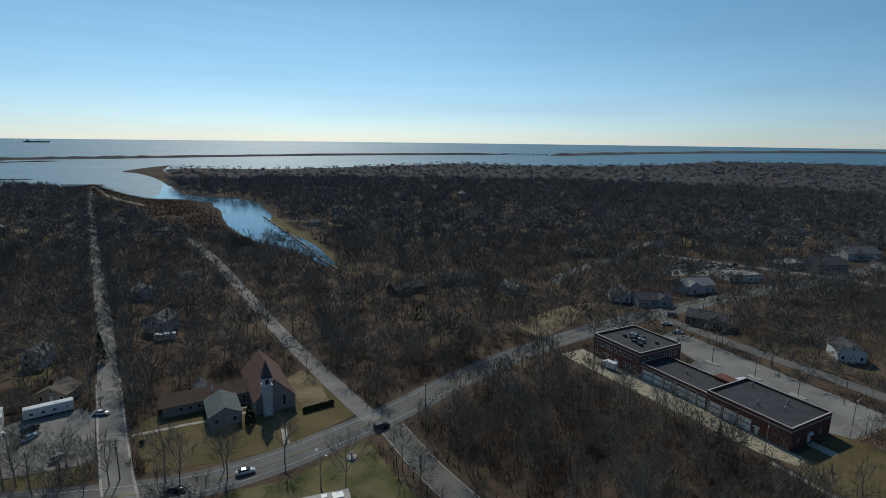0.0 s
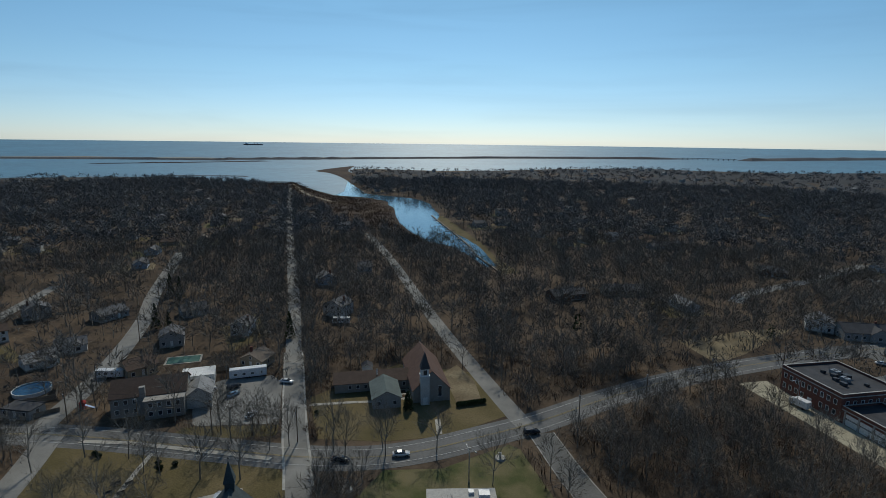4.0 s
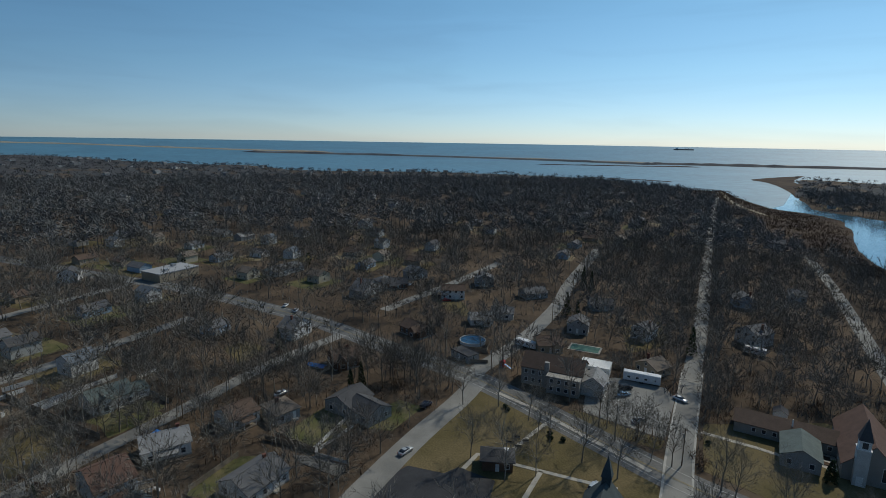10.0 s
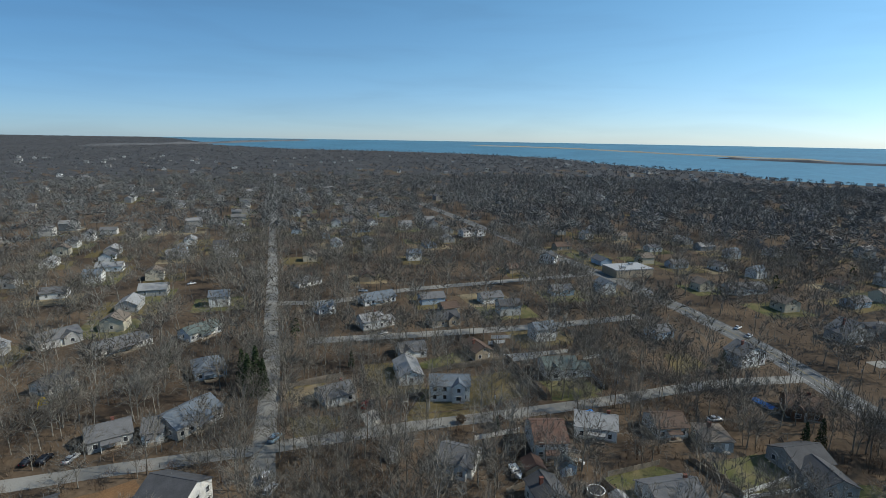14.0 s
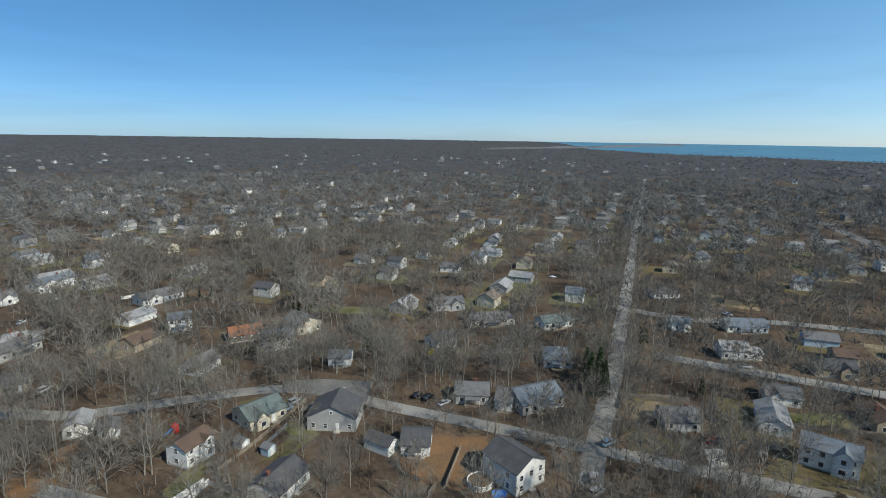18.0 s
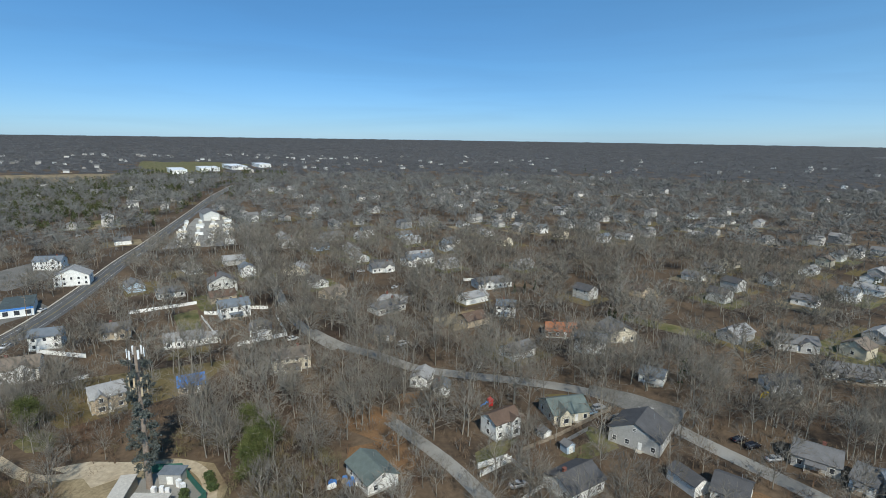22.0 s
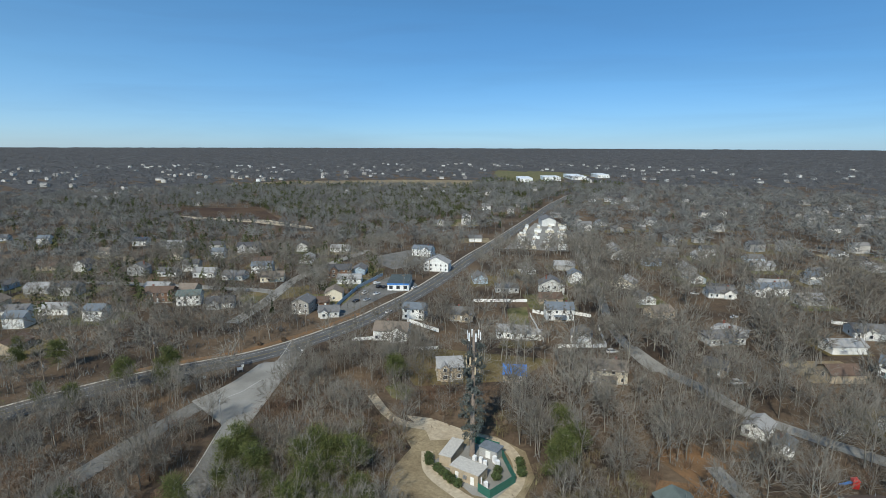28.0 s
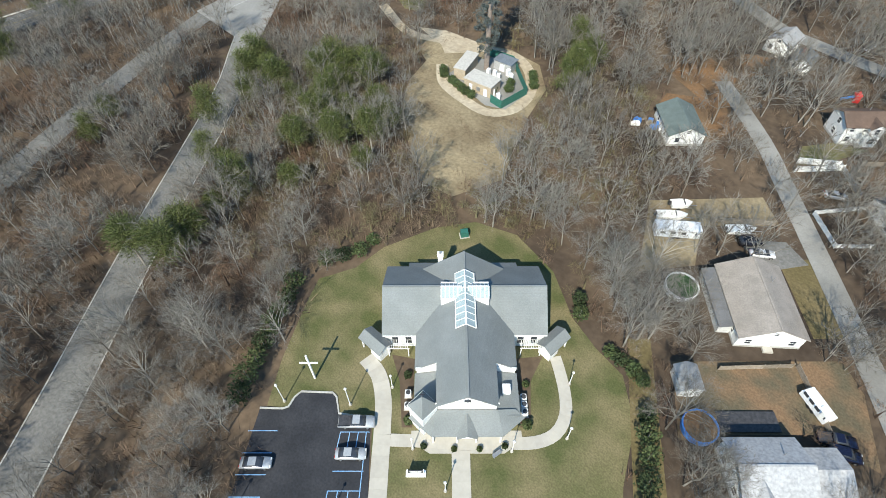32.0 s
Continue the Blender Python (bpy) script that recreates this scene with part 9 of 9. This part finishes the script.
part("post", Geo().box(0, 0, 0, 0.08, 0.08, 2.4), M_STEEL, ts), part("plate", Geo().box(0, -0.06, 1.6, 0.8, 0.03, 0.9), M_TRIM, ts)
street_light(134.6, -80.6, 150)
patch("lawn", [(251.7, -166.1), (238.6, -173.1), (230.3, -162.3), (235.7, -157.6)], 0.06, M_GREEN, "green corner lawn between two streets", "lawn")
bush(118.1, -130.7, 0.9, 1.6, M_BRUSH, "round brown leafless shrub", 0)
bush(115.2, -132.8, 1.3, 2.4, M_BRUSH, "round brown leafless shrub", 2)
bush(-137.0, -26.2, 2.3, 4.2, M_BRUSH, "round brown leafless shrub", 2)
bush(-135.3, -36.8, 1.7, 3.0, M_BRUSH, "round brown leafless shrub", 2)
bush(85.8, -122.5, 1.0, 1.8, M_BRUSH, "round brown leafless shrub", 0)
bush(67.0, -128.1, 0.9, 1.6, M_BRUSH, "round brown leafless shrub", 0)
bush(178.7, -126.3, 1.1, 2.0, M_BRUSH, "round brown leafless shrub", 0)
bush(174.4, -134.7, 1.3, 2.4, M_BRUSH, "round brown leafless shrub", 0)
patch("driveway", [(-5.5, -87.8), (-13.7, -92.9), (-18.6, -89.6), (-13.4, -84.2)], 0.19, M_ASPHALT, "grey asphalt driveway beside a house", "driveway")
lt = thing("lean_to", "grey lean-to along the side of a house", "shed", -13.1, -73.2, -147)
part("wall", Geo().box(-6.5, 1.0, 0, 2.2, 11.5, 2.3), WALL["pale_grey"], lt), part("roof", Geo().slab([(-7.9, -5.2, 2.35), (-5.3, -5.2, 2.95), (-5.3, 7.2, 2.95), (-7.9, 7.2, 2.35)], 0.12), ROOF["grey"], lt)
wd = thing("deck", "dark flat deck beside a pale house", "deck", -18.5, -52.2, -144)
part("boards", Geo().box(0, 0, 0.3, 9.0, 3.2, 0.15), M_DARKMETAL, wd), part("frame", Geo().box(0, 0, 0, 8.6, 2.9, 0.3), M_FENCEWOOD, wd)


# ---- more houses, farther off ----
GRID = 35.0
SIMPLE = []
for k, (w, d, h, wall, roofc) in enumerate(((11, 8, 3.2, "white", "grey"), (9, 8, 5.2, "white", "blue_grey"), (12, 8.5, 3.2, "tan", "brown"), (10, 8, 5.0, "pale_grey", "dark_grey"), (13, 9, 3.4, "grey", "pale_grey"), (9, 9, 4.4, "cream", "dusty_brown"), (12, 8, 3.2, "blue", "grey"), (14, 8, 3.2, "white", "pale_grey"))):
    rh = d * 0.26
    proto = thing("house", "%s %s-sided house with %s shingle roof among bare trees" % ("two-storey" if h > 4.5 else "low", wall.replace("_", " "), roofc.replace("_", " ")), "house", 0, 0, 0, 0, "houses among the trees")
    part("wall", gable_walls(w, d, h, rh, "x"), WALL[wall], proto), part("roof", gable_roof(w, d, h, rh, "x"), ROOF[roofc], proto)
    for q in range(2):
        window(proto, -w / 4 + q * w / 2, -d / 2, 1.7 if h < 4.5 else 3.9, 0, 1.1, 1.3)
    window(proto, w / 2, 0, 1.8, 90, 1.1, 1.3)
    SIMPLE.append(proto)
hr = random.Random(31)
far_list = []
ga, gb = math.cos(radians(GRID)), math.sin(radians(GRID))
cells = [(i, j) for i in range(-90, 91) for j in range(-90, 91)]
hr.shuffle(cells)
for i, j in cells:
    u, v = i * 27 + hr.uniform(-5, 5), j * 34 + hr.uniform(-6, 6)
    x, y = u * ga - v * gb, u * gb + v * ga
    r = math.hypot(x, y)
    az = math.degrees(math.atan2(-x, y)) % 360
    az = az - 360 if az > 300 else az
    if not (-46 < az < 258 and 170 < r < 2300) or r > np.interp(az, SHORE_AZ, SHORE_R, left=2600, right=5000) - 60:
        continue
    if az > 216 and 240 < r < 900 and hr.random() < (0.25 if 270 < r < 430 and az < 246 else 0.93) or az > 232 and r < 270:
        continue
    if -46 < az < 38 and r < 430 and hr.random() < 0.85:
        continue
    if 100 < az < 188 and r > 800 and hr.random() < 0.6:
        continue
    if r > 600 and hr.random() < (0.35 if r < 900 else 0.84):
        continue
    estate = 216 < az < 250 and 255 < r < 440
    lone = noise.noise((x / 160, y / 160, 2))
    if not estate and lone < -0.16 or hr.random() < (0.15 if estate else 0.72 if -46 < az < 70 else 0.4):
        continue
    ring = [(x + 8 * math.cos(k), y + 8 * math.sin(k)) for k in range(6)] + [(x, y)]
    if abs(x) < HALF - 20 and abs(y) < HALF - 20 and any(blocked[int((p + HALF) / CELL), int((q + HALF) / CELL)] or lawned[int((p + HALF) / CELL), int((q + HALF) / CELL)] for p, q in ring):
        continue
    far_list.append((r, x, y, GRID + hr.choice((0, 90, 180, 270)) + hr.uniform(-6, 6)))
ESTATE = ((560, -152), (513, -167), (358, -252), (404, -132), (383, -144), (292, -145), (272, -151), (369, -98), (294, -97), (306, -85), (269, -104), (304, -222), (375, -233), (411, -221), (418, -173), (234, -243),
          (287, -246), (235, -385), (286, -79), (254, -67), (326, -115), (344, -107), (326, -82))
STREET_HOUSES = ((88, -375), (55, -344), (-6, -406), (-86, -461), (-30, -272), (16, -510), (63, -438), (68, -248), (-50, -329), (-98, -437), (32, -429), (-36, -444), (-18, -484),
                 (-470, -307), (-450, -284), (-428, -239), (-393, -210), (-300, -187), (-384, -252), (-351, -196), (-473, -110), (-448, -84), (-421, -84), (-354, 3), (-450, -213), (-328, -125), (-270, -132), (-343, 185),
                 (-246, 149), (-399, -124), (-317, 50), (-371, 42))
SEEN = []
for k, (x, y) in enumerate(ESTATE + STREET_HOUSES):
    i, j = int((x + HALF) / CELL), int((y + HALF) / CELL)
    if not blocked[i - 2:i + 3, j - 2:j + 3].any():
        SEEN.append((math.hypot(x, y), x, y, (-142 if k < len(ESTATE) else GRID) + hr.choice((0, 90, 180)) + hr.uniform(-5, 5)))
far_list = [h for h in far_list if all(math.dist(h[1:3], q[1:3]) > 19 for q in SEEN)]
far_list.sort()
far_list = SEEN + far_list
BASE = far_list[:150]
for k, (r, x, y, a) in enumerate(BASE):
    p = SIMPLE[k % len(SIMPLE)]
    if k < len(SIMPLE):
        p.matrix_basis = pose(x, y, 0, 0, 0, a)
    else:
        copy_thing(p, pose(x, y, 0, 0, 0, a))
    block_disc(x, y, 9)
LAWNS = {"straw-coloured": (Geo(), M_LAWN), "green": (Geo(), M_GREEN), "dry straw": (Geo(), M_DRY)}
for r, x, y, a in far_list:
    if r > 1500:
        continue
    geo = LAWNS[hr.choice(("straw-coloured", "straw-coloured", "green", "dry straw"))][0]
    w, d, c, sn, z = hr.uniform(9, 13), hr.uniform(9, 14), math.cos(radians(a)), math.sin(radians(a)), hr.uniform(0.012, 0.028)
    oy = hr.uniform(-6, 2)
    geo.face(*[(x + p * c - (q + oy) * sn, y + p * sn + (q + oy) * c, z) for p, q in ((-w, -d), (w, -d), (w, d), (-w, d))])
    block_disc(x - oy * sn, y + oy * c, 8.5, lawned)
for key, (geo, m) in LAWNS.items():
    piece("lawn_plots", geo, m, key + " lawns round the houses in the woods", "lawn", "structure")
walls, roofs = Geo(), Geo()
for r, x, y, a in far_list[150:]:
    w, d, h = hr.uniform(8, 14), hr.uniform(7, 9), hr.choice((3.2, 3.4, 5.2, 5.6))
    s = 1.0
    c, sn, z = math.cos(radians(a)), math.sin(radians(a)), float(rise(r))
    for geo, src in ((walls, gable_walls(w, d, h * s + 0.6, d * 0.26, "x")), (roofs, gable_roof(w, d, h * s + 0.6, d * 0.26, "x"))):
        n = len(geo.v)
        geo.v += [(x + px * c - py * sn, y + px * sn + py * c, z + pz) for px, py, pz in src.v]
        geo.f += [tuple(n + q for q in f) for f in src.f]
    block_disc(x, y, 7)
M_FARWALL = mat("far_house_siding", (0.54, 0.53, 0.51), (0.28, 0.26, 0.235), 0.02, 0.8, vary="Island", amount=0.35, coords="World")
M_FARROOF = mat("far_house_roofs", (0.14, 0.137, 0.137), (0.19, 0.185, 0.18), 0.02, 0.9, vary="Island", amount=0.5, coords="World")
piece("far_house_walls", walls, M_FARWALL, "pale walls of many small houses in the far woods", "houses", "stuff")
piece("far_house_roofs", roofs, M_FARROOF, "grey roofs of many small houses in the far woods", "houses", "stuff")

# ---- evergreens ----
er = random.Random(77)
for x, y in PINES:
    pine(x, y, 8.0, er.randrange(5), er.uniform(0.9, 1.5))
for x, y, h in FIRS:
    conifer(x, y, 14, 2.6, M_FIR, "tall dark fir by the street", er.randrange(3), h / 14)
er2 = np.random.default_rng(41)
na = er2.uniform(206, 262, 2600)
nr = np.sqrt(er2.uniform(290 ** 2, 900 ** 2, 2600))
nx, ny = -np.sin(np.radians(na)) * nr, np.cos(np.radians(na)) * nr
ok = is_free(nx, ny) & ((na > 222) | (nr > 520)) & clumpy(nx, ny, 90, 3, -0.12)
nx, ny = nx[ok], ny[ok]


px_ = er2.uniform(min(p[0] for p in PINE_BAND), max(p[0] for p in PINE_BAND), 9000)
py_ = er2.uniform(min(p[1] for p in PINE_BAND), max(p[1] for p in PINE_BAND), 9000)
ok = inside(px_, py_, PINE_BAND) & is_free(px_, py_) & clumpy(px_, py_, 70, 5, -0.1)
nx, ny = np.concatenate((nx, px_[ok][:3200])), np.concatenate((ny, py_[ok][:3200]))


def green_tuft(seed, high, r, count):
    q = random.Random(seed)
    t = Tris()
    t.sliver(Vector((0, 0, 0)), Vector((0, 0, high)), 0.4, 0.3)
    for k in range(count):
        a, f = q.uniform(0, 6.283), q.uniform(0.25, 1.0)
        s = r * (1.1 - 0.75 * f) * q.uniform(0.4, 1.0)
        t.leaf(Vector((math.cos(a) * s, math.sin(a) * s, high * f)), q.uniform(0.5, 0.9), q)
    return t.arrays()


GT = [green_tuft(k, h, 2.8, 46) for k, h in enumerate((9, 11, 8))]
spread("pine_woods", GT, nx, ny, er2.uniform(0.7, 1.1, len(nx)), M_FARPINE, "olive-green pine woods beyond the houses", "woods", 42)
sx_, sy_, sr_ = land_points(900, 150, 1400, 43)
kk = er2.random(len(sx_)) < 0.3
spread("scattered_evergreens", GT, sx_[kk], sy_[kk], er2.uniform(0.6, 1.1, int(kk.sum())), M_FIR, "scattered dark evergreens among bare trees", "woods", 44)

# ---- bare woods ----
NEAR = []
for k, (high, clumps, wide) in enumerate(((13, 20, 0.34), (15, 22, 0.28), (12, 18, 0.38), (14, 20, 0.30), (11, 17, 0.36), (16, 22, 0.32))):
    tr, cr_ = bare_tree(100 + k, high, clumps, 5, 6, 0.03, wide, True, 4)
    NEAR.append((tr.mesh("trunk", M_BARK), cr_.mesh("crown", M_TWIG)))


def tree(x, y, kind=0, scale=1.0, turn=0.0, label="bare deciduous tree with grey bark and spreading twigs"):
    ob = thing("tree", label, "tree", x, y, turn, 0, "bare trees")
    ob.scale = (scale, scale, scale)
    part("trunk", NEAR[kind][0], None, ob), part("crown", NEAR[kind][1], None, ob)
    return ob


for x, y, s in LAWN_TREES:
    tree(x, y, rng.randrange(6), s * 1.35, rng.uniform(0, 360), "bare street tree standing on a lawn")
for x, y, s in ((52, -199, 1.1), (60, -226, 1.0), (33, -199, 1.0), (46, -213, 0.9), (78, -244, 1.1), (66, -241, 1.0), (96, -284, 1.1), (84, -284, 1.0), (20, -194, 0.95), (10, -181, 0.9), (17, -143, 0.9), (12, -144, 0.8), (20, -139, 0.85)):
    tree(x, y, rng.randrange(6), s * 1.3, rng.uniform(0, 360), "tall bare tree at the edge of a street")
fx, fy, fr = land_points(4700, 24, 195, 11, lawns=0.22)
q = np.random.default_rng(10).random(len(fx)) < np.where(streets(fx, fy), np.where((fr < 140) & (bearing(fx, fy) > 165), 0.62, np.where(bearing(fx, fy) < 105, 0.52, 0.46)), 0.95)
fx, fy, fr = fx[q], fy[q], fr[q]


def street_rows(r0, r1, seed):
    """Trees along both sides of the back streets."""
    q, out = random.Random(seed), []
    for key in ("south", "long", "bend", "hill", "cross", "rear"):
        for side in sides(ROADS[key], WIDTH[key] / 2 + 2.0):
            for a, b in zip(side, side[1:]):
                n = int(math.dist(a, b) / 9.5 + q.random())
                for k in range(n):
                    f = q.random()
                    x, y = a[0] + (b[0] - a[0]) * f + q.gauss(0, 0.5), a[1] + (b[1] - a[1]) * f + q.gauss(0, 0.5)
                    if r0 < math.hypot(x, y) <= r1 and q.random() < 0.8:
                        out.append((x, y))
    x, y = np.array(out).T
    ok = is_free(x, y, True)
    return x[ok], y[ok]


rx, ry = street_rows(60, 195, 91)
fx, fy = np.concatenate((fx, rx)), np.concatenate((fy, ry))
fr = np.hypot(fx, fy)
order = np.argsort(fr)
near_n = 320
for i in order[:near_n]:
    tree(float(fx[i]), float(fy[i]), rng.randrange(6), rng.uniform(0.6, 1.0) * float(tallness(fx[i], fy[i])), rng.uniform(0, 360))
rest = order[near_n:]
r8 = np.random.default_rng(8)


def woods(protos, xs, ys, scale, twig, label, seed):
    """Trunks and limbs in one mesh, the twigs of the same trees in another."""
    spread("woods_trunks", [p[0].arrays() for p in protos], xs, ys, scale, M_BARK, "grey trunks and limbs of " + label, "woods", seed)
    spread("woods_crowns", [p[1].arrays() for p in protos], xs, ys, scale, twig, "twiggy crowns of " + label, "woods", seed)


MID = [bare_tree(200 + k, h, c + 2, 5, 6, 0.068, w, True) for k, (h, c, w) in enumerate(((12, 13, 0.38), (14, 14, 0.32), (10, 12, 0.42), (13, 14, 0.36), (11, 12, 0.34)))]
woods(MID, fx[rest], fy[rest], r8.uniform(0.6, 1.08, len(rest)) * tallness(fx[rest], fy[rest]), M_TWIG, "bare winter woods", 21)


def scrub(seed, high, count, wide=0.0):
    q = random.Random(seed)
    t = Tris()
    for k in range(count):
        a = Vector((q.gauss(0, 0.7 + wide * 4), q.gauss(0, 0.7 + wide * 4), 0))
        d = swing(Vector((0, 0, 1)), radians(q.uniform(0, 50)), q)
        t.sliver(a, a + d * high * q.uniform(0.5, 1.1), wide or q.uniform(0.06, 0.12), q.random() * 3)
    return t.arrays()


def crown_dome(seed, high, wide, count, length, width):
    """A far tree: a stem and a round crown of many crossing twigs."""
    r = random.Random(seed)
    t = Tris()
    t.sliver(Vector((0, 0, 0)), Vector((0, 0, high * 0.7)), 0.45, r.random() * 3)
    mid, R = Vector((0, 0, high * 0.6)), high * wide
    for k in range(count):
        cz = 1 - 1.5 * (k + r.random()) / count
        ph = k * 2.4 + r.gauss(0, 0.4)
        sr = math.sqrt(max(0, 1 - cz * cz))
        f = r.uniform(0.35, 0.9)
        out = Vector((math.cos(ph) * sr, math.sin(ph) * sr, cz))
        a = mid + Vector((out.x * R, out.y * R, out.z * high * 0.38)) * f
        d = (out * 0.8 + Vector((r.gauss(0, 0.6), r.gauss(0, 0.6), 0.3 + r.gauss(0, 0.4)))).normalized()
        t.sliver(a - d * length * 0.4, a + d * length * r.uniform(0.4, 0.7), width, r.random() * 3)
    return t.arrays()


def off_street(x, y, keep, seed):
    q = ~streets(x, y) | (np.random.default_rng(seed).random(len(x)) < keep)
    return x[q], y[q]


bx, by, brad = land_points(12000, 24, 210, 15)
bx, by = off_street(bx, by, 0.45, 61)
spread("brush", [scrub(k, h, 18) for k, h in enumerate((1.2, 2.0, 2.8))], bx, by, r8.uniform(0.7, 1.3, len(bx)), M_BRUSH, "brown leafless undergrowth on the woodland floor", "brush", 25)
cq = np.random.default_rng(71)
spot = [MARSH[k] for k in cq.integers(0, len(MARSH), 3600)]
wx = np.array([p[0] + (p[2] - 4) * f for p, f in zip(spot, cq.uniform(-1, 1, len(spot)))])
wy = np.array([p[1] + (p[2] - 4) * f for p, f in zip(spot, cq.uniform(-1, 1, len(spot)))])
ok = np.array([all(math.dist((x, y), c[:2]) > c[2] + 4 for c in CREEK) for x, y in zip(wx, wy)])
spread("reeds", [scrub(90 + k, h, 8, 0.35) for k, h in enumerate((1.6, 2.2, 2.8))], wx[ok], wy[ok], cq.uniform(0.7, 1.3, int(ok.sum())), M_MARSH, "tall red-brown reeds on the marsh", "reeds", 73)
cx_, cy_ = cq.uniform(40, 95, 900), cq.uniform(-121, -65, 900)
ok = inside(cx_, cy_, CLEARING) & (np.hypot(cx_ - 64, cy_ + 105) > 15) & clumpy(cx_, cy_, 5, 12, 0.02)
spread("tufts", [scrub(80 + k, h, 14) for k, h in enumerate((0.4, 0.6, 0.9))], cx_[ok], cy_[ok], cq.uniform(0.6, 1.3, int(ok.sum())), M_BRUSH, "dry brown tufts scattered over the clearing", "grass", 72)
BUSHES = [crown_dome(600 + k, h, w, 70, 1.15, 0.06) for k, (h, w) in enumerate(((2.4, 0.75), (3.2, 0.6), (4.2, 0.5), (2.8, 0.8)))]
ux, uy, ur = land_points(9000, 24, 165, 51)
ux, uy = off_street(ux, uy, 0.35, 62)
spread("undergrowth", BUSHES, ux, uy, r8.uniform(0.6, 1.3, len(ux)), M_BRUSH, "dense brown and olive shrubs under the trees", "brush", 52)
vx, vy, vr = land_points(9000, 30, 150, 53)
behind = ((vx - 60) ** 2 + (vy + 80) ** 2 < 52 ** 2) & clumpy(vx, vy, 14, 7, -0.2)
spread("undergrowth", BUSHES, vx[behind], vy[behind], r8.uniform(0.6, 1.25, int(behind.sum())), M_OLIVE, "olive-brown thicket behind the church lawn", "brush", 54)
mx, my, mr = land_points(7600, 190, 430, 12, lawns=0.5)
keep = ~streets(mx, my) | (clumpy(mx, my, 30, 8, -0.3) & (r8.random(len(mx)) < 0.68))
rx, ry = street_rows(195, 430, 92)
mx, my = np.concatenate((mx[keep], rx)), np.concatenate((my[keep], ry))
MID2 = [bare_tree(300 + k, h, c + 2, 4, 5, 0.14, w, False) for k, (h, c, w) in enumerate(((12, 8, 0.40), (14, 9, 0.33), (10, 8, 0.44), (13, 9, 0.38)))]
woods(MID2, mx, my, r8.uniform(0.7, 1.15, len(mx)) * tallness(mx, my), M_TWIG, "bare winter woods between the houses", 22)
tx, ty, trr = land_points(14000, 120, 430, 17)
tx, ty = off_street(tx, ty, 0.35, 63)
spread("thicket", [scrub(30 + k, h, 9, 0.2) for k, h in enumerate((2.0, 2.8, 3.6))], tx, ty, r8.uniform(0.7, 1.3, len(tx)), M_HAZETWIG, "leafless thicket under the trees", "brush", 27)


FAR = [crown_dome(400 + k, h, w, 44, 3.2, 0.46) for k, (h, w) in enumerate(((11, 0.44), (13, 0.36), (9, 0.5), (12, 0.4)))]
gx, gy, gr = land_points(25000, 420, 1050, 13, lawns=0.5)
keep = ~streets(gx, gy) | (clumpy(gx, gy, 40, 9, -0.35) & (r8.random(len(gx)) < np.where(bearing(gx, gy) < 105, 0.85, 0.64)))
rx, ry = street_rows(430, 1000, 93)
gx, gy = np.concatenate((gx[keep], rx)), np.concatenate((gy[keep], ry))
spread("woods_far", FAR, gx, gy, r8.uniform(0.75, 1.2, len(gx)) * tallness(gx, gy) * np.where((bearing(gx, gy) < 105) | (bearing(gx, gy) > 300), 1.16, 1.0), M_HAZETWIG, "far bare woods between the houses", "woods", 23)
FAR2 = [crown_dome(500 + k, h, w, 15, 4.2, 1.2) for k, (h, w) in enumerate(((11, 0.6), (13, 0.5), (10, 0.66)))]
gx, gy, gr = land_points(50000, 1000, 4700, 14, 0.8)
spread("woods_distant", FAR2, gx, gy, r8.uniform(0.7, 1.2, len(gx)), M_HAZEWOOD, "distant bare woods", "woods", 24)
tx, ty, trr = land_points(24000, 400, 1050, 18)
tx, ty = off_street(tx, ty, 0.6, 64)
spread("thicket", [scrub(40 + k, h, 6, 0.5) for k, h in enumerate((3.0, 4.0, 5.0))], tx, ty, r8.uniform(0.7, 1.2, len(tx)), M_HAZETWIG, "dense leafless thicket in the far woods", "brush", 28)


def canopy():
    """One uneven sheet low under the far crowns, its colour dark for their shade."""
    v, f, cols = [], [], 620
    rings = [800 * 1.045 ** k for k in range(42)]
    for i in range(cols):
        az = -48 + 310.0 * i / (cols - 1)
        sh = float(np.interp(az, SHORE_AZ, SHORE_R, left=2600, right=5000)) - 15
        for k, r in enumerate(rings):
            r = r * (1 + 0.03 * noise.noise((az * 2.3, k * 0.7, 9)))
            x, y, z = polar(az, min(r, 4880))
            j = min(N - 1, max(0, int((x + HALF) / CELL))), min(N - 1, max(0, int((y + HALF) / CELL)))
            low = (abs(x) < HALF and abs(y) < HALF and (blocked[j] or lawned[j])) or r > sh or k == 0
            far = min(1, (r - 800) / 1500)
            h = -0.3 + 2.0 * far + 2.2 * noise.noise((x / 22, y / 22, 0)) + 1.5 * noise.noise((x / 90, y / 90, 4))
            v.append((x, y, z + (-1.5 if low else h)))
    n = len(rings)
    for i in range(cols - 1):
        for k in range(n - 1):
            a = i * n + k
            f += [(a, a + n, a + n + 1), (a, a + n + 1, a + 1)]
    return big_mesh("woods_canopy", np.array(v), np.array(f), M_WOODSHADE, "dark sheet of painted shade under the distant winter woods", "woods")


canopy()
